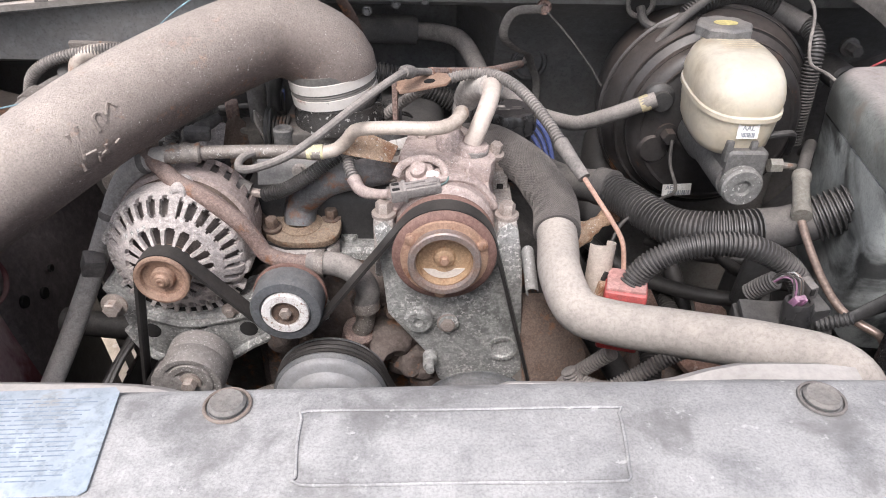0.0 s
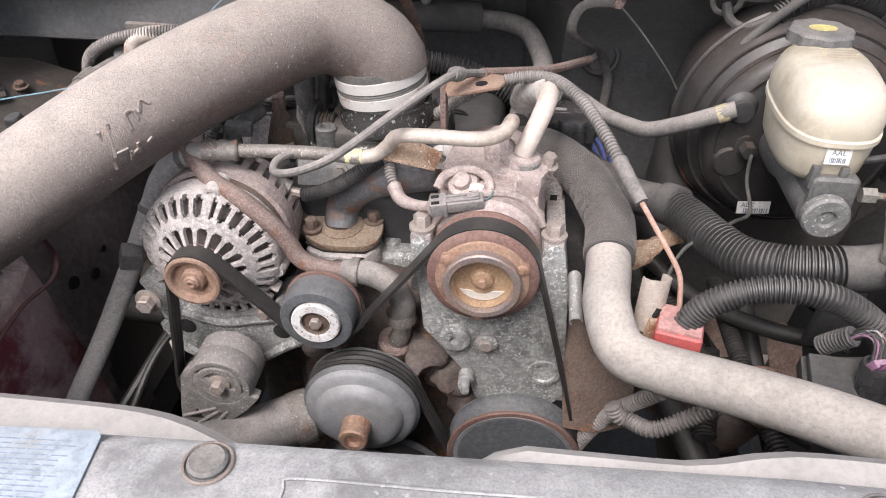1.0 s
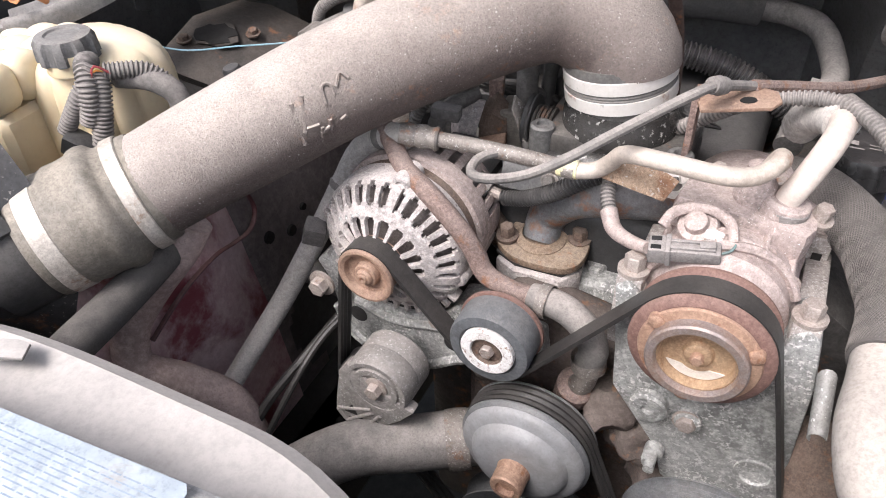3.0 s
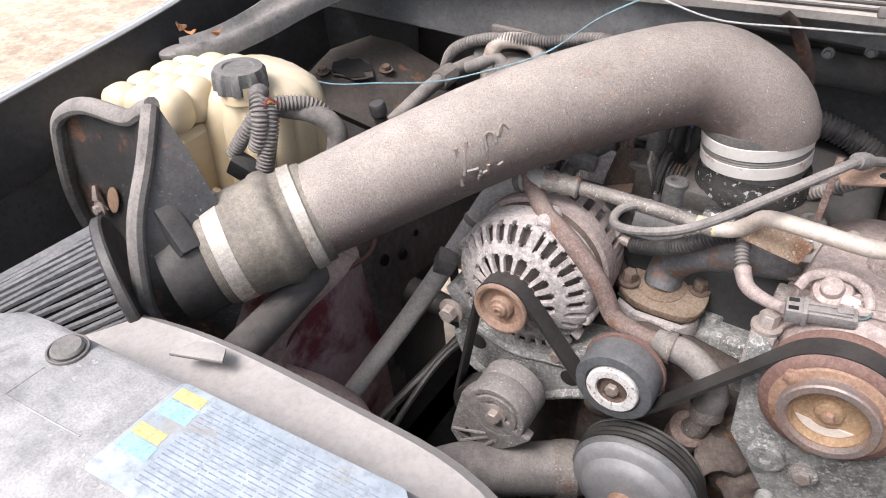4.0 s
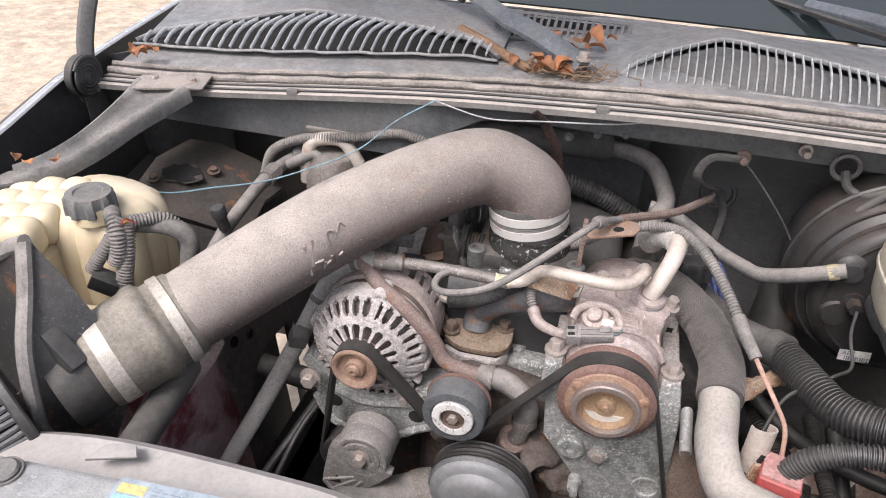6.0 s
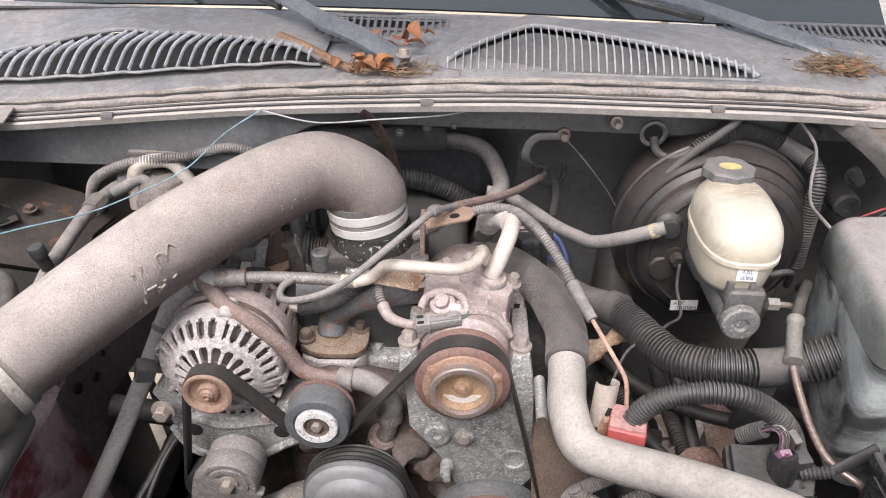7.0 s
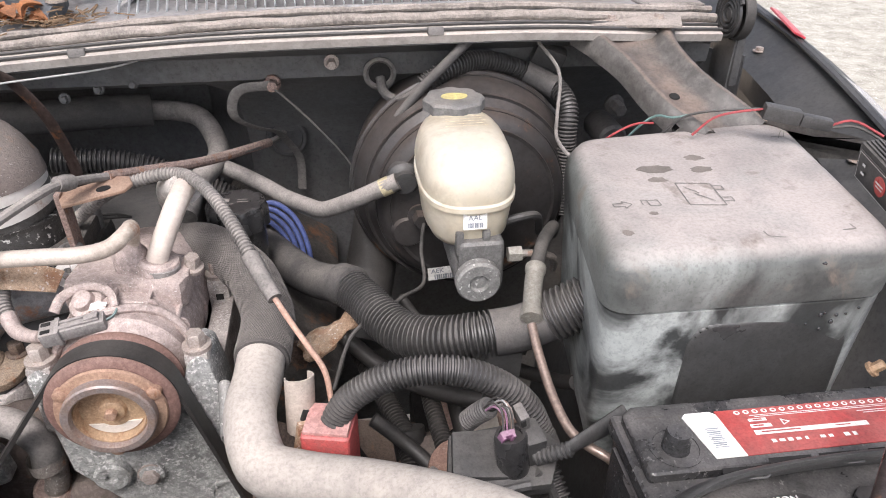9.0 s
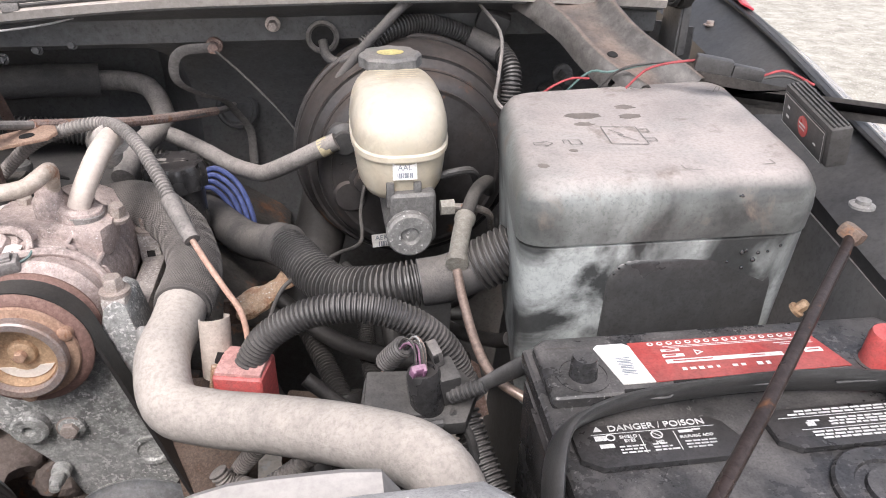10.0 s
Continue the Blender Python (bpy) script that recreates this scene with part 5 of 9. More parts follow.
part("cup", lathe([(0.0148, -0.002), (0.0148, 0.0035), (0.0135, -0.0), (0, -0.0)], im, 32), "rust", hub, "rusty cup")
part("bolt", hexbolt(im @ pose(0, 0, -0.004), 0.0068, 0.010), "bolt", idler, "bright bolt head")
part("back_flange", lathe([(0.036, -0.036), (0.042, -0.035), (0.042, -0.031), (0.036, -0.03)], im, 48), "clutch", idler)

water_pulley = thing("water_pump_pulley", (-0.127, 0.64, 0.88), "slate grey domed water pump pulley with a rusty hub", "pulley")
wm = front(-0.127, 0.642, 0.946)
part("rim", lathe(groove(0.0655, 0.028, 0) + [(0.0675, 0.001), (0.0655, 0.004)], wm, 64), "idler", water_pulley)
part("dome", lathe([(0.0655, 0.002), (0.0645, 0.007), (0.061, 0.0105), (0.055, 0.012), (0.0515, 0.0135), (0.049, 0.018), (0.0455, 0.0225), (0.040, 0.0245), (0.028, 0.0262), (0.018, 0.027), (0, 0.027)], wm, 64), "pulley_paint", water_pulley, "worn slate paint dome")
part("hub", lathe([(0.0175, 0.026), (0.0165, 0.032), (0.0165, 0.048), (0.015, 0.050), (0.010, 0.050), (0.009, 0.044), (0, 0.044)], wm, 36), "clutch_ring", water_pulley, "rusty orange threaded hub")
part("pump_body", rbox((0.20, 0.06, 0.13), pose(-0.10, 0.745, 1.0, 0, 10), 0.03, seg=4), "iron_scale", water_pulley, "scaly brown pump casting")
for x, z, r in ((-0.05, 0.97, 0.028), (-0.03, 1.0, 0.022), (-0.17, 1.01, 0.02), (-0.01, 0.965, 0.02)):
    part("pump_lug", lathe([(r, -0.03), (r, 0.012), (r * 0.7, 0.02), (0, 0.021)], front(x, 0.715, z), 14), "iron_scale", water_pulley)

steering_pulley = thing("power_steering_pulley", (0.052, 0.66, 0.79), "dark ribbed power steering pulley with a rusty rim", "pulley")
sm = front(0.052, 0.642, 0.882)
part("rim", lathe(groove(0.0755, 0.03, 0), sm, 64), "idler", steering_pulley, "dark ribbed rim")
part("rim_edge", lathe([(0.0785, -0.003), (0.0795, 0.0), (0.0785, 0.002), (0.0735, 0.002)], sm, 64, cap=False), "clutch", steering_pulley, "thin rusty front edge")
part("face", lathe([(0.0735, -0.004), (0.071, 0.0015), (0.060, -0.002), (0.03, -0.008), (0.018, -0.004), (0.014, 0.002), (0, 0.002)], sm, 48), "pulley_paint", steering_pulley)
part("pump_body", lathe([(0.05, -0.12), (0.055, -0.05), (0.05, -0.03), (0, -0.03)], sm, 28), "iron", steering_pulley)
crank_pulley = thing("crankshaft_pulley", (-0.115, 0.66, 0.67), "grimy dark crankshaft damper pulley", "pulley")
part("rim", lathe(groove(0.0895, 0.034, 0) + [(0.08, -0.004), (0.06, -0.012), (0.03, -0.01), (0, -0.01)], front(-0.115, 0.644, 0.765), 64), "idler", crank_pulley)

# ---- air conditioning compressor on its bracket ----
CX, CZ = 0.006, 1.149
comp = thing("air_conditioning_compressor", (CX, 0.76, CZ - 0.07), "pink-dusted aluminium compressor with a rusty clutch", "compressor")
cm = front(CX, 0.646, CZ)
clutch = part("clutch_pulley", lathe(groove(0.0525, 0.034, 0) + [(0.0535, 0.0015), (0.051, 0.003), (0.0465, 0.004), (0.045, 0.002), (0.038, 0.002)], cm, 64), "clutch", comp, "rust-red ribbed clutch pulley")
part("clutch_plate", lathe([(0.0455, 0.003), (0.0465, 0.0045), (0.0455, 0.007), (0.0385, 0.008), (0.037, 0.006)], cm, 64, cap=False), "clutch_ring", clutch, "tan rusty clutch plate")
part("clutch_rim", lathe([(0.0385, 0.005), (0.0385, 0.016), (0.037, 0.0175), (0.0315, 0.0175), (0.0305, 0.015), (0.0295, 0.006), (0.0285, 0.004)], cm, 64, cap=False), "clutch_steel", clutch, "dark steel ring")
part("hub_disc", lathe([(0.0302, 0.012), (0.0288, 0.0125), (0.0272, 0.003), (0.012, 0.002), (0.0105, 0.006), (0.009, 0.007), (0, 0.007)], cm, 56, cap=False), "brass", clutch, "brassy rusty hub recess")
bm = bmesh.new()
arc = [(0.026 * math.cos(radians(a)), 0.026 * math.sin(radians(a))) for a in range(212, 330, 9)] + [(0.0145 * math.cos(radians(a)), 0.0145 * math.sin(radians(a)) - 0.004) for a in range(318, 222, -9)]
slab(arc, 0.0012, cm @ pose(0, 0, 0.0032), 0.0, bm)
part("hub_window", bm, "bright", clutch, "bright cut-out in the hub")
part("bolt", hexbolt(cm @ pose(0, 0, 0.0068), 0.0052, 0.006, washer=False), "clutch_ring", clutch)
for a in (25, 145, 265):
    part("rivet_lug", lathe([(0.0065, 0.003), (0.0065, 0.009), (0.004, 0.0105), (0, 0.0105)], cm @ pose(0.0425 * math.cos(radians(a)), 0.0425 * math.sin(radians(a)), 0), 16), "clutch_ring", clutch)
part("body", lathe([(0.045, -0.23), (0.056, -0.22), (0.059, -0.20), (0.059, -0.15), (0.061, -0.148), (0.061, -0.140), (0.059, -0.138), (0.059, -0.082), (0.062, -0.080), (0.062, -0.072), (0.057, -0.066), (0.057, -0.052), (0.048, -0.040), (0.04, -0.038), (0, -0.036)], cm, 56), "alu_pink", comp, "pink-dusted finned cylinder body")
for a in (38, 66, 94, 118, 146):
    part("body_rib", rbox((0.004, 0.10, 0.008), pose(CX + 0.060 * math.cos(radians(a)), 0.765, CZ + 0.060 * math.sin(radians(a)), 0, 90 - a), 0.0015), "alu_pink", comp)
part("port_block", slab([(-0.062, -0.028), (0.044, -0.03), (0.050, -0.012), (0.048, 0.026), (-0.02, 0.040), (-0.054, 0.036)], 0.034, pose(0.013, 0.765, 1.183, 0, 5), 0.009), "alu_pink", comp)
part("port", lathe([(0.023, -0.012), (0.021, 0.004), (0.0195, 0.006), (0.0195, 0.018), (0.0185, 0.020), (0.012, 0.021), (0, 0.021)], pose(0.034, 0.764, 1.205, 2, 10), 32), "alu_pink", comp)
part("port_collar", lathe([(0.0192, 0.006), (0.0204, 0.007), (0.0204, 0.0165), (0.0192, 0.0178)], pose(0.034, 0.764, 1.205, 2, 10), 32, cap=False), "cast_grey", comp, "grey-brown collar round the pipe")
part("port", lathe([(0.016, 0), (0.016, 0.018), (0.012, 0.024), (0.0105, 0.034), (0, 0.034)], pose(0.012, 0.765, 1.215), 24), "alu_pink", comp)
for x, y, z in ((0.064, 0.772, 1.206), (-0.022, 0.79, 1.212), (0.030, 0.800, 1.205)):
    part("port_bolt", hexbolt(pose(x, y, z, 10, 10), 0.0075, 0.016), "bolt", comp)
part("pressure_switch", lathe([(0.017, 0), (0.017, 0.008), (0.015, 0.011), (0.010, 0.012), (0.009, 0.018), (0.006, 0.020), (0, 0.020)], pose(-0.020, 0.728, 1.200, 30, -14), 28), "alu_pink", comp, "dusty round pressure switch")
PL = pose(-0.024, 0.692, 1.2035, 10, -7, 8)
cn = part("connector", rbox((0.044, 0.015, 0.012), PL @ pose(0.004, 0, 0), 0.0025), "conn_dust", comp, "dusty grey wiring connector")
part("connector_rib", rbox((0.036, 0.004, 0.003), PL @ pose(0.004, -0.003, 0.0065), 0.001), "conn_dust", cn)
part("connector_rib", rbox((0.036, 0.003, 0.0025), PL @ pose(0.004, 0.004, 0.0065), 0.001), "conn_dust", cn)
part("connector_head", rbox((0.014, 0.018, 0.015), PL @ pose(-0.021, 0, 0.0), 0.002), "conn_dust", cn)
part("connector_head", rbox((0.004, 0.020, 0.0165), PL @ pose(-0.013, 0, 0.0), 0.001), "conn_dust", cn)
part("connector_latch", rbox((0.012, 0.007, 0.0025), PL @ pose(0.016, 0, 0.0085, 0, -6), 0.0008), "conn_dust", cn)
part("sensor_wire", sweep([PL @ Vector((0.026, 0, 0)), PL @ Vector((0.033, 0.003, 0.001)), PL @ Vector((0.036, 0.008, 0.003))], 0.0012, 0.003, 6), "wire_green", cn, "thin green wire")
part("connector_tail", sweep([PL @ Vector((0.034, 0.010, 0.002)), PL @ Vector((0.032, 0.024, 0.007)), PL @ Vector((0.020, 0.036, 0.010)), PL @ Vector((0.004, 0.040, 0.009)), PL @ Vector((-0.012, 0.036, 0.006)), PL @ Vector((-0.020, 0.026, 0.0))], 0.0046, 0.003, 10, squash=0.7), "alu_pink", cn, "dusty sleeved wire curled round the switch")
# slots as black slips, depth shade in the colour
for k in (0, 1):
    part("head_slot", rbox((0.008, 0.004, 0.0012), PL @ pose(-0.022, -0.0045 + 0.009 * k, 0.0076), 0.0004), "under", cn)
part("retaining_clip", loft([[(-0.014, 0.712 - 0.010 * k, 1.214 - 0.002 * k * k), (-0.007, 0.712 - 0.010 * k, 1.216 - 0.002 * k * k), (0.0, 0.712 - 0.010 * k, 1.214 - 0.002 * k * k)] for k in (0, 1)], thick=0.002), "idler_hub", comp, "chalky white retaining clip")
for a in (28, 62, 96, 128, 156):
    part("case_bolt", hexbolt(pose(CX + 0.0575 * math.cos(radians(a)), 0.722, CZ + 0.0575 * math.sin(radians(a)), 90), 0.005, 0.012), "alu_pink", comp)
part("case_ridge", sweep([(CX + 0.0605 * math.cos(radians(a)), 0.705 + 0.010 * math.sin(radians(a * 2)), CZ + 0.0605 * math.sin(radians(a))) for a in range(20, 165, 12)], 0.0042, 0.006, 8), "alu_pink", comp, "cast case ridge")

cbr = thing("compressor_bracket", (0.02, 0.69, 0.93), "white-speckled cast aluminium compressor bracket with bolts", "bracket")
co = [(-0.070, 1.165), (-0.060, 1.172), (-0.050, 1.165), (-0.044, 1.14), (0.058, 1.14), (0.066, 1.165), (0.076, 1.172), (0.086, 1.165), (0.094, 1.12), (0.100, 1.02), (0.104, 0.962), (0.092, 0.945), (0.030, 0.94), (0.002, 0.945), (-0.010, 0.985), (-0.036, 1.020), (-0.058, 1.05), (-0.062, 1.10)]
part("casting", slab(co, 0.05, pose(0, 0.722, 0, 90), 0.004), "alu_dark", cbr)
for x, z, r, h in ((-0.022, 1.045, 0.017, 0.010), (0.013, 1.040, 0.012, 0.006), (-0.010, 0.985, 0.007, 0.02)):
    b = part("boss", lathe([(r, 0), (r, h * 0.8), (r * 0.85, h), (r * 0.35, h), (r * 0.3, h * 0.6), (0, h * 0.6)], front(x, 0.671, z), 28), "alu_dark", cbr)
part("bolt", hexbolt(front(0.012, 0.668, 1.040), 0.0085, 0.008), "bolt", cbr)
part("stud", lathe([(0.009, 0), (0.009, 0.008), (0.005, 0.009), (0.005, 0.028), (0, 0.029)], front(-0.008, 0.670, 0.988), 12), "alu_dark", cbr)
part("pocket", lathe([(0.018, 0), (0.018, 0.003), (0.0135, 0.003), (0.0125, 0.0005), (0.008, 0.0005), (0, 0.0005)], front(0.078, 0.6705, 1.0), 28), "alu_dark", cbr)
for x, y, z in ((-0.060, 0.690, 1.178), (0.074, 0.690, 1.178), (0.076, 0.824, 1.170), (-0.045, 0.800, 1.19)):
    t = part("post", rbox((0.022, 0.026, 0.075), pose(x, y, z - 0.043), 0.004), "alu_bracket", cbr)
    # slot's shaded depth painted as a black slip
    part("post_slot", rbox((0.008, 0.002, 0.034), pose(x + 0.001, y - 0.0130, z - 0.040), 0.0005), "under", t)
    part("bolt", hexbolt(pose(x, y, z - 0.006), 0.0088, 0.017), "bolt", cbr)
part("side_rail", rbox((0.022, 0.145, 0.05), pose(0.080, 0.755, 1.115), 0.004), "alu_bracket", cbr)
part("side_rail", rbox((0.018, 0.10, 0.05), pose(-0.055, 0.73, 1.135), 0.004), "alu_bracket", cbr)

# ---- intake tube, filter and heat shield ----
TUBE = [(-0.494, 0.575, 1.195), (-0.42, 0.650, 1.236), (-0.34, 0.728, 1.277), (-0.25, 0.797, 1.311), (-0.190, 0.838, 1.322), (-0.145, 0.848, 1.305), (-0.126, 0.848, 1.288), (-0.123, 0.848, 1.276)]
intake = thing("intake_tube", (-0.123, 0.848, 1.20), "dusty wrinkle-finish intake tube with clamps, from filter to throttle", "intake tube")
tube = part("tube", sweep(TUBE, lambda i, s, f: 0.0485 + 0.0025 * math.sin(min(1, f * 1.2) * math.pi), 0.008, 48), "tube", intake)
axis = (Vector((-0.542, 0.513, 1.175)) - Vector((-0.494, 0.575, 1.195))).normalized()


em = at_axis((-0.494, 0.575, 1.195), axis)
part("coupler", lathe([(0.0515, -0.022), (0.0525, -0.018), (0.0525, 0.008), (0.0545, 0.011), (0.0590, 0.015), (0.0605, 0.021), (0.0598, 0.027), (0.0572, 0.031), (0.0565, 0.040), (0.0568, 0.052), (0.0550, 0.058), (0.0545, 0.086), (0.053, 0.090), (0.048, 0.090)], em, 48), "silicone_end", intake, "dusty grey-green silicone coupler")
for h in (-0.006, 0.072):
    c = part("hose_clamp", lathe([(0.0535, h - 0.007), (0.0550, h - 0.006), (0.0550, h + 0.006), (0.0535, h + 0.007)] if h < 0 else [(0.0542, h - 0.009), (0.0556, h - 0.008), (0.0556, h + 0.008), (0.0542, h + 0.009)], em, 48, cap=False), "clamp", intake, "dull steel band clamp")
    part("worm_screw", rbox((0.022, 0.010, 0.011), em @ pose(0, 0, 0, 0, 0, 250) @ pose(0.059, 0, h, 0, 0, 90), 0.002), "clamp", c)
part("neck", lathe([(0.046, 0.085), (0.052, 0.095), (0.053, 0.13), (0.0, 0.135)], em, 40), "rubber", intake)
tm = pose(-0.125, 0.850, 1.244, 2, -8) @ Matrix.Diagonal((0.965, 0.965, 0.95, 1))
part("coupler", lathe([(0.049, -0.010), (0.0510, -0.006), (0.0525, -0.002), (0.0525, 0.016), (0.0535, 0.0175), (0.0525, 0.019), (0.0535, 0.0205), (0.0525, 0.022), (0.053, 0.038), (0.0515, 0.045), (0.049, 0.045)], tm, 48), "collar", intake, "dusty grey rubber collar")
for h in (0.010, 0.030):
    part("hose_clamp", lathe([(0.0530, h - 0.0065), (0.0542, h - 0.006), (0.0542, h + 0.006), (0.0530, h + 0.0065)], tm, 48, cap=False), "clamp_bright", intake, "dull steel band clamp")
# raised emblem on the tube, as plain strokes
n = Vector((0.15, -0.80, 0.58)).normalized()
u = Vector((0.72, 0.62, 0.33))
u = (u - n * u.dot(n)).normalized()
w = n.cross(u)
def on_tube(a, b):
    return Vector((-0.337, 0.678, 1.268)) + u * a + w * b
def ctr(p):
    best = min(smooth_line(TUBE, 0.004), key=lambda q: (q - p).length)
    return best + (p - best).normalized() * 0.0516
for stroke in ([(-0.034, -0.012), (-0.030, 0.018)], [(-0.028, 0.0), (-0.016, 0.019)], [(-0.026, 0.002), (-0.014, -0.002)], [(0.0, 0.008), (0.002, 0.018), (0.010, 0.017), (0.010, 0.010)],
               [(0.014, 0.014), (0.022, 0.020), (0.028, 0.014)], [(-0.016, -0.020), (-0.013, -0.006)], [(-0.006, -0.018), (-0.003, -0.004)], [(-0.016, -0.012), (-0.003, -0.012)], [(0.006, -0.014), (0.012, -0.012)]):
    part("emblem_stroke", sweep([ctr(on_tube(a, b)) for a, b in stroke], 0.0019, 0.003, 6), "tube", tube)

throttle = part("throttle_body", slab([(-0.062, -0.05), (0.062, -0.05), (0.07, -0.04), (0.07, 0.045), (-0.07, 0.045), (-0.07, -0.04)], 0.022, pose(-0.12, 0.85, 1.176), 0.004), "iron", engine, "grimy wet black throttle body below the intake tube")
part("bore", lathe([(0.055, 0), (0.055, 0.014), (0.052, 0.020), (0.052, 0.028), (0, 0.028)], pose(-0.122, 0.849, 1.196), 40), "cast_wet", throttle)
part("throttle_cam", lathe([(0.026, -0.004), (0.027, -0.003), (0.024, 0), (0.027, 0.003), (0.026, 0.004), (0, 0.004)], pose(-0.206, 0.835, 1.188, 0, 90), 30), "plastic", throttle, "black throttle cam")
for k in range(5):
    part("spring_coil", lathe([(0.0185, -0.0015), (0.0205, 0), (0.0185, 0.0015)], pose(-0.200 + 0.0042 * k, 0.832, 1.186, 0, 90), 28), "iron", throttle)
part("cam_lever", slab([(-0.006, -0.03), (0.008, -0.03), (0.010, 0.016), (0.0, 0.030), (-0.010, 0.020)], 0.003, pose(-0.212, 0.820, 1.190, 70, 0, 80), 0.001), "ac_steel", throttle, "steel lever")
for x, y in ((-0.185, 0.805), (-0.055, 0.805), (-0.06, 0.89)):
    part("ear", lathe([(0.012, 0), (0.012, 0.024), (0.010, 0.026), (0.006, 0.026), (0.005, 0.022), (0, 0.022)], pose(x, y, 1.178), 18), "cast", throttle)
part("idle_valve", lathe([(0.013, 0), (0.013, 0.03), (0.010, 0.034), (0.010, 0.055), (0, 0.055)], pose(-0.150, 0.798, 1.176, 0, 90), 20), "cast_wet", throttle, "wet black idle valve")
part("sensor", rbox((0.034, 0.022, 0.022), pose(-0.085, 0.792, 1.176, 6, 0, 12), 0.004), "cast_wet", throttle)
part("front_ledge", rbox((0.13, 0.012, 0.022), pose(-0.125, 0.800, 1.168, 20), 0.004), "cast_wet", throttle, "wet grimy ledge")
part("lower_bracket", slab([(-0.065, -0.016), (0.03, -0.016), (0.05, -0.006), (0.045, 0.012), (-0.02, 0.016), (-0.065, 0.014)], 0.004, pose(-0.150, 0.784, 1.158, 62, 0, 2), 0.001), "cast", throttle)
part("bracket_bolt", hexbolt(pose(-0.165, 0.779, 1.160, 62), 0.006, 0.010), "ac_steel", throttle)
part("lower_neck", rbox((0.14, 0.11, 0.05), pose(-0.12, 0.885, 1.145), 0.015), "iron", throttle)
throttle.location = (0, 0, 0.018)
eye = thing("cable_eye_bracket", (-0.04, 0.79, 1.18), "shiny pale steel bracket with a round hole beside the throttle", "bracket")
part("eye", lathe([(0.0065, 0), (0.013, 0), (0.013, 0.005), (0.0065, 0.005), (0.0065, 0)], pose(-0.052, 0.778, 1.206, 60, 0, 15), 24, cap=False), "bright", eye)
part("tongue", rbox((0.022, 0.012, 0.005), pose(-0.040, 0.784, 1.214, 60, 0, 35), 0.001), "bright", eye)
part("leg", rbox((0.016, 0.004, 0.04), pose(-0.050, 0.785, 1.185, -20), 0.001), "ac_steel", eye)

filt = thing("air_filter", (-0.60, 0.44, 1.05), "grey pleated cone air filter beside the radiator cover", "air filter")
fm = at_axis((-0.597, 0.443, 1.150), (-0.50, -0.84, -0.19))
# black cone supplies the shade in the grooves between pleats
part("core", lathe([(0.0690, -0.002), (0.0680, 0.02), (0.0505, 0.18)], fm, 40, cap=False), "under", filt, "near-black cone, painted shade between the pleats")
for k in range(60):
    a = 2 * math.pi * k / 60
    pts = []
    for j in range(7):
        h, b = 0.03 * j, a + 0.016 * math.sin(1.3 * j + 2.1 * k) * (0 < j < 6)
        pts.append(fm @ (Vector((math.cos(b), math.sin(b), 0)) * (0.0715 - 0.1 * h) + Vector((0, 0, h))))
    part("pleat", sweep(pts, lambda i, s, f: 0.0034 - 0.0008 * f, 0.02, 6), "filter", filt)
part("base_ring", lathe([(0.050, -0.006), (0.077, -0.006), (0.079, -0.004), (0.079, 0.003), (0.077, 0.005), (0.07, 0.005)], fm, 48), "loom", filt, "black rubber flange")
part("end_cap", lathe([(0.056, 0.178), (0.062, 0.180), (0.062, 0.192), (0.056, 0.196), (0, 0.196)], fm, 40), "rubber", filt)

shield = thing("heat_shield", (-0.66, 0.52, 1.0), "black steel heat shield with a rubber edge trim and rust patches", "heat shield")
bm = loft([[(-0.602, 0.518, 1.31), (-0.65, 0.528, 1.284), (-0.715, 0.528, 1.283), (-0.77, 0.526, 1.265)], [(-0.60, 0.51, 1.22), (-0.66, 0.53, 1.20), (-0.72, 0.53, 1.19), (-0.79, 0.528, 1.17)], [(-0.60, 0.50, 1.05), (-0.66, 0.53, 1.04), (-0.72, 0.53, 1.03), (-0.79, 0.528, 1.03)]], thick=0.002)
part("side_panel", bm, "shield_rust", shield)
edge = [(-0.606, 0.520, 1.311), (-0.585, 0.486, 1.277), (-0.568, 0.450, 1.238), (-0.558, 0.432, 1.190), (-0.565, 0.436, 1.134), (-0.572, 0.470, 1.068), (-0.575, 0.50, 1.01)]
right = [(-0.598, 0.524, 1.310), (-0.566, 0.520, 1.278), (-0.538, 0.516, 1.240), (-0.512, 0.510, 1.195), (-0.505, 0.502, 1.145), (-0.525, 0.486, 1.085), (-0.55, 0.48, 1.03)]
bm = loft([[Vector(e).lerp(Vector(r), k / 6) for e, r in zip(edge, right)] for k in range(7)], thick=0.002)
part("front_panel", bm, "shield_rust", shield, "black panel with rust bleeding from its screws")
part("edge_trim", sweep(edge, 0.0105, 0.01, 10, squash=0.8), "hose", shield, "grey rubber edge trim")
part("edge_trim", sweep([(-0.608, 0.523, 1.311), (-0.635, 0.528, 1.297), (-0.660, 0.527, 1.284), (-0.720, 0.523, 1.283), (-0.768, 0.521, 1.260), (-0.786, 0.520, 1.228), (-0.796, 0.517, 1.16), (-0.796, 0.524, 1.095), (-0.768, 0.524, 1.07)], 0.0095, 0.008, 10, squash=0.8), "hose", shield, "grey rubber edge trim")
SB = at_axis((-0.548, 0.474, 1.222), (-0.60, 0.10, 0.55))
sb = part("switch_box", rbox((0.021, 0.018, 0.048), SB, 0.003), "plastic", shield, "black switch box with a pale ribbed face")
part("ribbed_face", rbox((0.015, 0.0016, 0.030), SB @ pose(0, -0.0092, 0.006), 0.0006), "cast_grey", sb, "pale ribbed face")
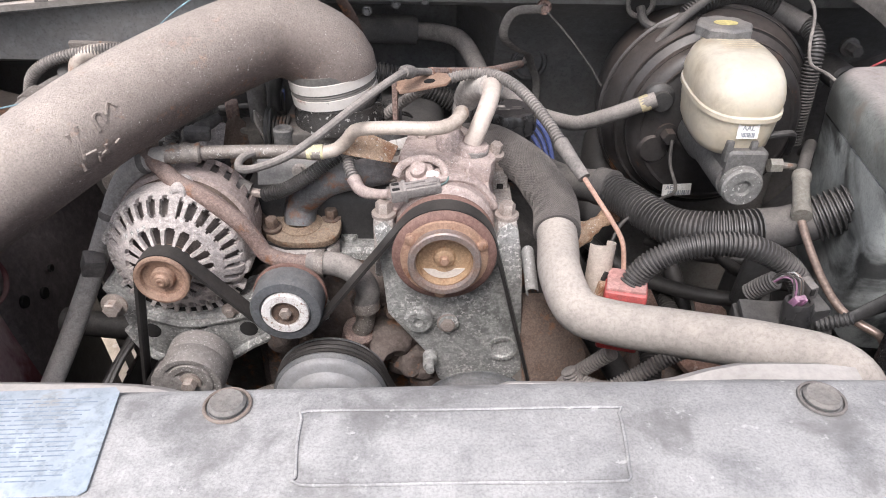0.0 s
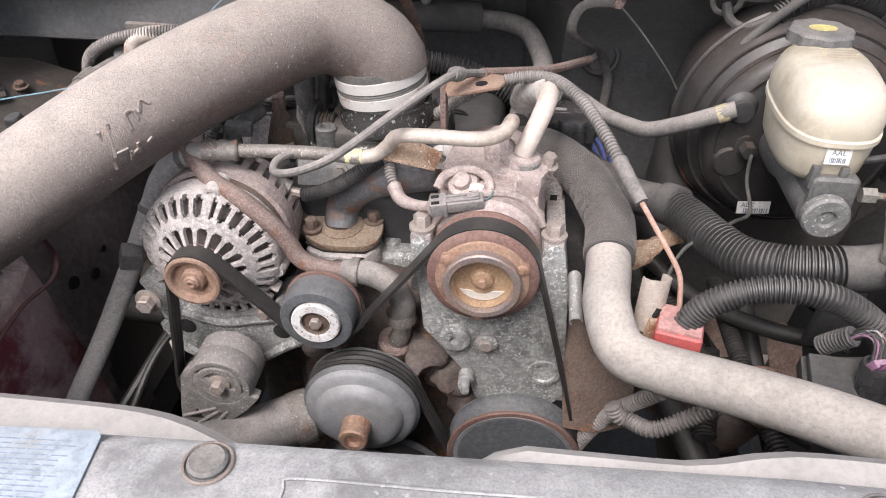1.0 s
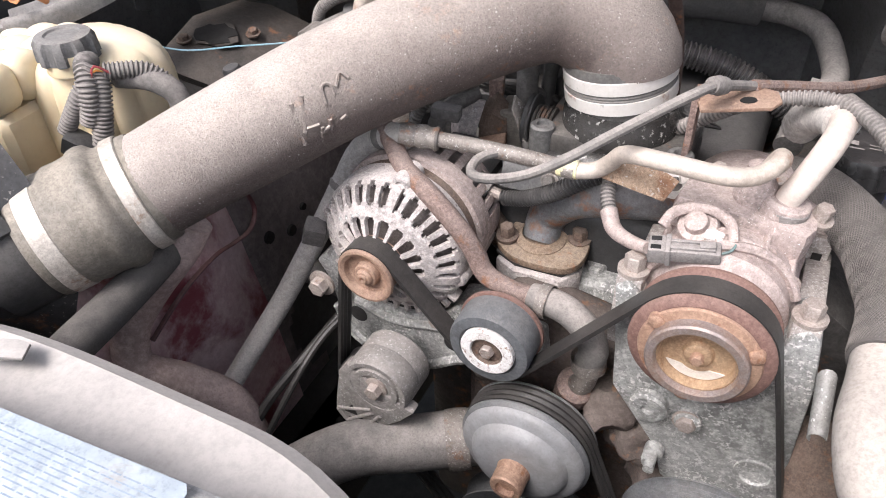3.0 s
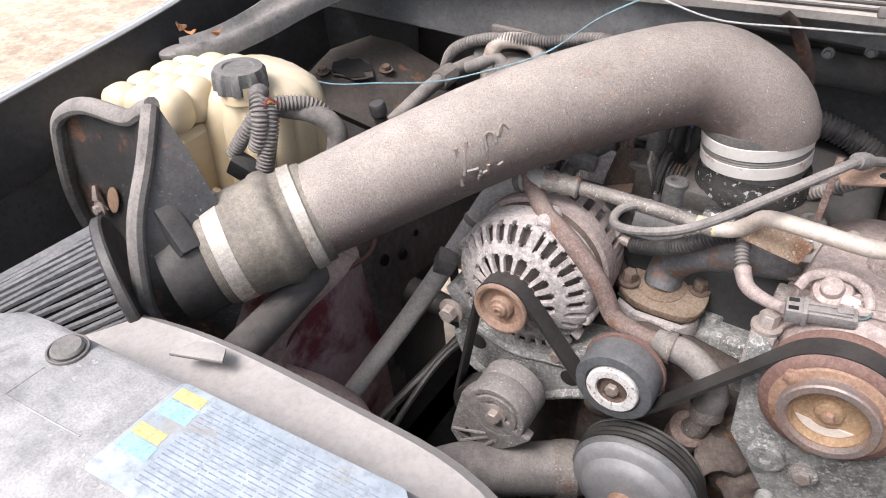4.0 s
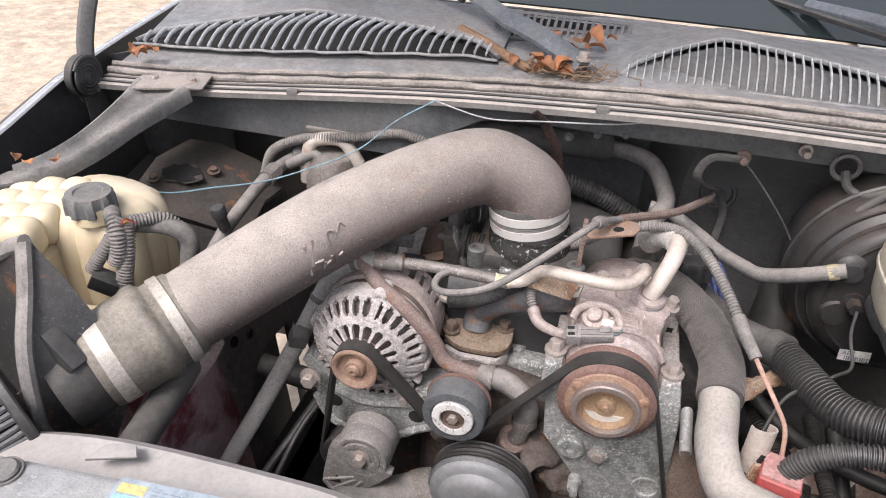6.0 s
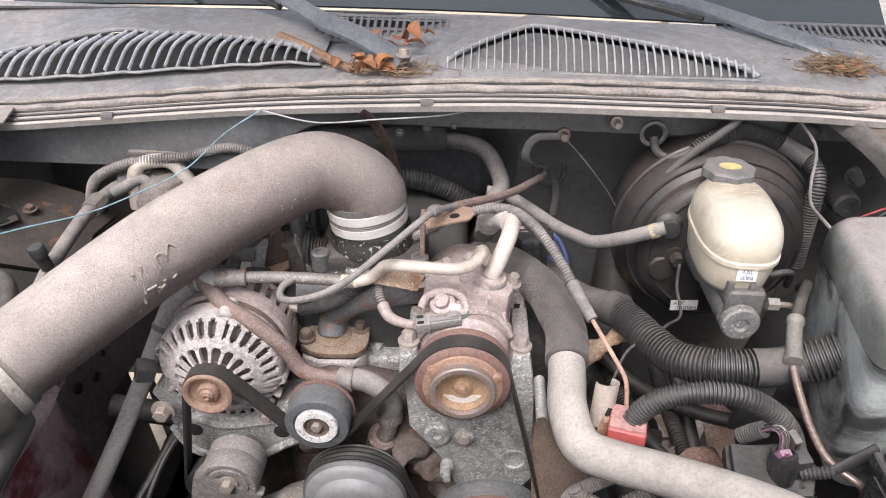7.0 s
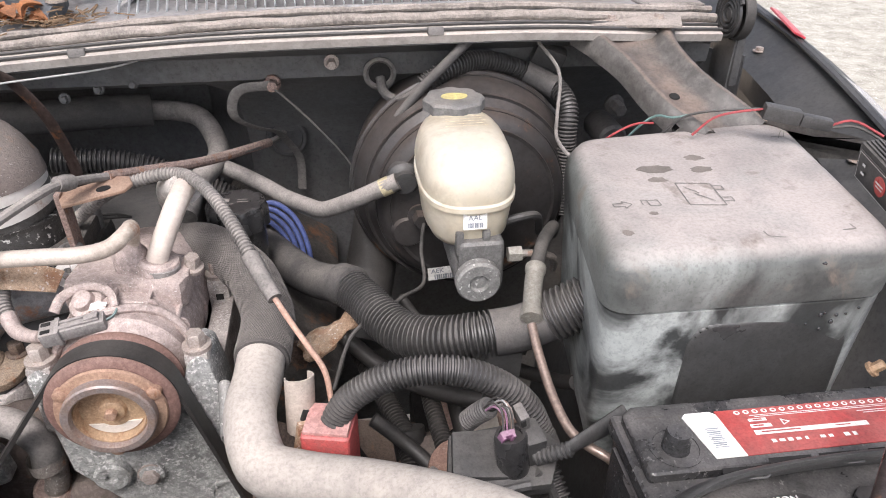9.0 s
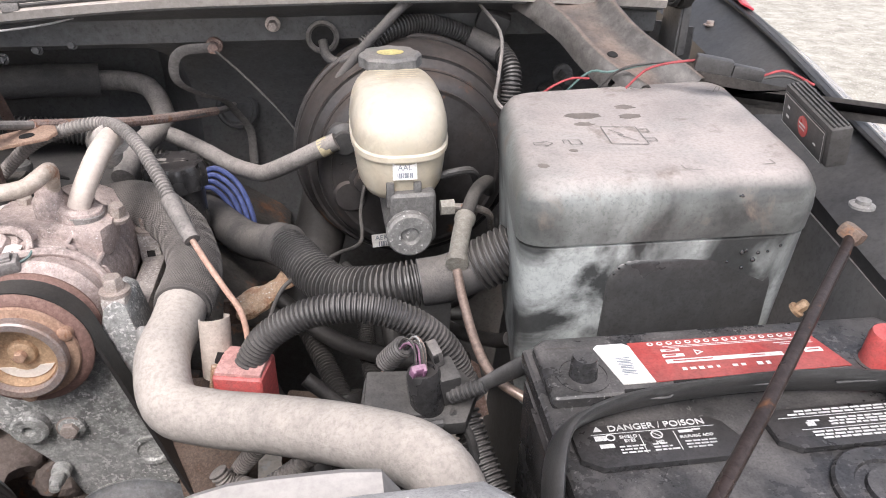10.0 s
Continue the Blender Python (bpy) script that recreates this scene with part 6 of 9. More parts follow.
for k in range(7):
    part("face_rib", rbox((0.015, 0.001, 0.0016), SB @ pose(0, -0.0102, -0.006 + 0.004 * k), 0.0003), "plastic_grey", sb)
part("rust_hole", slab([(0.009 * math.cos(radians(a)), 0.022 * math.sin(radians(a))) for a in range(0, 360, 20)], 0.001, front(-0.727, 0.5245, 1.165, -28), 0.0003), "clutch_ring", shield, "rust-edged oval hole")
part("spring_clip", loft([[(-0.757, 0.5215, 1.175), (-0.750, 0.5215, 1.178)], [(-0.754, 0.515, 1.160), (-0.746, 0.516, 1.162)], [(-0.748, 0.5215, 1.146), (-0.740, 0.5215, 1.148)]], thick=0.0015), "bolt", shield, "dull steel spring clip")
part("bolt", hexbolt(front(-0.748, 0.518, 1.150), 0.006, 0.008), "bolt", shield)

# ---- coolant tank ----
tank = thing("coolant_tank", (-0.70, 0.68, 1.06), "yellowed cream plastic coolant tank with quilted top, grey cap", "coolant tank")
prof = [(-0.738, 0.655), (-0.70, 0.646), (-0.655, 0.648), (-0.622, 0.660), (-0.603, 0.69), (-0.598, 0.73), (-0.61, 0.765), (-0.66, 0.785), (-0.72, 0.785), (-0.75, 0.76), (-0.752, 0.70)]
bm = bmesh.new()
rings = []
cx, cy = -0.675, 0.715
n = 72
line = smooth_line([(x, y, 0) for x, y in prof + prof[:1]], 0.0035)[:-1]
for z, k in ((1.06, 0.94), (1.10, 0.98), (1.12, 1.0), (1.18, 1.0), (1.215, 0.985), (1.232, 0.95), (1.246, 0.88), (1.256, 0.72), (1.262, 0.35)):
    ring = []
    for j, p in enumerate(line):
        flute = 1 + (0.10 if 1.08 < z < 1.24 else 0.035) * (abs(math.sin(j * math.pi / len(line) * 15)) ** 0.45 - 0.8)
        ring.append(bm.verts.new((cx + (p.x - cx) * k * flute, cy + (p.y - cy) * k * flute, z)))
    rings.append(ring)
for a, b in zip(rings, rings[1:]):
    for j in range(len(a)):
        bm.faces.new((a[j], a[(j + 1) % len(a)], b[(j + 1) % len(a)], b[j]))
bm.faces.new(rings[0][::-1]), bm.faces.new(rings[-1])
body = part("body", bm, "cream", tank, "fluted cream plastic body", sharp=60)
for i in range(3):
    for j in range(4):
        bm = bmesh.new()
        bmesh.ops.create_uvsphere(bm, u_segments=20, v_segments=12, radius=1)
        for v in bm.verts:
            v.co /= (abs(v.co.x) ** 3.1 + abs(v.co.y) ** 3.1 + abs(v.co.z) ** 3.1) ** (1 / 3.1)
        bmesh.ops.transform(bm, matrix=pose(-0.788 + 0.038 * i - 0.002 * j, 0.610 + 0.036 * j + 0.003 * i, 1.230 + 0.005 * i, 0, 0, 6) @ Matrix.Diagonal((0.0228, 0.0218, 0.026, 1)), verts=bm.verts)
        part("quilted_cell", bm, "cream", tank)
part("side_body", rbox((0.11, 0.15, 0.12), pose(-0.752, 0.668, 1.155, 0, 0, 4), 0.02, seg=3), "cream", tank)
part("neck", lathe([(0.026, 0), (0.025, 0.02), (0, 0.02)], pose(-0.652, 0.672, 1.25), 30), "cream", tank)
prof = []
bm = bmesh.new()
rings = []
for z, k in ((0.005, 1), (0.009, 1.0), (0.024, 0.97), (0.029, 0.9), (0.030, 0.6), (0.028, 0.55), (0.028, 0.0)):
    if k == 0:
        continue
    rings.append([bm.verts.new((-0.655 + 0.0300 * k * (1 + (0.05 if k > 0.95 else 0) * (1 if (j // 4) % 2 else -1)) * math.cos(2 * math.pi * j / 72), 0.674 + 0.0300 * k * (1 + (0.05 if k > 0.95 else 0) * (1 if (j // 4) % 2 else -1)) * math.sin(2 * math.pi * j / 72), 1.256 + z)) for j in range(72)])
for a, b in zip(rings, rings[1:]):
    for j in range(72):
        bm.faces.new((a[j], a[(j + 1) % 72], b[(j + 1) % 72], b[j]))
bm.faces.new(rings[-1]), bm.faces.new(rings[0][::-1])
part("cap", bm, "cap", tank, "grey lobed screw cap")
part("seam", sweep([(-0.76, 0.648, 1.128), (-0.70, 0.636, 1.128), (-0.65, 0.638, 1.128), (-0.612, 0.655, 1.128), (-0.592, 0.69, 1.128), (-0.588, 0.73, 1.128)], 0.005, 0.01, 8), "cream", tank)

harness = thing("tank_harness", (-0.60, 0.64, 1.19), "dusty ribbed conduit loops with connector, hanging by the coolant tank", "wiring harness")
part("conduit", conduit([(-0.625, 0.672, 1.262), (-0.610, 0.655, 1.268), (-0.598, 0.642, 1.255), (-0.597, 0.636, 1.232), (-0.603, 0.634, 1.215)], 0.0105), "hose", harness)
part("conduit", conduit([(-0.598, 0.655, 1.27), (-0.606, 0.636, 1.245), (-0.622, 0.628, 1.22), (-0.632, 0.625, 1.205)], 0.009), "hose", harness)
part("conduit", conduit([(-0.596, 0.66, 1.265), (-0.592, 0.645, 1.23), (-0.597, 0.63, 1.18), (-0.605, 0.62, 1.15)], 0.0105), "hose", harness)
part("conduit", conduit([(-0.592, 0.66, 1.262), (-0.565, 0.69, 1.255), (-0.545, 0.70, 1.23), (-0.54, 0.70, 1.19)], 0.009), "hose", harness)
part("connector", rbox((0.034, 0.022, 0.024), pose(-0.617, 0.625, 1.190, 10, 30, 20), 0.003), "plastic", harness, "black four-way connector")
for k in range(3):
    part("wire", sweep([(-0.600 + 0.003 * k, 0.645, 1.258), (-0.590, 0.65, 1.268 + 0.002 * k), (-0.588 + 0.003 * k, 0.66, 1.262)], 0.0013, 0.004, 6), ("orange", "yellow", "wire_red")[k], harness)
solo("overflow_hose", sweep([(-0.600, 0.680, 1.247), (-0.561, 0.689, 1.246), (-0.539, 0.697, 1.226), (-0.543, 0.691, 1.180), (-0.55, 0.685, 1.10)], 0.012, 0.008, 14), "hose", "dusty grey rubber hose leaving the coolant tank", "hose")

# ---- left rear corner: accumulator, heater valve, studs, bracket ----
acc = thing("ac_accumulator", (-0.50, 1.03, 1.05), "dull metal accumulator with bent aluminium pipe, by the bulkhead", "accumulator")
part("canister", lathe([(0.045, 0), (0.047, 0.01), (0.047, 0.15), (0.035, 0.18), (0.02, 0.185), (0, 0.185)], pose(-0.475, 1.02, 1.03), 36), "ac_steel", acc)
part("bent_pipe", sweep([(-0.515, 1.0, 1.165), (-0.512, 1.0, 1.205), (-0.505, 1.005, 1.232), (-0.485, 1.012, 1.240), (-0.455, 1.02, 1.235), (-0.43, 1.02, 1.20)], 0.011, 0.006, 14), "ac_white", acc, "pale bent aluminium pipe")
part("flat_block", rbox((0.10, 0.04, 0.012), pose(-0.475, 1.045, 1.248, 10, 0, 4), 0.004), "ac_steel", acc)
solo("wiring_conduit", conduit([(-0.612, 1.031, 1.120), (-0.592, 1.011, 1.177), (-0.565, 0.997, 1.217), (-0.514, 1.004, 1.239), (-0.433, 1.018, 1.247), (-0.369, 1.022, 1.262), (-0.33, 1.015, 1.262), (-0.29, 1.02, 1.25)], 0.0085, 0.0042), "hose", "grey ribbed conduit along the bulkhead", "conduit")
solo("wiring_conduit", sweep([(-0.60, 1.05, 1.12), (-0.595, 1.02, 1.16), (-0.57, 1.0, 1.18)], 0.009, 0.006), "loom", "black bent hose by the bulkhead", "conduit")
valve = thing("service_line", (-0.57, 0.95, 1.10), "dusty black refrigerant line with capped service ports", "pipe")
part("line", sweep([(-0.565, 0.74, 1.13), (-0.560, 0.80, 1.165), (-0.556, 0.85, 1.182), (-0.553, 0.92, 1.195), (-0.548, 0.985, 1.197), (-0.53, 1.03, 1.20)], 0.010, 0.008), "hose", valve)
part("port_cap", lathe([(0.0085, 0), (0.0085, 0.02), (0.011, 0.022), (0.011, 0.034), (0.009, 0.037), (0, 0.037)], pose(-0.552, 0.80, 1.18, 8, -8), 20), "plastic", valve)
part("port_cap", lathe([(0.008, 0), (0.008, 0.014), (0.010, 0.016), (0.010, 0.026), (0, 0.028)], pose(-0.535, 1.02, 1.195, 40, 20), 20), "plastic", valve)
part("fitting", lathe([(0.014, 0), (0.014, 0.03), (0, 0.03)], at_axis((-0.552, 0.93, 1.195), (0.02, 0.3, 0.03)), 8), "ac_steel", valve)
part("hose", sweep([(-0.540, 0.985, 1.197), (-0.52, 0.99, 1.207), (-0.50, 1.0, 1.215), (-0.485, 1.0, 1.20)], 0.009, 0.006), "hose", valve)
mount = thing("body_mount_bracket", (-0.68, 0.93, 1.1), "dusty pressed steel bracket with a rusty hole, below the bulkhead", "bracket")
part("plate", loft([[(-0.76, 0.86, 1.16), (-0.70, 0.85, 1.155), (-0.63, 0.87, 1.13), (-0.58, 0.90, 1.10)], [(-0.76, 0.95, 1.19), (-0.70, 0.94, 1.185), (-0.63, 0.95, 1.16), (-0.58, 0.97, 1.13)], [(-0.76, 1.05, 1.18), (-0.70, 1.05, 1.18), (-0.63, 1.05, 1.16), (-0.58, 1.05, 1.12)]], thick=0.012), "mount_steel", mount)
rnd = random.Random(77)
# second blot is near-black, painting the shade inside the hole
for k, (rr, mm) in enumerate(((0.034, "mount_steel"), (0.027, "under"))):
    part(("rust_edge", "hole")[k], slab([(rr * (1 + 0.25 * rnd.uniform(-1, 1)) * math.cos(radians(a)), 0.8 * rr * (1 + 0.25 * rnd.uniform(-1, 1)) * math.sin(radians(a))) for a in range(0, 360, 24)], 0.001, pose(-0.70, 0.925, 1.1815 + 0.0012 * k, 12, 6), 0), mm, mount)
for x_, y_ in ((-0.735, 0.90), (-0.66, 0.955)):
    part("spot_bolt", hexbolt(pose(x_, y_, 1.178, 10, 5), 0.007, 0.008), "rust", mount)
for x, z in ((-0.787, 1.134), (-0.725, 1.149), (-0.678, 1.139)):
    solo("stud_nut", hexbolt(front(x, 1.070, z), 0.0085, 0.014), "bolt", "dusty flanged nut on a bulkhead stud", "nut", "bulkhead nuts")

# ---- lines across the engine ----
rail = thing("fuel_rail_line", (-0.2, 0.76, 1.19), "corroded steel line with crimped fittings across the engine", "pipe")
part("crimp", sweep([(-0.303, 0.737, 1.220), (-0.285, 0.742, 1.218), (-0.266, 0.746, 1.217)], lambda i, s, f: 0.012 if int(f * 6) % 2 else 0.0105, 0.004, 14), "ac_steel", rail, "crimped steel sleeve")
part("line", sweep([(-0.268, 0.746, 1.217), (-0.218, 0.746, 1.219), (-0.169, 0.741, 1.222), (-0.130, 0.737, 1.222)], 0.0075, 0.008, 14), "ac_steel", rail)
part("yellow_tag", sweep([(-0.146, 0.739, 1.222), (-0.128, 0.739, 1.223)], 0.0084, 0.004, 14), "yellow_flake", rail, "peeling pale yellow paint mark")
pipe = thing("discharge_pipe", (-0.05, 0.73, 1.2), "chalky pale aluminium discharge pipe bending into the compressor", "pipe")
part("pipe", sweep([(-0.132, 0.738, 1.222), (-0.114, 0.742, 1.225), (-0.101, 0.739, 1.238), (-0.088, 0.730, 1.254), (-0.051, 0.716, 1.263), (-0.012, 0.713, 1.264), (0.010, 0.724, 1.263), (0.023, 0.739, 1.269), (0.023, 0.753, 1.266), (0.018, 0.762, 1.250), (0.013, 0.765, 1.232)], 0.0074, 0.005, 16), "ac_white", pipe)
hose_s = thing("suction_pipe", (0.05, 0.77, 1.2), "fat chalky white suction pipe rising from the compressor", "pipe")
part("pipe", sweep([(0.033, 0.763, 1.212), (0.036, 0.761, 1.224), (0.043, 0.764, 1.240), (0.055, 0.784, 1.264), (0.061, 0.812, 1.272), (0.060, 0.830, 1.268)], lambda i, s, f: 0.0100 + 0.0008 * f, 0.005, 20), "suction", hose_s)
part("elbow", sweep([(0.061, 0.824, 1.268), (0.052, 0.842, 1.264), (0.040, 0.860, 1.252), (0.034, 0.880, 1.23)], 0.0165, 0.006, 18), "hose_light", hose_s, "dusty elbow")
part("collar", lathe([(0.019, -0.004), (0.019, 0.010), (0.0155, 0.014)], at_axis((0.033, 0.762, 1.213), (0.25, 0.05, 1)), 28), "alu_pink", hose_s)
rusty = thing("heater_pipe", (-0.25, 0.70, 1.12), "rough rust-brown steel heater pipe over the alternator", "pipe")
part("pipe", sweep([(-0.332, 0.754, 1.214), (-0.312, 0.738, 1.204), (-0.288, 0.718, 1.194), (-0.254, 0.702, 1.184), (-0.223, 0.697, 1.159), (-0.207, 0.698, 1.135), (-0.195, 0.696, 1.115), (-0.168, 0.694, 1.106), (-0.136, 0.698, 1.102)], 0.0098, 0.005, 16), "rust_tube", rusty)
part("rubber_elbow", sweep([(-0.148, 0.698, 1.101), (-0.119, 0.694, 1.104), (-0.095, 0.687, 1.097), (-0.081, 0.682, 1.077), (-0.085, 0.685, 1.050)], 0.0138, 0.005, 18), "hose", rusty, "grey rubber elbow hose")
part("spring_clamp", lathe([(0.0165, -0.005), (0.0165, 0.005)], at_axis((-0.134, 0.696, 1.103), (1, -0.1, 0.05)), 24, cap=False), "ac_steel", rusty)
part("spring_clamp", lathe([(0.0165, -0.007), (0.0165, 0.007)], at_axis((-0.084, 0.684, 1.056), (-0.1, 0, 1)), 24, cap=False), "ac_steel", rusty)
part("inlet", sweep([(-0.085, 0.698, 1.04), (-0.088, 0.695, 1.015), (-0.095, 0.70, 1.0)], 0.0115, 0.005, 16), "ac_steel", rusty)
part("inlet_boss", lathe([(0.020, -0.02), (0.020, 0.004), (0.016, 0.008), (0, 0.008)], at_axis((-0.096, 0.70, 0.998), (0.2, -0.3, 1)), 20), "rust_tube", rusty)
hh2 = thing("heater_hose", (-0.40, 0.66, 1.0), "long dusty grey rubber hose past the alternator", "hose")
part("hose", sweep([(-0.30, 0.745, 1.212), (-0.330, 0.750, 1.204), (-0.362, 0.753, 1.178), (-0.384, 0.743, 1.135), (-0.410, 0.713, 1.071), (-0.443, 0.675, 0.996), (-0.475, 0.620, 0.925), (-0.50, 0.56, 0.86), (-0.51, 0.52, 0.80)], 0.0125, 0.008, 16), "hose_light", hh2)
for p, d in (((-0.332, 0.750, 1.203), (1, -0.1, 0.3)), ((-0.384, 0.743, 1.135), (0.4, 0.35, 0.9))):
    part("hose_band", lathe([(0.0132, -0.004), (0.0142, 0), (0.0132, 0.004)], at_axis(p, d), 20, cap=False), "hose", hh2)
solo("hose_clip", rbox((0.024, 0.024, 0.024), pose(-0.401, 0.706, 1.092, 10, 20, 30), 0.004), "plastic_grey", "black plastic clip on the grey hose", "clip")

wneck = thing("water_neck", (-0.17, 0.79, 1.06), "rusty water outlet elbow bolted to a corroded housing", "pipe")
part("housing", slab([(-0.045, -0.02), (-0.02, -0.032), (0.03, -0.03), (0.045, -0.01), (0.04, 0.025), (0.01, 0.034), (-0.03, 0.03)], 0.04, pose(-0.168, 0.785, 1.045, 8), 0.006), "alu", wneck, "white-corroded housing")
part("gasket", slab([(-0.045, -0.02), (-0.02, -0.031), (0.03, -0.029), (0.045, -0.01), (0.04, 0.025), (0.01, 0.033), (-0.03, 0.03)], 0.004, pose(-0.168, 0.785, 1.086, 8), 0.001), "rubber", wneck)
def rounded(points):
    return [(p.x, p.y) for p in smooth_line([(x, y, 0) for x, y in points + points[:1]], 0.005)[:-1]]


part("flange", slab(rounded([(-0.045, -0.018), (-0.02, -0.032), (0.030, -0.030), (0.046, -0.008), (0.040, 0.026), (0.01, 0.034), (-0.032, 0.030)]), 0.010, pose(-0.168, 0.785, 1.090, 8), 0.003), "flange_rust", wneck)
part("seat_ring", lathe([(0.026, 0), (0.026, 0.003), (0.022, 0.006), (0.020, 0.010)], pose(-0.172, 0.788, 1.099, 8), 28, cap=False), "flange_rust", wneck)
part("elbow", sweep([(-0.174, 0.794, 1.095), (-0.171, 0.804, 1.120), (-0.150, 0.795, 1.149), (-0.122, 0.787, 1.168), (-0.080, 0.789, 1.177), (-0.045, 0.805, 1.175)], lambda i, s, f: 0.0205 + 0.001 * f, 0.006, 22), "blue_steel", wneck, "blue-grey and rust elbow pipe")
for x, y in ((-0.205, 0.775), (-0.135, 0.80)):
    part("bolt", hexbolt(pose(x, y, 1.100, 8), 0.008, 0.016), "rust", wneck)
part("sensor", lathe([(0.014, 0), (0.014, 0.03), (0.009, 0.034), (0.009, 0.05), (0, 0.05)], at_axis((-0.215, 0.79, 1.085), (-0.5, 0, 0.6)), 8), "rust", wneck)

vent = thing("vent_hose", (-0.17, 0.75, 1.15), "grey ribbed vent hose with a smooth dusty connector", "hose")
part("connector", sweep([(-0.262, 0.782, 1.160), (-0.245, 0.782, 1.155), (-0.228, 0.781, 1.148)], lambda i, s, f: 0.0135 - 0.002 * f, 0.004, 18), "hose", vent, "smooth dusty connector")
part("nipple", sweep([(-0.230, 0.781, 1.149), (-0.208, 0.777, 1.147)], 0.0055, 0.004, 10), "bolt", vent)
part("conduit", conduit([(-0.211, 0.778, 1.146), (-0.180, 0.769, 1.160), (-0.152, 0.760, 1.181), (-0.126, 0.763, 1.200), (-0.104, 0.768, 1.211)], 0.0088, 0.0036), "loom", vent)
sc = thing("sensor_conduit", (-0.1, 0.72, 1.15), "short ribbed conduit with a dusty wrap to the compressor plug", "conduit")
part("conduit", conduit([(-0.110, 0.764, 1.216), (-0.104, 0.757, 1.210), (-0.101, 0.743, 1.201), (-0.094, 0.730, 1.192)], 0.0068, 0.0036), "hose", sc)
part("wrap", sweep([(-0.096, 0.733, 1.194), (-0.087, 0.720, 1.186), (-0.070, 0.704, 1.190), (-0.052, 0.688, 1.200)], lambda i, s, f: 0.0078 - 0.003 * f, 0.004, 12), "alu_pink", sc, "pale dusty tape wrap")
cable = thing("throttle_cable", (-0.1, 0.75, 1.23), "dusty grey throttle cable looping over the engine", "cable")
part("cable", sweep([(0.142, 1.150, 1.195), (0.123, 1.071, 1.211), (0.065, 0.949, 1.243), (0.000, 0.850, 1.276), (-0.035, 0.790, 1.297), (-0.052, 0.757, 1.300), (-0.088, 0.710, 1.288), (-0.122, 0.682, 1.269), (-0.153, 0.676, 1.249), (-0.190, 0.685, 1.230), (-0.212, 0.70, 1.222), (-0.214, 0.725, 1.222), (-0.195, 0.755, 1.218)], 0.0044, 0.006, 10), "hose", cable)
part("sheath", sweep([(0.123, 1.071, 1.211), (0.065, 0.949, 1.243), (0.015, 0.873, 1.268), (-0.012, 0.83, 1.283)], 0.0058, 0.008, 10), "rust_tube", cable, "brown outer sheath")
part("grommet", lathe([(0.012, -0.008), (0.014, 0), (0.012, 0.008), (0, 0.008)], at_axis((-0.036, 0.789, 1.2975), (0.5, 0.85, -0.3)) @ Matrix.Diagonal((0.58, 0.58, 1.1, 1)), 18), "hose", cable)
stay = thing("cable_bracket", (-0.03, 0.81, 1.2), "rusty steel cable bracket with an eyelet", "bracket")
part("tongue", slab([(-0.03, -0.012), (0.026, -0.014), (0.036, -0.006), (0.036, 0.008), (0.026, 0.015), (-0.03, 0.012)], 0.004, pose(-0.022, 0.812, 1.274, 8, -4, 22), 0.0015), "pulley_tan", stay, "orange rusty tongue")
# eyelet's shaded inside, painted as a black disc
part("eyelet", lathe([(0.007, 0), (0.0065, 0.001), (0, 0.001)], pose(-0.012, 0.812, 1.2785, 8, -4, 22) @ Matrix.Diagonal((1, 0.6, 1, 1)), 18), "under", stay)
part("peeling_foil", slab([(-0.03, -0.012), (0.025, -0.016), (0.032, 0.004), (0.0, 0.014), (-0.028, 0.010)], 0.002, pose(-0.078, 0.752, 1.224, 55, 10, 8), 0.0005), "rust_flake", stay, "amber peeling foil")
part("leg", rbox((0.006, 0.022, 0.09), pose(-0.052, 0.815, 1.235, 4), 0.001), "rust_tube", stay)
flexl = thing("battery_cable", (0.06, 0.80, 1.25), "grey ribbed conduit cable arching over the engine", "cable")
part("conduit", conduit([(-0.068, 0.850, 1.220), (-0.017, 0.833, 1.263), (0.026, 0.834, 1.278), (0.056, 0.829, 1.282), (0.078, 0.806, 1.282), (0.097, 0.778, 1.275), (0.117, 0.743, 1.260), (0.133, 0.711, 1.243)], 0.0068, 0.0040), "hose", flexl)
part("sleeve", sweep([(0.129, 0.719, 1.247), (0.140, 0.698, 1.236), (0.151, 0.678, 1.225)], lambda i, s, f: 0.0085 - 0.0018 * f, 0.005, 14), "hose", flexl)
part("bare_wire", sweep([(0.150, 0.680, 1.226), (0.162, 0.664, 1.212), (0.176, 0.648, 1.195), (0.189, 0.637, 1.174), (0.193, 0.626, 1.142)], 0.0026, 0.005, 10), "bare_copper", flexl, "pinkish bare copper wire")

# ---- radiator hose, red terminal box, looms on the right ----
rhose = thing("radiator_hose", (0.13, 0.62, 1.0), "fat pale dusty radiator hose with a woven black sleeve", "radiator hose")
part("sleeve", sweep([(0.017, 0.895, 1.160), (0.064, 0.860, 1.178), (0.108, 0.816, 1.171), (0.126, 0.774, 1.163), (0.134, 0.736, 1.160), (0.130, 0.682, 1.155)], 0.0252, 0.006, 28), "woven", rhose, "woven black abrasion sleeve")
part("hose", sweep([(0.130, 0.690, 1.156), (0.128, 0.660, 1.153), (0.124, 0.613, 1.150), (0.136, 0.571, 1.138), (0.168, 0.556, 1.134), (0.221, 0.530, 1.144), (0.281, 0.484, 1.167), (0.321, 0.445, 1.180), (0.340, 0.426, 1.155), (0.345, 0.415, 1.10)], 0.0222, 0.006, 28), "hose_pale", rhose)
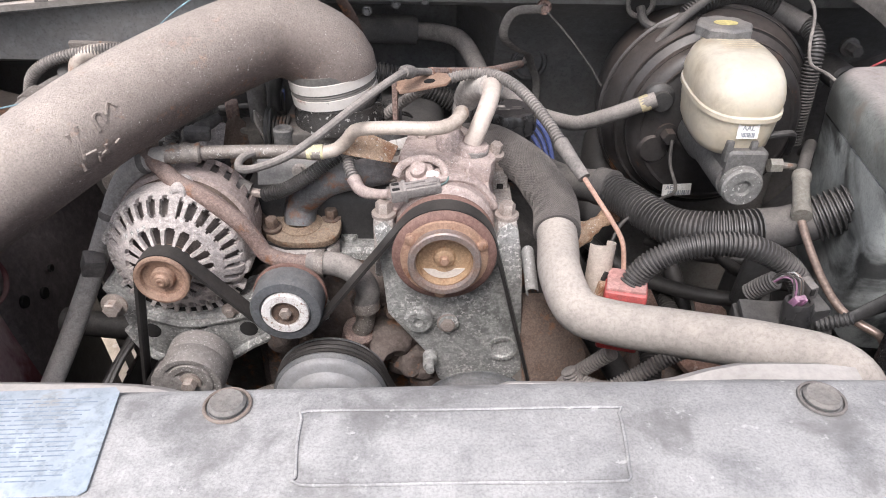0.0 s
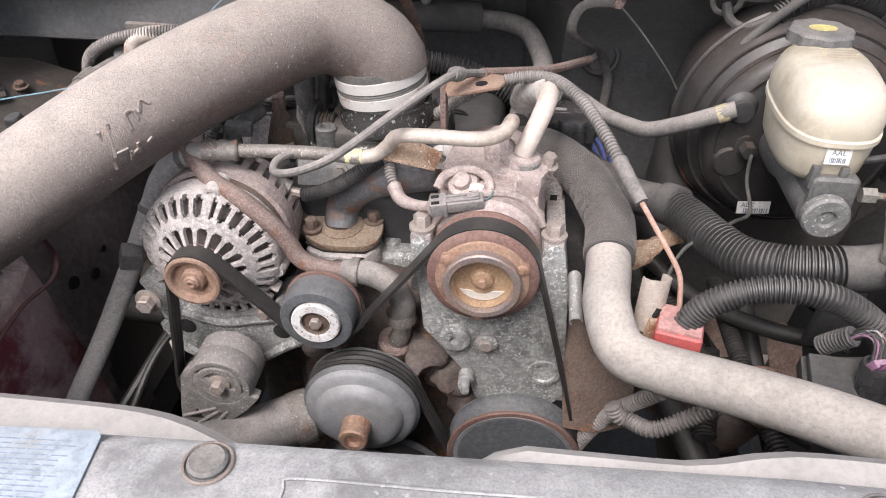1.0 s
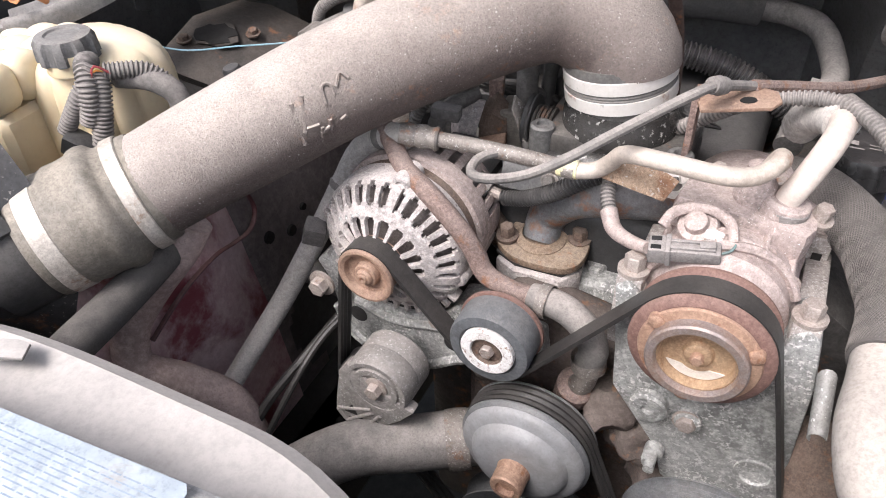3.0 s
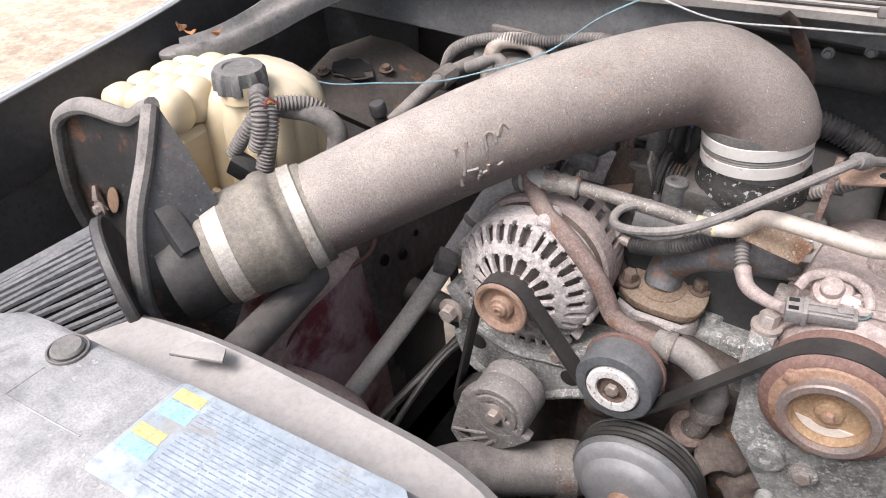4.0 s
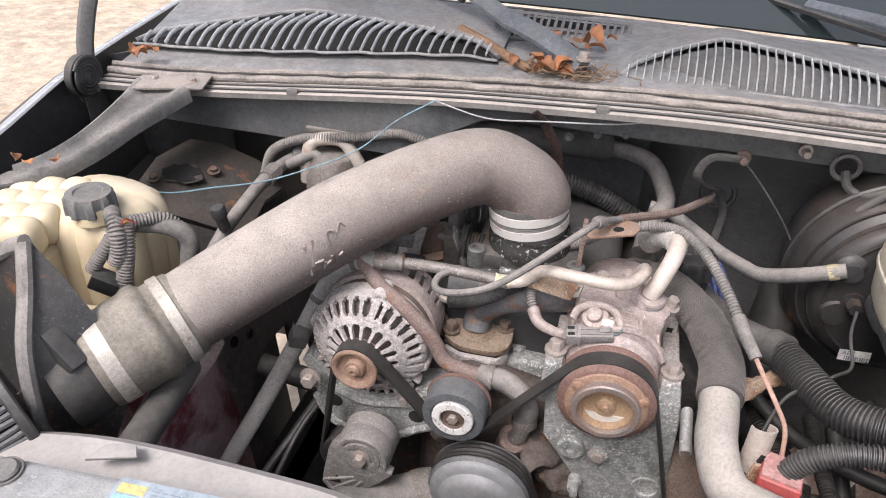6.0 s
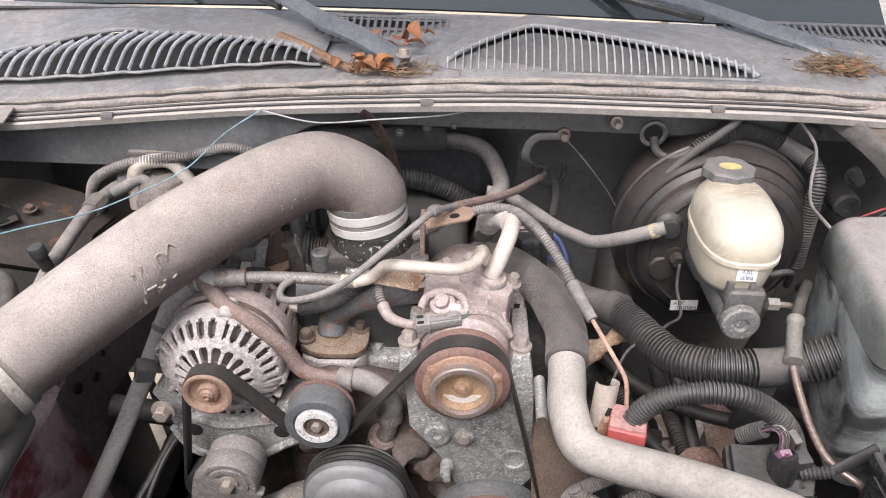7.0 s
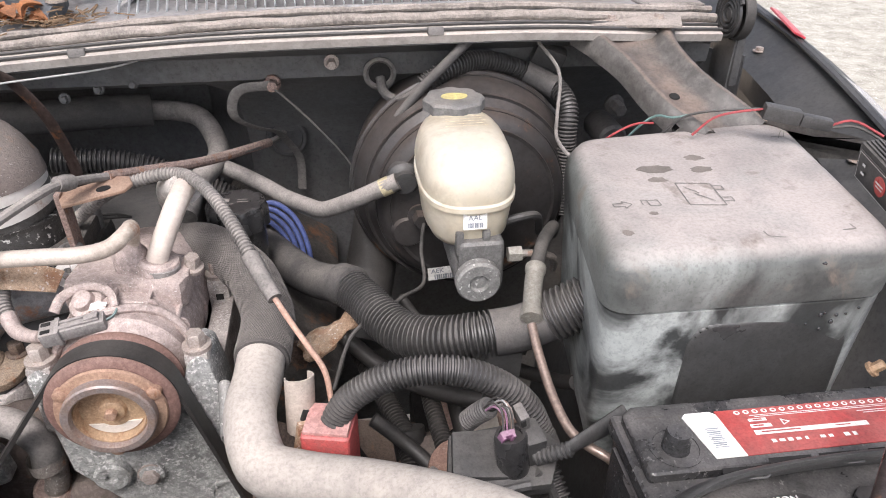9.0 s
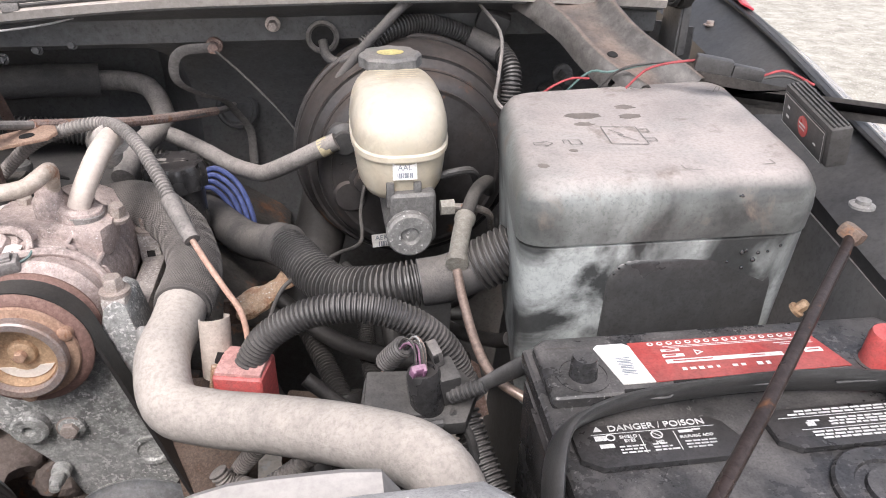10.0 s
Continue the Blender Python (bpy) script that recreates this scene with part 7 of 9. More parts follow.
line_ = smooth_line([(0.017, 0.895, 1.160), (0.064, 0.860, 1.178), (0.108, 0.816, 1.171), (0.126, 0.774, 1.163), (0.134, 0.736, 1.160), (0.130, 0.682, 1.155)], 0.003)
bm = bmesh.new()
for turn in (-1, 1):
    for k in range(64):
        side, strand = Vector((0, 0, 1)), []
        for i, p in enumerate(line_[:-1]):
            d = (line_[i + 1] - p).normalized()
            side = (side - d * side.dot(d)).normalized()
            a = 2 * math.pi * k / 64 + turn * i * 0.075
            strand.append(p + (side * math.cos(a) + d.cross(side) * math.sin(a)) * (0.0256 + 0.0003 * turn * (-1) ** (i // 3)))
        for i, (p, q) in enumerate(zip(strand, strand[1:])):
            c = line_[i]
            n_, t_ = (p - c).normalized(), (q - p).normalized()
            w_ = n_.cross(t_) * 0.00042
            e_ = n_ * 0.0004
            v = [bm.verts.new(x) for x in (p - w_, p + e_, p + w_, q - w_, q + e_, q + w_)]
            bm.faces.new((v[0], v[1], v[4], v[3])), bm.faces.new((v[1], v[2], v[5], v[4]))
part("weave", bm, "thread", rhose, "pale dusty threads of the woven sleeve")
lower = thing("lower_radiator_hose", (-0.25, 0.6, 0.9), "dusty grey lower radiator hose with spring clamp", "radiator hose")
part("hose", sweep([(-0.42, 0.46, 0.80), (-0.37, 0.53, 0.87), (-0.31, 0.585, 0.905), (-0.25, 0.625, 0.905), (-0.19, 0.66, 0.91)], 0.031, 0.008, 24), "hose", lower)
part("clamp", lathe([(0.033, -0.012), (0.034, 0), (0.033, 0.012)], at_axis((-0.205, 0.65, 0.908), (1, 0.55, 0.08)), 28, cap=False), "ac_steel", lower)
solo("coolant_return_hose", sweep([(-0.475, 0.615, 1.145), (-0.488, 0.60, 1.117), (-0.528, 0.58, 1.063), (-0.548, 0.555, 1.019), (-0.54, 0.54, 0.976), (-0.497, 0.56, 0.953), (-0.459, 0.58, 0.916), (-0.44, 0.58, 0.86)], 0.0205, 0.008, 18), "hose_plum", "brownish rubber hose curving down by the wing liner", "hose")
solo("filter_drain_hose", sweep([(-0.492, 0.615, 1.135), (-0.490, 0.58, 1.122), (-0.483, 0.51, 1.117), (-0.476, 0.45, 1.117), (-0.470, 0.40, 1.11)], 0.0185, 0.008, 18), "woven", "braided black hose below the intake coupler", "hose")

redbox = thing("terminal_box", (0.185, 0.60, 1.08), "faded red plastic terminal box with a grey top, battery cable entering", "terminal box")
part("body", rbox((0.042, 0.038, 0.075), pose(0.190, 0.602, 1.110, 0, 0, -14), 0.004, seg=3), "red", redbox)
part("lid", rbox((0.039, 0.034, 0.005), pose(0.190, 0.603, 1.149, 4, 0, -14), 0.002), "red_dusty", redbox, "dust-covered pinkish lid")
CLIP = pose(0.166, 0.626, 1.152, -6, 6, 25)
part("steel_clip", loft([[CLIP @ Vector((0.0130 * math.cos(radians(a)), -0.0130 * math.sin(radians(a)), z + (0.003 * math.sin(radians(a)) if z > 0.02 else 0))) for a in range(-30, 211, 24)] for z in (-0.028, -0.01, 0.008, 0.026)], thick=0.0014), "ac_white", redbox, "chalky folded steel clip", sharp=60)
# black block paints the shaded slot in the clip
part("clip_slot", rbox((0.010, 0.003, 0.010), CLIP @ pose(0.0, -0.0132, -0.006, 0, 20), 0.001), "under", redbox)
part("rusty_plate", rbox((0.020, 0.005, 0.040), CLIP @ pose(-0.002, -0.014, -0.030, 6, 6), 0.001), "rust_flake", redbox)
foil = thing("heat_shield_clip", (0.095, 0.645, 1.1), "crumpled dull sheet metal clip beside the hose", "clip")
part("curled_lip", loft([[(0.090 + 0.0006 * k + 0.0070 * (1 - math.cos(radians(a))), 0.668 - 0.008 * k, 1.140 - 0.005 * k + 0.009 * math.sin(radians(a)) * (1 - 0.08 * k)) for a in range(-50, 181, 30)] for k in range(6)], thick=0.0012), "cast_light", foil, "curled steel lip", sharp=60)
rb = thing("rusty_bracket", (0.2, 0.80, 1.08), "flaking rusty foil-covered bracket behind the hose", "bracket")
bm = sweep([(0.160, 0.780, 1.080), (0.185, 0.790, 1.090), (0.210, 0.800, 1.103), (0.232, 0.806, 1.112)], lambda i, s, f: 0.012 + 0.003 * math.sin(7 * f) - 0.004 * (f > 0.95), 0.004, 14, squash=0.7)
for v in bm.verts:
    v.co += 0.004 * noise.noise_vector(v.co * 90)
part("bar", bm, "rust_flake", rb, sharp=20)
part("tab", rbox((0.022, 0.006, 0.03), pose(0.155, 0.79, 1.075, 0, 10), 0.002), "rust", rb)

loom1 = thing("main_wiring_loom", (0.25, 0.75, 1.1), "thick dusty ribbed wiring loom running to the fuse box", "wiring loom")
part("taped_run", sweep([(0.083, 1.030, 1.108), (0.132, 0.946, 1.107), (0.171, 0.873, 1.119), (0.210, 0.825, 1.136)], 0.0215, 0.006, 20), "tape", loom1, "taped black section")
part("tape_ring", lathe([(0.0215, -0.012), (0.0245, -0.011), (0.0245, 0.011), (0.0215, 0.012)], at_axis((0.213, 0.820, 1.138), (0.6, -0.75, 0.2)), 24), "tape", loom1)
part("conduit", conduit([(0.213, 0.820, 1.138), (0.231, 0.785, 1.141), (0.245, 0.750, 1.144), (0.268, 0.714, 1.146), (0.299, 0.691, 1.155), (0.330, 0.681, 1.163), (0.350, 0.680, 1.166)], 0.0225, 0.0050, seg=20), "loom", loom1)
part("taped_run", sweep([(0.348, 0.680, 1.165), (0.375, 0.679, 1.169), (0.402, 0.675, 1.182)], 0.0228, 0.006, 20), "tape", loom1)
part("conduit", conduit([(0.400, 0.675, 1.181), (0.416, 0.672, 1.191), (0.435, 0.669, 1.203)], 0.025, 0.006, seg=20), "loom", loom1)
part("hanger", rbox((0.035, 0.010, 0.10), pose(0.358, 0.675, 1.115, 8), 0.003), "plastic", loom1, "flat black plastic hanger")
loom2 = thing("battery_loom", (0.26, 0.63, 1.1), "grey-black ribbed conduit arching from the red box", "wiring loom")
part("conduit", conduit([(0.191, 0.600, 1.139), (0.200, 0.604, 1.157), (0.215, 0.603, 1.176), (0.249, 0.600, 1.195), (0.294, 0.593, 1.200), (0.331, 0.589, 1.185), (0.356, 0.587, 1.160), (0.368, 0.584, 1.135), (0.375, 0.575, 1.115)], 0.0125, 0.0040, seg=18), "loom", loom2)
part("cuff", sweep([(0.189, 0.599, 1.136), (0.192, 0.601, 1.143)], 0.0142, 0.004, 18), "tape", loom2)
part("cuff", sweep([(0.370, 0.581, 1.128), (0.376, 0.573, 1.112)], 0.0140, 0.004, 18), "tape", loom2)
loom3 = thing("lower_loom", (0.4, 0.5, 1.05), "black ribbed conduit dropping beside the battery", "wiring loom")
part("conduit", conduit([(0.368, 0.555, 1.115), (0.375, 0.53, 1.095), (0.385, 0.50, 1.075), (0.40, 0.46, 1.05), (0.41, 0.42, 1.03)], 0.013, 0.0048, seg=16), "loom", loom3)
for pts, r in (([(0.120, 0.660, 0.87), (0.133, 0.653, 0.920), (0.156, 0.643, 0.975), (0.173, 0.625, 1.014), (0.192, 0.612, 1.046)], 0.0088), ([(0.148, 0.618, 1.014), (0.155, 0.615, 1.003), (0.167, 0.613, 0.999), (0.188, 0.597, 1.006), (0.215, 0.598, 1.022), (0.251, 0.597, 1.054), (0.28, 0.59, 1.08)], 0.0092), ([(0.33, 0.50, 1.08), (0.30, 0.51, 1.06), (0.27, 0.52, 1.02)], 0.012)):
    solo("transmission_hose", conduit(pts, r, 0.0044), "hose", "dusty ribbed hose under the radiator hose", "hose", "lower hoses")

relay = thing("relay_tray", (0.34, 0.56, 1.09), "black plastic relay tray with a purple-wired plug", "relay tray")
part("tray", slab([(-0.050, -0.03), (0.035, -0.035), (0.055, 0.0), (0.04, 0.030), (-0.035, 0.028)], 0.014, pose(0.325, 0.552, 1.128, 6, 0, 4), 0.003), "plastic", relay)
part("cover", slab([(-0.034, -0.020), (0.014, -0.024), (0.017, 0.022), (-0.026, 0.022)], 0.006, pose(0.316, 0.550, 1.142, 10, 8, 4), 0.0015), "plastic", relay, "dusty flat cover")
part("plug", lathe([(0.0125, -0.028), (0.0135, -0.024), (0.0135, 0.006), (0.0120, 0.010), (0.0095, 0.010), (0.009, 0.007), (0, 0.007)], at_axis((0.333, 0.541, 1.164), (-0.10, 0.10, 1)), 28), "vent_black", relay)
part("plug_flank", rbox((0.018, 0.026, 0.034), pose(0.350, 0.548, 1.154, 8, 0, 12), 0.004), "plastic", relay)
part("plug_latch", rbox((0.008, 0.016, 0.016), pose(0.343, 0.552, 1.181, 10, -12, 12), 0.0015), "plastic_grey", relay, "grey latch")
# latch slot: black block with its shade painted in
part("latch_slot", rbox((0.004, 0.002, 0.008), pose(0.3425, 0.5432, 1.182, 10, -12, 12), 0.0004), "under", relay)
part("conduit_end", conduit([(0.306, 0.584, 1.150), (0.313, 0.578, 1.163), (0.321, 0.570, 1.177)], 0.0092, 0.0034), "loom", relay, "short ribbed conduit end")
rnd = random.Random(9)
for k in range(10):
    o = Vector((rnd.uniform(-0.005, 0.005), rnd.uniform(-0.004, 0.004), rnd.uniform(-0.003, 0.003)))
    part("wire", sweep([Vector((0.319, 0.572, 1.174)) + o, Vector((0.325, 0.562, 1.190)) + o * 1.2, Vector((0.330, 0.553, 1.190)) + o, Vector((0.331, 0.546, 1.172)) + o], 0.0009, 0.004, 6), ("wire_purple", "rubber", "clutch_steel", "rubber", "wire_blue_dust")[k % 5], relay)
part("purple_lock", rbox((0.012, 0.005, 0.014), pose(0.3275, 0.538, 1.176, 25, 0, 12), 0.0015), "wire_purple", relay, "purple lock tab")
for s_ in (-1, 1):
    part("lock_rib", rbox((0.0025, 0.003, 0.015), pose(0.3275, 0.538, 1.176, 25, 0, 12) @ pose(0.0042 * s_, -0.003, 0.0), 0.0006), "wire_purple", relay)
part("cable_gland", conduit([(0.352, 0.536, 1.150), (0.365, 0.531, 1.158), (0.378, 0.527, 1.166)], 0.0066, 0.0040), "plastic", relay, "ribbed black rubber gland")
part("cable_boot", sweep([(0.374, 0.527, 1.165), (0.392, 0.536, 1.166), (0.415, 0.548, 1.165), (0.432, 0.556, 1.166)], lambda i, s, f: 0.006 + 0.004 * f, 0.006, 14, squash=0.5, flat=(0, 0.3, 1)), "plastic", relay, "flat black rubber boot")
for pts in ([(0.352, 0.53, 1.14), (0.366, 0.525, 1.12), (0.372, 0.515, 1.09)], [(0.30, 0.545, 1.14), (0.315, 0.522, 1.135), (0.345, 0.518, 1.14)]):
    part("tray_rib", sweep(pts, 0.004, 0.006, 8), "plastic", relay)

copper = thing("brake_line_pipe", (0.39, 0.66, 1.12), "coppery steel pipe with an inline fitting, beside the loom", "pipe")
part("hose", sweep([(0.438, 0.80, 1.20), (0.430, 0.775, 1.222), (0.412, 0.745, 1.226), (0.400, 0.722, 1.218), (0.395, 0.712, 1.213)], 0.0068, 0.005, 14), "rubber", copper)
part("fitting", sweep([(0.396, 0.714, 1.214), (0.389, 0.695, 1.208), (0.382, 0.672, 1.200), (0.378, 0.658, 1.195)], lambda i, s, f: 0.0088 if 0.12 < f < 0.85 else 0.0102, 0.003, 16), "bright_dull", copper, "dull plated inline fitting")
part("pipe", sweep([(0.378, 0.656, 1.190), (0.379, 0.633, 1.177), (0.383, 0.597, 1.158), (0.390, 0.567, 1.146), (0.402, 0.550, 1.141), (0.418, 0.536, 1.136), (0.426, 0.530, 1.12)], 0.0043, 0.005, 12), "copper", copper)

# ---- brake booster, master cylinder, reservoir ----
booster = thing("brake_booster", (0.372, 0.96, 1.04), "large dusty black vacuum brake booster drum on the bulkhead", "brake booster")
bm_ = front(0.372, 0.985, 1.182)
part("drum", lathe([(0.12, -0.09), (0.136, -0.06), (0.143, -0.02), (0.143, 0.0), (0.147, 0.004), (0.147, 0.012), (0.142, 0.016), (0.139, 0.030), (0.128, 0.046), (0.118, 0.054), (0.116, 0.064), (0.108, 0.074), (0.098, 0.078), (0.06, 0.082), (0.045, 0.09), (0.03, 0.092), (0, 0.092)], bm_, 72), "booster", booster)
part("label", slab([(-0.02, -0.009), (0.02, -0.009), (0.02, 0.009), (-0.02, 0.009)], 0.0006, front(0.335, 0.9015, 1.092, 4), 0), "label_white", booster, "white sticker with bar code")
words("AEK", 0.009, front(0.327, 0.9005, 1.0955, 4), "ink", "printed_code", booster)
bars([(-0.012 + 0.0028 * k, 0, 0.0013 + 0.0006 * (k % 3), 0.007) for k in range(11)], front(0.336, 0.9004, 1.0875, 4), "ink", "bar_code", booster)
for rr, hh_ in ((0.1425, 0.014), (0.129, 0.045), (0.1165, 0.060), (0.100, 0.0765)):
    part("pressed_ridge", lathe([(rr - 0.002, hh_ - 0.003), (rr + 0.002, hh_ - 0.001), (rr + 0.001, hh_ + 0.0025), (rr - 0.003, hh_ + 0.002)], bm_, 72, cap=False), "booster", booster)
part("check_valve", lathe([(0.020, 0), (0.020, 0.010), (0.017, 0.014), (0.013, 0.016), (0.013, 0.024), (0, 0.025)], front(0.288, 0.915, 1.225), 28), "plastic", booster)
for a in (200,):
    part("dimple", lathe([(0.022, 0), (0.018, 0.006), (0, 0.007)], bm_ @ pose(0.085 * math.cos(radians(a)), 0.085 * math.sin(radians(a)), 0.077), 20), "booster", booster)
part("port_stud", hexbolt(front(0.306, 0.905, 1.176), 0.010, 0.02), "booster", booster)
vac = thing("vacuum_hose", (0.2, 0.90, 1.18), "dusty grey vacuum hose to the brake booster", "hose")
part("hose", sweep([(0.279, 0.891, 1.229), (0.258, 0.894, 1.219), (0.226, 0.906, 1.200), (0.192, 0.928, 1.179), (0.173, 0.961, 1.168), (0.143, 0.996, 1.165), (0.109, 1.017, 1.178), (0.068, 1.031, 1.195), (0.035, 1.034, 1.20)], 0.0102, 0.006, 16), "hose", vac)
part("clamp", lathe([(0.0108, -0.006), (0.0108, 0.006)], at_axis((0.266, 0.893, 1.2225), (1, -0.1, 0.48)), 20, cap=False), "yellow_dull", vac, "faded yellow paint band")
master = thing("brake_master_cylinder", (0.348, 0.80, 1.15), "grey cast iron brake master cylinder with flanged end", "master cylinder")
part("body", lathe([(0.030, -0.02), (0.030, 0.02), (0.026, 0.03), (0.026, 0.13), (0, 0.13)], front(0.348, 0.885, 1.185), 32), "cast", master)
part("block", rbox((0.047, 0.055, 0.056), pose(0.350, 0.775, 1.197), 0.008, seg=3), "cast", master)
part("end_flange", lathe([(0.020, 0), (0.0235, 0.003), (0.0235, 0.012), (0.021, 0.015), (0.010, 0.015), (0.008, 0.011), (0, 0.011)], front(0.345, 0.748, 1.186), 32), "cast_light", master, "pale machined end flange")
part("union_nut", lathe([(0.0085, 0), (0.0085, 0.014), (0, 0.014)], pose(0.378, 0.755, 1.205, 0, 90), 6), "bright_dull", master)
part("brake_line", sweep([(0.39, 0.755, 1.205), (0.41, 0.755, 1.203), (0.43, 0.765, 1.19), (0.44, 0.79, 1.16)], 0.004, 0.006, 10), "ac_steel", master)
part("brake_line", sweep([(0.375, 0.79, 1.222), (0.40, 0.79, 1.228), (0.42, 0.80, 1.222), (0.43, 0.82, 1.19)], 0.0045, 0.006, 10), "plastic", master)
for x in (0.328, 0.355):
    part("mount_lug", rbox((0.008, 0.012, 0.026), pose(x, 0.758, 1.222), 0.002), "cast", master)
resv = thing("brake_fluid_reservoir", (0.342, 0.82, 1.21), "yellow-white translucent brake fluid reservoir, black lobed cap", "reservoir")
bm = bmesh.new()
rings = []
for z, k in ((1.213, 0.66), (1.216, 0.78), (1.226, 0.87), (1.247, 0.92), (1.261, 0.945), (1.2625, 0.99), (1.2675, 0.99), (1.269, 0.955), (1.279, 0.975), (1.288, 0.955), (1.298, 0.905), (1.306, 0.83), (1.312, 0.73), (1.316, 0.58), (1.318, 0.32)):
    ring = []
    for j in range(64):
        a = 2 * math.pi * j / 64
        c, d = math.cos(a), math.sin(a)
        q = (abs(c) ** 2.8 + abs(d) ** 2.8) ** (-1 / 2.8)
        p = Vector((0.0505 * c * q * k, 0.078 * d * q * k, z))
        p *= 1 + 0.012 * noise.noise(p * 25) * (k < 0.99) * 0.4
        ring.append(bm.verts.new((0.343 + p.x, 0.826 + p.y, z + 0.06 * p.y)))
    rings.append(ring)
for a, b in zip(rings, rings[1:]):
    for j in range(64):
        bm.faces.new((a[j], a[(j + 1) % 64], b[(j + 1) % 64], b[j]))
bm.faces.new(rings[0][::-1]), bm.faces.new(rings[-1])
part("body", bm, "cream_white", resv, sharp=50)
part("neck", lathe([(0.026, 0), (0.025, 0.02), (0, 0.02)], pose(0.342, 0.880, 1.304), 28), "cream_white", resv)
def lobed(center, r, h, lobes, depth):
    bm = bmesh.new()
    rings = []
    for z, k in ((0, 1), (h * 0.75, 1.0), (h * 0.95, 0.93), (h, 0.85), (h * 0.97, 0.6)):
        rings.append([bm.verts.new((center[0] + r * k * (1 + depth * math.cos(lobes * 2 * math.pi * j / 80)) * math.cos(2 * math.pi * j / 80),
                                    center[1] + r * k * (1 + depth * math.cos(lobes * 2 * math.pi * j / 80)) * math.sin(2 * math.pi * j / 80), center[2] + z)) for j in range(80)])
    for a, b in zip(rings, rings[1:]):
        for j in range(80):
            bm.faces.new((a[j], a[(j + 1) % 80], b[(j + 1) % 80], b[j]))
    bm.faces.new(rings[0][::-1]), bm.faces.new(rings[-1])
    return bm
part("cap", lobed((0.342, 0.884, 1.316), 0.0325, 0.014, 8, 0.05), "cap", resv, "grey-black lobed screw cap")
part("cap_sticker", lathe([(0.012, 0), (0.012, 0.0008), (0, 0.0008)], pose(0.342, 0.882, 1.3300) @ Matrix.Diagonal((1.2, 0.8, 1, 1)), 24), "yellow", resv, "yellow warning oval")
LBL = pose(0.3425, 0.7525, 1.2475, 84, 0, 0) @ Matrix.Scale(0.88, 4)
part("sticker", slab([(-0.0135, -0.0095), (0.0135, -0.0095), (0.0135, 0.0095), (-0.0135, 0.0095)], 0.0006, LBL, 0), "label_white", resv, "small white sticker with bar code")
words("AAL", 0.0088, LBL @ pose(0, 0.0042, 0.0009), "ink", "printed_code", resv)
bars([(-0.008 + 0.002 * k, -0.0045, 0.0010 + 0.0005 * (k % 3), 0.006) for k in range(9)], LBL @ pose(0, 0, 0.0009), "ink", "bar_code", resv)
bars([(0, 0.022 - 0.006 * k, 0.045 - 0.006 * (k % 2), 0.0014) for k in range(5)], pose(0.345, 0.826, 1.3192, 3), "print_faint", "moulded_text", resv, "faint moulded warning lines")

# ---- bulkhead fittings ----
hh = thing("heater_pipe_sleeve", (-0.05, 1.06, 1.25), "black sleeved heater hose bending off the bulkhead", "hose")
part("sleeve", sweep([(-0.284, 1.081, 1.258), (-0.190, 1.108, 1.247), (-0.097, 1.134, 1.242), (-0.038, 1.150, 1.236)], 0.0225, 0.01, 22), "tape", hh, "black foam sleeve")
part("hose", sweep([(-0.050, 1.153, 1.235), (-0.003, 1.144, 1.235), (0.032, 1.119, 1.232), (0.053, 1.083, 1.213), (0.058, 1.040, 1.204), (0.038, 0.982, 1.197), (0.03, 0.93, 1.18)], 0.0137, 0.006, 20), "hose", hh)
strap = thing("ground_strap", (0.13, 1.02, 1.2), "flat grey braided ground strap bolted to the bulkhead", "strap")
part("strap", sweep([(0.142, 1.003, 1.311), (0.106, 1.008, 1.307), (0.092, 1.012, 1.291), (0.091, 1.024, 1.265), (0.111, 1.050, 1.241), (0.134, 1.080, 1.222), (0.144, 1.108, 1.197), (0.158, 1.128, 1.160), (0.157, 1.130, 1.11)], 0.0062, 0.005, 8, squash=0.22, flat=(0.7, -0.2, 0.7)), "hose", strap)
part("stud", lathe([(0.010, 0), (0.010, 0.008), (0.006, 0.009), (0.006, 0.022), (0, 0.024)], front(0.142, 1.018, 1.311), 12), "rust_tube", strap, "rusty stud")
solo("bulkhead_stud", hexbolt(front(0.214, 1.004, 1.337), 0.006, 0.018), "bolt", "dusty steel stud and nut on the bulkhead", "nut", "bulkhead nuts")
for x, z in ((-0.10, 1.30), (-0.02, 1.315), (-0.06, 1.31)):
    solo("bulkhead_clip", hexbolt(front(x, 1.022, z), 0.0045, 0.008), "firewall", "small dusty fastener on the bulkhead", "nut", "bulkhead nuts")
grom = thing("bulkhead_grommet", (0.27, 1.01, 1.29), "round black rubber grommet in the bulkhead with wires", "grommet")
part("ring", lathe([(0.013, 0), (0.0195, 0.002), (0.020, 0.006), (0.0165, 0.008), (0.0135, 0.004)], front(0.271, 1.012, 1.319), 32, cap=False), "hose", grom)
# shaded inside of the grommet, painted black
part("hole", lathe([(0.0138, 0.002), (0, 0.002)], front(0.271, 1.012, 1.319), 24, cap=False), "under", grom)
part("taped_wire", sweep([(0.271, 1.004, 1.315), (0.275, 0.990, 1.300), (0.290, 0.975, 1.296), (0.305, 0.965, 1.304), (0.320, 0.963, 1.317)], 0.006, 0.005, 10), "tape", grom)
bulk_hole = thing("bulkhead_plug", (0.13, 1.10, 1.17), "large black rubber plug ring in the bulkhead", "grommet")
part("ring", lathe([(0.020, -0.10), (0.024, -0.012), (0.029, -0.010), (0.030, -0.004), (0.027, 0.0), (0.023, 0.0), (0.021, -0.006), (0.012, -0.008), (0, -0.008)], front(0.143, 1.128, 1.193), 36), "bay_black", bulk_hole)
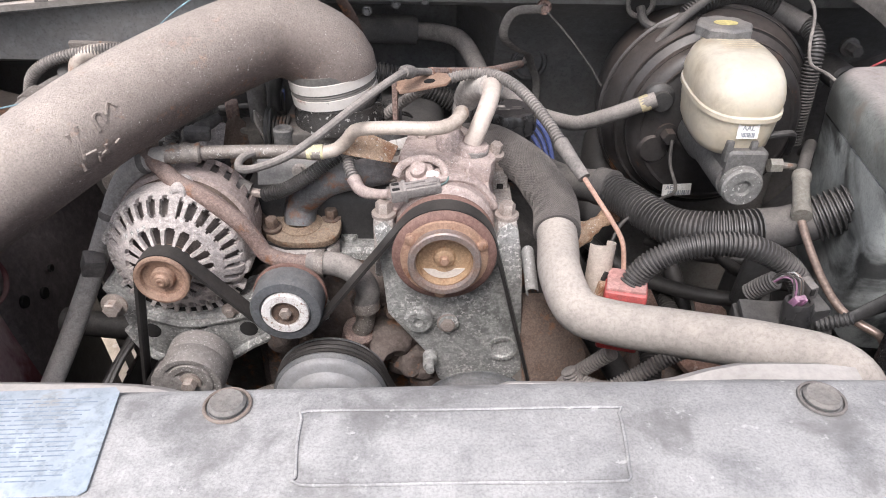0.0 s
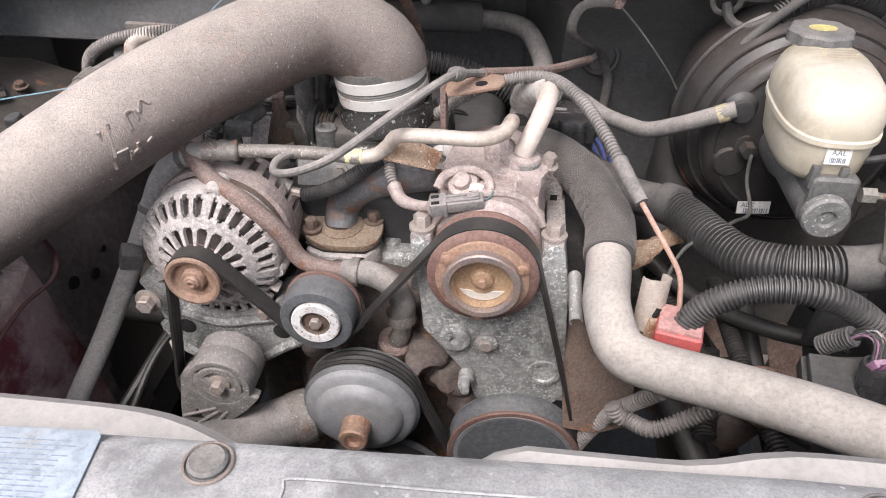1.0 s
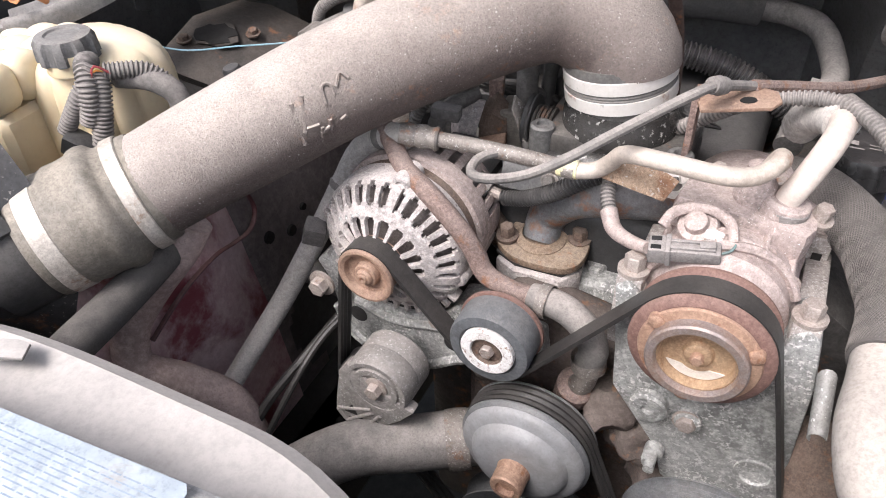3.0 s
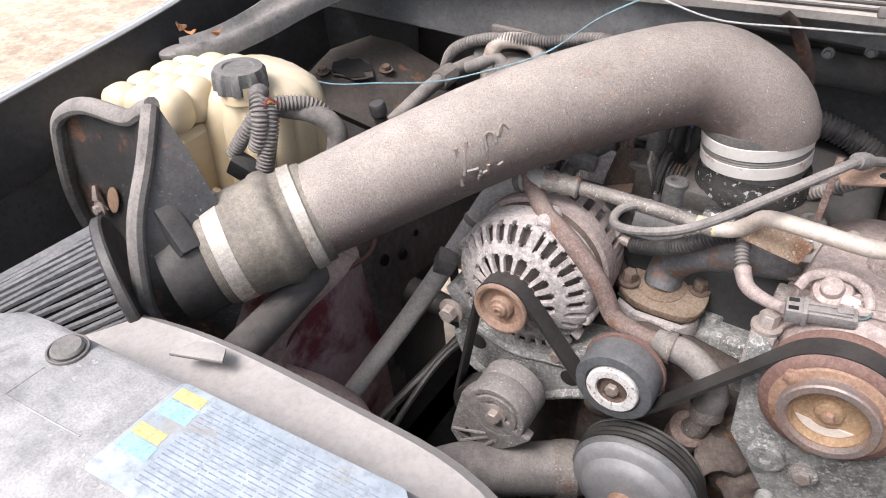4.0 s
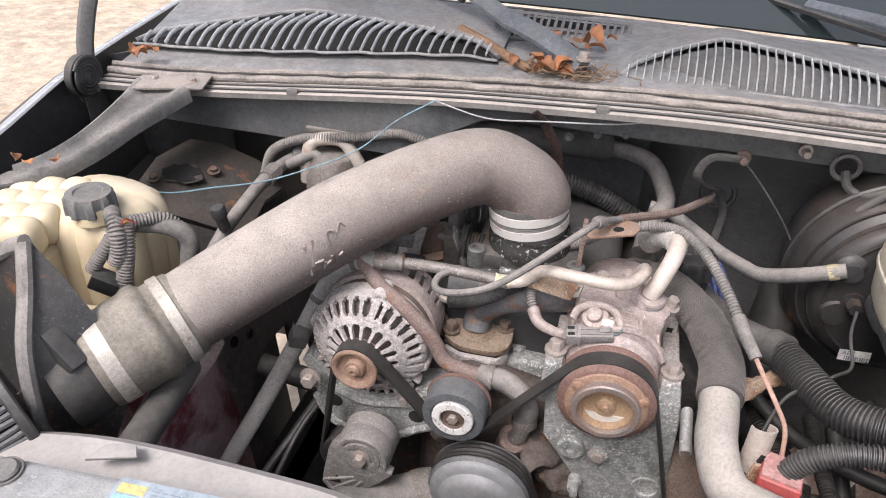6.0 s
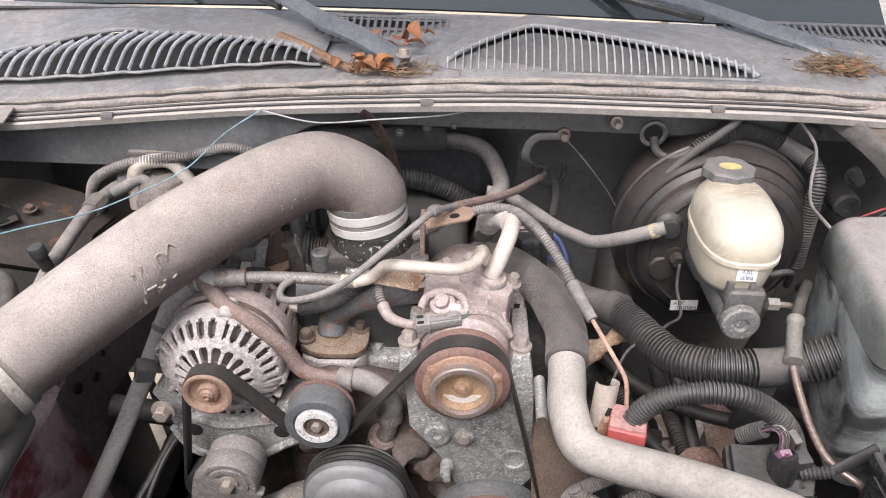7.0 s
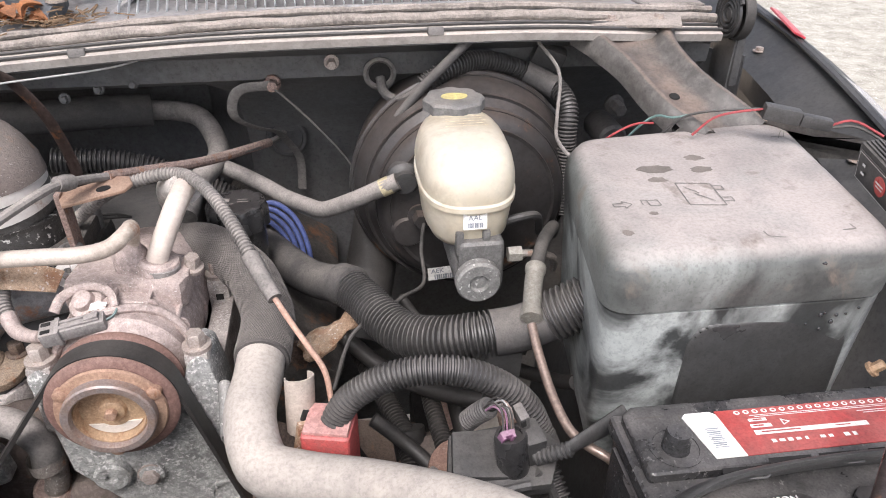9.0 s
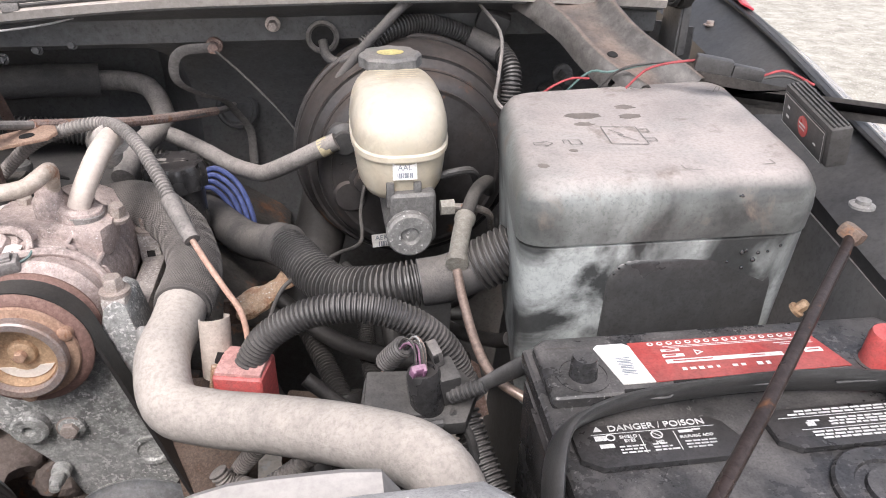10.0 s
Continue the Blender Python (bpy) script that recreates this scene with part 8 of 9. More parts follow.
tape_run = thing("bulkhead_harness", (0.45, 1.02, 1.25), "black ribbed harness curving over the brake booster", "wiring harness")
part("conduit", conduit([(0.318, 0.962, 1.316), (0.350, 0.969, 1.334), (0.389, 0.985, 1.337), (0.432, 0.995, 1.325), (0.464, 0.995, 1.310), (0.485, 0.978, 1.303), (0.494, 0.950, 1.286), (0.492, 0.937, 1.25), (0.495, 0.935, 1.15)], 0.0125, 0.0042, seg=18), "loom", tape_run)
part("tape", sweep([(0.450, 0.997, 1.317), (0.472, 0.990, 1.307), (0.487, 0.974, 1.301)], 0.0142, 0.006, 18), "tape", tape_run)
part("connector", rbox((0.04, 0.024, 0.026), pose(0.480, 1.000, 1.335, 10, 20, -10), 0.004), "plastic", tape_run)
solo("wiper_hose", sweep([(0.376, 0.965, 1.369), (0.360, 0.950, 1.362), (0.340, 0.949, 1.342), (0.316, 0.952, 1.317), (0.283, 0.955, 1.278), (0.262, 0.965, 1.25)], 0.0058, 0.006, 12), "tape", "grey tape-wrapped line over the booster", "hose")
wires = [("green_wire", [(0.457, 0.975, 1.361), (0.479, 0.950, 1.330), (0.472, 0.921, 1.291), (0.459, 0.879, 1.281), (0.446, 0.815, 1.292), (0.455, 0.790, 1.285)], 0.0022, "hose", "thin grey wire hanging from the cowl"),
         ("booster_wire", [(0.308, 0.884, 1.175), (0.301, 0.855, 1.156), (0.298, 0.809, 1.142), (0.272, 0.779, 1.146), (0.246, 0.755, 1.145), (0.214, 0.737, 1.132), (0.192, 0.707, 1.089)], 0.0022, "rubber", "thin dark wire from the booster"),
         ("ground_wire", [(0.143, 0.997, 1.310), (0.174, 0.993, 1.279), (0.210, 0.988, 1.237), (0.238, 0.980, 1.199), (0.26, 0.93, 1.19), (0.285, 0.905, 1.195)], 0.0016, "rubber", "thin black wire across the bulkhead")]
for name, pts, r, mat_, label in wires:
    solo(name, sweep(pts, r, 0.006, 8), mat_, label, "wire")
solo("blue_wire", sweep([(-0.691, 0.780, 1.233), (-0.647, 0.814, 1.213), (-0.598, 0.852, 1.211), (-0.533, 0.896, 1.212), (-0.466, 0.927, 1.233), (-0.403, 0.950, 1.262), (-0.351, 0.975, 1.306), (-0.298, 0.995, 1.338)], 0.0011, 0.006, 8), "wire_blue", "thin pale blue wire strung along the bulkhead", "wire")
solo("blue_wire", sweep([(-0.293, 0.985, 1.340), (-0.215, 0.974, 1.330), (-0.128, 0.979, 1.336), (-0.040, 0.980, 1.345), (0.001, 0.985, 1.352)], 0.0012, 0.008, 8), "wire_blue_dust", "thin dusty wire under the cowl lip", "wire")
solo("rubber_strap", sweep([(-0.151, 0.980, 1.346), (-0.135, 0.984, 1.331), (-0.114, 0.988, 1.292), (-0.102, 0.994, 1.235), (-0.095, 0.987, 1.166)], 0.0075, 0.006, 8, squash=0.3, flat=(1, 0, 0)), "rod", "dark brown rubber strap behind the tube", "strap")
solo("upper_loom", conduit([(-0.163, 1.089, 1.195), (-0.063, 1.103, 1.177), (0.014, 1.104, 1.141), (0.090, 1.105, 1.098)], 0.0165, 0.0058, seg=18), "loom", "black ribbed loom behind the throttle body", "wiring loom")

psr = thing("steering_fluid_reservoir", (0.139, 0.70, 0.93), "black power steering reservoir with a marked round cap", "reservoir")
part("body", lathe([(0.026, 0), (0.030, 0.006), (0.030, 0.060), (0.022, 0.070), (0, 0.070)], pose(0.139, 0.705, 0.932), 28), "plastic", psr)
part("cap", lobed((0.139, 0.700, 1.000), 0.024, 0.014, 12, 0.03), "rubber", psr, "black round screw cap")
bars([(-0.006, 0.006, 0.014, 0.002), (0.002, 0.0, 0.022, 0.002), (-0.002, -0.006, 0.012, 0.002)], pose(0.139, 0.700, 1.0145), "hose", "moulded_mark", psr)

oil = thing("oil_filler", (0.094, 0.905, 1.1), "black oil filler neck and cap with moulded marks", "oil cap")
part("neck", lathe([(0.030, 0), (0.030, 0.07), (0, 0.07)], pose(0.094, 0.905, 1.115), 28), "vent_black", oil)
part("cap", lobed((0.094, 0.905, 1.180), 0.034, 0.030, 10, 0.05), "vent_black", oil, "black lobed oil cap")
bars([(-0.012, 0.004, 0.014, 0.008), (0.010, 0.004, 0.012, 0.002), (0.010, -0.002, 0.012, 0.002), (-0.010, -0.006, 0.02, 0.002)], pose(0.092, 0.903, 1.2105), "hose", "moulded_mark", oil)
for k in range(4):
    d = 0.0085 * k
    solo("spark_plug_lead", sweep([(0.105 - d * 0.3, 0.985, 1.155 - d), (0.126 - d * 0.4, 0.980, 1.167 - d), (0.150 - d * 0.6, 0.975, 1.150 - d), (0.164 - d * 0.8, 0.965, 1.120 - d * 0.6), (0.168 - d, 0.960, 1.085), (0.160 - d, 0.975, 1.04), (0.13, 0.99, 1.0)], 0.0034, 0.006, 8), "wire_bright_blue", "dusty blue spark plug lead looping beside the oil filler", "cable", "spark plug leads")
solo("steering_column_boot", sweep([(0.265, 1.05, 1.10), (0.25, 1.0, 1.06), (0.235, 0.95, 1.03), (0.22, 0.90, 0.99)], 0.035, 0.01, 20), "low_rubber", "black pipe below the brake booster", "pipe")
for pts, r in (([(0.27, 0.75, 0.98), (0.28, 0.70, 0.90), (0.29, 0.65, 0.80)], 0.02), ([(0.33, 0.85, 1.0), (0.34, 0.75, 0.95), (0.36, 0.62, 0.88)], 0.012), ([(0.36, 0.86, 1.05), (0.39, 0.78, 1.04), (0.43, 0.72, 1.06), (0.44, 0.68, 1.09)], 0.008), ([(0.30, 0.88, 1.02), (0.35, 0.83, 1.03), (0.42, 0.80, 1.04)], 0.008)):
    solo("chassis_line", sweep(pts, r, 0.01, 12), "low_rubber", "grimy black line low in the bay", "pipe", "chassis lines")
fr = thing("frame_rail", (0.32, 0.7, 0.7), "grimy frame rail and rusty engine mount low in the bay", "frame rail")
part("rail", rbox((0.10, 0.9, 0.12), pose(0.36, 0.70, 0.62), 0.012), "under", fr)
part("rail", rbox((0.10, 0.9, 0.12), pose(-0.50, 0.70, 0.62), 0.012), "under", fr)
part("mount", rbox((0.10, 0.10, 0.03), pose(0.24, 0.80, 0.88, 10, 12), 0.006), "rust", fr)
part("heat_tin", loft([[(0.100, 0.70, 1.06), (0.135, 0.70, 1.06), (0.165, 0.71, 1.03)], [(0.098, 0.665, 1.01), (0.140, 0.66, 1.0), (0.180, 0.67, 0.99)], [(0.105, 0.645, 0.94), (0.140, 0.64, 0.94), (0.175, 0.65, 0.945)]], thick=0.002), "rust", fr, "rusty tin plate")
for x, y, z, rx, ry, s in ((0.438, 0.885, 0.852, 48, 10, 0.95), (0.335, 0.855, 0.915, 20, -20, 0.7)):
    part("cardboard_scrap", slab([(-0.03, -0.05), (0.028, -0.045), (0.03, 0.03), (0.0, 0.055), (-0.035, 0.05)], 0.002, pose(x, y, z, rx, ry, 20) @ Matrix.Scale(s, 4), 0), "scrap_pale", fr, "pinkish brown scrap")
frl = thing("frame_rail", (-0.5, 0.7, 0.7), "grimy frame rail low in the bay", "frame rail")
part("rail", rbox((0.10, 0.9, 0.12), pose(-0.46, 0.70, 0.62), 0.012), "under", frl)
part("cross_tube", sweep([(-0.52, 0.80, 0.93), (-0.45, 0.80, 0.92), (-0.36, 0.80, 0.91)], 0.018, 0.02, 14), "rubber", frl)
solo("wing_cable", sweep([(-0.38, 0.72, 0.98), (-0.40, 0.66, 0.95), (-0.43, 0.60, 0.90), (-0.44, 0.55, 0.85)], 0.006, 0.01, 8), "belt", "black cable by the inner wing", "cable")
solo("wing_cable", sweep([(-0.365, 0.72, 0.99), (-0.385, 0.67, 0.97), (-0.40, 0.62, 0.93), (-0.42, 0.56, 0.86)], 0.004, 0.01, 8), "belt", "black cable by the inner wing", "cable")
solo("lifting_bracket", loft([[(-0.302, 0.852, 1.14), (-0.290, 0.842, 1.14), (-0.278, 0.850, 1.14)], [(-0.304, 0.855, 1.175), (-0.291, 0.846, 1.178), (-0.276, 0.853, 1.172)], [(-0.300, 0.862, 1.198), (-0.284, 0.852, 1.208), (-0.270, 0.862, 1.202)]], thick=0.004), "alu", "crumpled silver bracket beside the throttle", "bracket")
purge = thing("purge_valve", (-0.245, 0.87, 1.13), "brown dusty solenoid valve with a grey canister, beside the throttle", "valve")
part("body", rbox((0.036, 0.042, 0.055), pose(-0.238, 0.880, 1.168, 0, 0, 10), 0.005, seg=3), "coil", purge)
part("canister", lathe([(0.0115, 0), (0.0115, 0.045), (0.0125, 0.046), (0.0125, 0.056), (0.010, 0.058), (0, 0.058)], pose(-0.232, 0.886, 1.19), 24), "hose", purge)
part("bracket", loft([[(-0.276, 0.858, 1.155), (-0.258, 0.850, 1.150), (-0.240, 0.852, 1.148)], [(-0.276, 0.862, 1.188), (-0.258, 0.853, 1.192), (-0.242, 0.856, 1.186)], [(-0.268, 0.875, 1.205), (-0.256, 0.866, 1.212), (-0.246, 0.870, 1.200)]], thick=0.003), "rust", purge, "rusty steel bracket")
part("rust_tab", slab([(-0.022, -0.006), (0.024, -0.008), (0.026, 0.004), (-0.010, 0.008)], 0.003, pose(-0.262, 0.846, 1.160, 35, -25, 10), 0.001), "clutch_ring", purge, "orange rusty tab")
part("top_plug", rbox((0.016, 0.016, 0.022), pose(-0.262, 0.875, 1.215, 8, 0, 15), 0.003), "rust_tube", purge)
for k, (x, y) in enumerate(((-0.214, 0.900), (-0.198, 0.905), (-0.228, 0.92))):
    solo("upright_hose", sweep([(x, y, 1.12), (x + 0.002, y, 1.17), (x + 0.004 * k, y + 0.004, 1.215), (x + 0.004, y + 0.012, 1.25)], lambda i, s, f: 0.0075 if int(f * 7) % 3 else 0.009, 0.006, 12), "rubber", "black upright vacuum hose behind the throttle", "hose", "upright hoses")
solo("loop_conduit", conduit([(-0.325, 0.802, 1.175), (-0.323, 0.802, 1.198), (-0.311, 0.812, 1.218), (-0.295, 0.83, 1.224), (-0.278, 0.86, 1.224)], 0.0068, 0.0034), "hose", "thin grey ribbed conduit looping under the intake tube", "conduit")
solo("loop_hose", sweep([(-0.308, 0.812, 1.165), (-0.305, 0.815, 1.190), (-0.295, 0.828, 1.205), (-0.28, 0.86, 1.21)], 0.009, 0.005, 12), "hose", "dusty grey hose looping under the intake tube", "hose")
solo("small_connector", rbox((0.03, 0.016, 0.014), pose(-0.285, 0.80, 1.215, 0, 5, 10), 0.003), "plastic_grey", "grey connector under the intake tube", "connector")

# ---- fuse box ----
fuse = thing("fuse_box", (0.56, 0.69, 1.06), "large black plastic fuse box, chalky dust on its rounded lid", "fuse box")
QUAD = [Vector((0.408, 0.572, 0)), Vector((0.653, 0.566, 0)), Vector((0.700, 0.834, 0)), Vector((0.446, 0.812, 0))]


def rounded_quad(inset, z, radius, grow=0.0):
    c = sum(QUAD, Vector()) / 4
    pts = []
    for i, p in enumerate(QUAD):
        a, b = (QUAD[i - 1] - p).normalized(), (QUAD[(i + 1) % 4] - p).normalized()
        q = p + (a + b) * inset
        r = radius
        for k in range(7):
            t = k / 6
            pts.append((q + a * r * (1 - t) ** 2 + b * r * t ** 2))
    return [Vector((p.x, p.y, z)) for p in pts]


def stack(levels):
    bm = bmesh.new()
    rings = [[bm.verts.new(p) for p in rounded_quad(i, z, r)] for i, z, r in levels]
    for a, b in zip(rings, rings[1:]):
        for j in range(len(a)):
            bm.faces.new((a[j], a[(j + 1) % len(a)], b[(j + 1) % len(a)], b[j]))
    bm.faces.new(rings[0][::-1]), bm.faces.new(rings[-1])
    return bm


part("lid", stack([(0.003, 1.2565, 0.030), (0.0, 1.2575, 0.030), (-0.001, 1.276, 0.030), (0.0, 1.290, 0.030), (0.004, 1.298, 0.030), (0.009, 1.3045, 0.028), (0.017, 1.307, 0.026)]), "fuse_box", fuse, "rounded dusty lid", sharp=50)
part("body", stack([(0.013, 1.08, 0.03), (0.008, 1.12, 0.03), (0.001, 1.2545, 0.03), (0.004, 1.256, 0.03), (0.004, 1.258, 0.03)]), "fuse_box_side", fuse, "chalk-stained black box body", sharp=50)
step = [(-0.078, -0.095), (0.068, -0.095)] + [(0.068 - 0.016 + 0.016 * math.cos(radians(a)), 0.048 - 0.016 + 0.016 * math.sin(radians(a))) for a in range(0, 91, 18)] + [(-0.078 + 0.022 - 0.022 * math.sin(radians(a)), 0.048 - 0.022 + 0.022 * math.cos(radians(a))) for a in range(0, 91, 18)]
bm = slab(step, 0.012, front(0.562, 0.582, 1.194, 0), 0.006, seg=3)
part("front_step", bm, "box_black", fuse, "raised glossy black front panel")
def strokes(lines, x, y, ang, name, sx=1.0, sy=1.0):
    o = pose(x, y, 1.3078, 0, 0, ang)
    bm = bmesh.new()
    for (x0, y0), (x1, y1) in lines:
        a, b = Vector((x0 * sx, y0 * sy, 0)), Vector((x1 * sx, y1 * sy, 0))
        d = (b - a).normalized()
        s = Vector((-d.y, d.x, 0)) * 0.00045
        bm.faces.new([bm.verts.new(o @ p) for p in (a - s, b - s, b + s, a + s)])
    part(name, bm, "print_dark", fuse, "moulded lid symbol")
strokes([((-0.02, -0.016), (0.018, -0.018)), ((0.018, -0.018), (0.02, 0.014)), ((0.02, 0.014), (-0.018, 0.016)), ((-0.018, 0.016), (-0.02, -0.016)), ((0.02, 0.01), (0.03, 0.010)), ((0.03, 0.010), (0.03, 0.004)), ((0.03, 0.004), (0.02, 0.004)), ((0.019, -0.012), (0.03, -0.013)), ((0.03, -0.013), (0.03, -0.007)), ((0.03, -0.007), (0.019, -0.007)), ((-0.012, 0.010), (0.0, 0.0)), ((0.0, 0.0), (-0.006, 0.0)), ((-0.006, 0.0), (0.010, -0.012))], 0.524, 0.669, -4, "battery_symbol", 0.82, 1.3)
strokes([((-0.012, 0.003), (0.0, 0.003)), ((0.0, 0.003), (0.0, 0.007)), ((0.0, 0.007), (0.010, 0.0)), ((0.010, 0.0), (0.0, -0.007)), ((0.0, -0.007), (0.0, -0.003)), ((0.0, -0.003), (-0.012, -0.003)), ((-0.012, -0.003), (-0.012, 0.003))], 0.450, 0.657, 0, "arrow_symbol", 0.75, 0.9)
strokes([((0.0, -0.004), (0.012, -0.004)), ((0.012, -0.004), (0.012, 0.004)), ((0.012, 0.004), (0.0, 0.004)), ((0.0, 0.004), (0.0, -0.004)), ((0.0, 0.004), (-0.006, 0.005)), ((-0.006, 0.005), (-0.007, -0.002))], 0.472, 0.657, 0, "lock_symbol", 0.8, 1.2)
strokes([((-0.008, 0.0), (0.004, -0.004)), ((-0.008, 0.0), (-0.008, 0.008))], 0.552, 0.591, 2, "moulded_mark")
strokes([((-0.008, 0.0), (0.004, 0.0)), ((0.004, 0.0), (0.004, 0.008))], 0.616, 0.592, 2, "moulded_mark")
strokes([((-0.012, 0.004), (0.0, -0.002)), ((0.0, -0.002), (0.010, 0.006)), ((-0.008, -0.002), (0.010, 0.010))], 0.668, 0.780, 20, "moulded_mark")
rnd = random.Random(31)
for x, y, rx_, ry_ in ((0.553, 0.742, 0.010, 0.006), (0.548, 0.716, 0.011, 0.006), (0.505, 0.722, 0.018, 0.008), (0.498, 0.700, 0.010, 0.005), (0.436, 0.612, 0.005, 0.004), (0.470, 0.640, 0.004, 0.003)):
    blot = [(x + rx_ * (1 + 0.22 * rnd.uniform(-1, 1)) * math.cos(radians(a)), y + ry_ * (1 + 0.22 * rnd.uniform(-1, 1)) * math.sin(radians(a))) for a in range(0, 360, 24)]
    part("water_mark", slab(blot, 0.0002, pose(0, 0, 1.3071), 0), "lid_mark", fuse, "dried dark water mark")
for cx_, cy_, cz_, n_, face_ in ((0.600, 0.5705, 1.286, 12, 0.010), (0.606, 0.5690, 1.240, 9, 0.012)):
    for k in range(n_):
        r = rnd.uniform(0.0011, 0.0024)
        part("water_drop", lathe([(r, 0), (r * 0.8, r * 0.45), (r * 0.4, r * 0.62), (0, r * 0.65)], pose(cx_ + rnd.gauss(0, 0.012), cy_ - 0.001, cz_ + rnd.gauss(0, 0.006), 80), 10), "wet", fuse)
# ---- battery with label, strap and posts ----
bat = thing("car_battery", (0.54, 0.43, 1.0), "black car battery with a red and white label and carry strap", "battery")
ba = -1.6
BT = pose(0.538, 0.428, 1.2, 0, 0, ba)
part("case", rbox((0.285, 0.185, 0.20), BT @ pose(0.010, 0, -0.104), 0.006, seg=3), "battery", bat)
part("top_rim", rbox((0.293, 0.192, 0.016), BT @ pose(0.010, 0, -0.010), 0.005, seg=3), "battery", bat)
part("rear_deck", slab([(-0.131, 0.028), (0.150, 0.028), (0.150, 0.086), (0.144, 0.094), (-0.122, 0.094), (-0.131, 0.086)], 0.011, BT @ pose(0, 0, -0.004), 0.004, seg=3), "battery", bat)
for x, y, r, h in ((-0.104, 0.050, 0.0092, 0.018), (0.113, 0.040, 0.0140, 0.026)):
    ps = part("terminal_post", lathe([(r * 1.15, 0), (r * 1.05, h * 0.2), (r, h * 0.85), (r * 0.9, h), (0, h)], BT @ pose(x, y, 0.005), 24), "battery" if x < 0 else "red", bat, "capped terminal post")
    part("post_well", lathe([(0.019, 0.0), (0.019, 0.0016), (0.0165, 0.0016), (0.016, 0.0006)], BT @ pose(x, y, 0.006), 28, cap=False), "battery", bat)
bars([(-0.112, 0.080, 0.022, 0.0012), (-0.090, 0.070, 0.0012, 0.018)], BT @ pose(0, 0, 0.0074), "rubber", "moulded_line", bat)
bars([(0.150, 0.080, 0.014, 0.003), (0.150, 0.080, 0.003, 0.014)], BT @ pose(-0.014, -0.006, 0.0074), "rubber", "plus_mark", bat)
BL = BT @ pose(-0.002, 0.036, 0) @ Matrix.Diagonal((1, 0.84, 1, 1)) @ pose(0, -0.036, 0)
part("white_label", slab([(-0.078, 0.036), (-0.055, 0.036), (-0.060, 0.084), (-0.064, 0.088), (-0.083, 0.088), (-0.0865, 0.084)], 0.0008, BL @ pose(0, 0, 0.0072), 0), "label_white", bat)
part("red_label", slab([(-0.055, 0.036), (0.090, 0.038), (0.080, 0.084), (0.076, 0.088), (-0.060, 0.088)], 0.0007, BL @ pose(0, 0, 0.0072), 0), "label_red", bat)
LB = BL @ pose(0, 0, 0.0084)
bars([(-0.0695, 0.047 + 0.0021 * k, 0.0105 - 0.002 * (k % 2), 0.0008 + 0.0004 * (k % 3)) for k in range(11)], LB, "ink", "bar_code", bat)
for k in range(18):
    part("punch_dot", lathe([(0.0024, 0), (0.0013, 0.0002)], LB @ pose(-0.044 + 0.0072 * k, 0.0835, 0), 10, cap=False), "label_white", bat)
bars([(-0.032, 0.0665, 0.016, 0.0042), (-0.032, 0.0735, 0.014, 0.0035), (0.004, 0.059, 0.088, 0.0052), (0.072, 0.061, 0.014, 0.0060), (0.020, 0.0790, 0.112, 0.0007), (0.020, 0.0772, 0.105, 0.0007), (0.062, 0.0735, 0.030, 0.0008), (0.064, 0.0710, 0.026, 0.0008)], LB, "label_white", "printed_panel", bat)
for rect in ((-0.034, 0.0665, 0.008, 0.0018), (-0.032, 0.0735, 0.007, 0.0016), (-0.020, 0.059, 0.030, 0.0016), (0.028, 0.059, 0.012, 0.0012), (0.072, 0.061, 0.009, 0.0016)):
    bars([rect], LB @ pose(0, 0, 0.0003), "label_red", "print_bar", bat, "faint red fine print")
part("recycling_mark", lathe([(0.0042, 0), (0.0042, 0.0003), (0.0026, 0.0003), (0.0026, 0)], LB @ pose(-0.013, 0.0685, 0), 3, cap=False), "label_white", bat)
rnd = random.Random(17)
bars([(-0.030 + 0.0062 * k, 0.0485, rnd.uniform(0.0022, 0.0045), rnd.uniform(0.0026, 0.0042)) for k in range(11) if k not in (5, 8)], LB, "label_white", "printed_lettering", bat, "white lettering, upside down and unreadable")
strap_line = [(-0.150, -0.062, -0.06), (-0.149, -0.042, -0.010), (-0.139, -0.014, 0.010), (-0.1215, 0.0003, 0.014), (-0.086, 0.0115, 0.015), (-0.026, 0.0163, 0.017), (0.032, 0.0168, 0.017), (0.092, 0.011, 0.015), (0.150, 0.001, 0.012)]
strap = part("strap", sweep([BT @ Vector(p) for p in strap_line], 0.0185, 0.006, 14, squash=0.20, flat=(0, 1, 0.1)), "strap", bat, "black moulded carry strap")
# pockets are thin black slabs that paint the recess shade
for x in (-0.075, -0.040, -0.004, 0.032, 0.068, 0.104):
    part("strap_pocket", slab([(-0.0155, -0.0040), (0.0135, -0.0048), (0.0155, 0.0040), (-0.0135, 0.0048)], 0.0008, BT @ pose(x, 0.0165 - 1.6 * max(0, abs(x + 0.003) - 0.045) ** 1.6, 0.0205, 0, -1), 0.0003), "under", strap, "moulded pocket")
    part("pocket_rim", sweep([BT @ pose(x, 0.0165 - 1.6 * max(0, abs(x + 0.003) - 0.045) ** 1.6, 0.0211, 0, -1) @ Vector(q) for q in ((-0.016, -0.0046, 0), (0.0, -0.0052, 0), (0.0142, -0.0054, 0), (0.0162, 0.0046, 0))], 0.0009, 0.004, 6), "strap", strap)
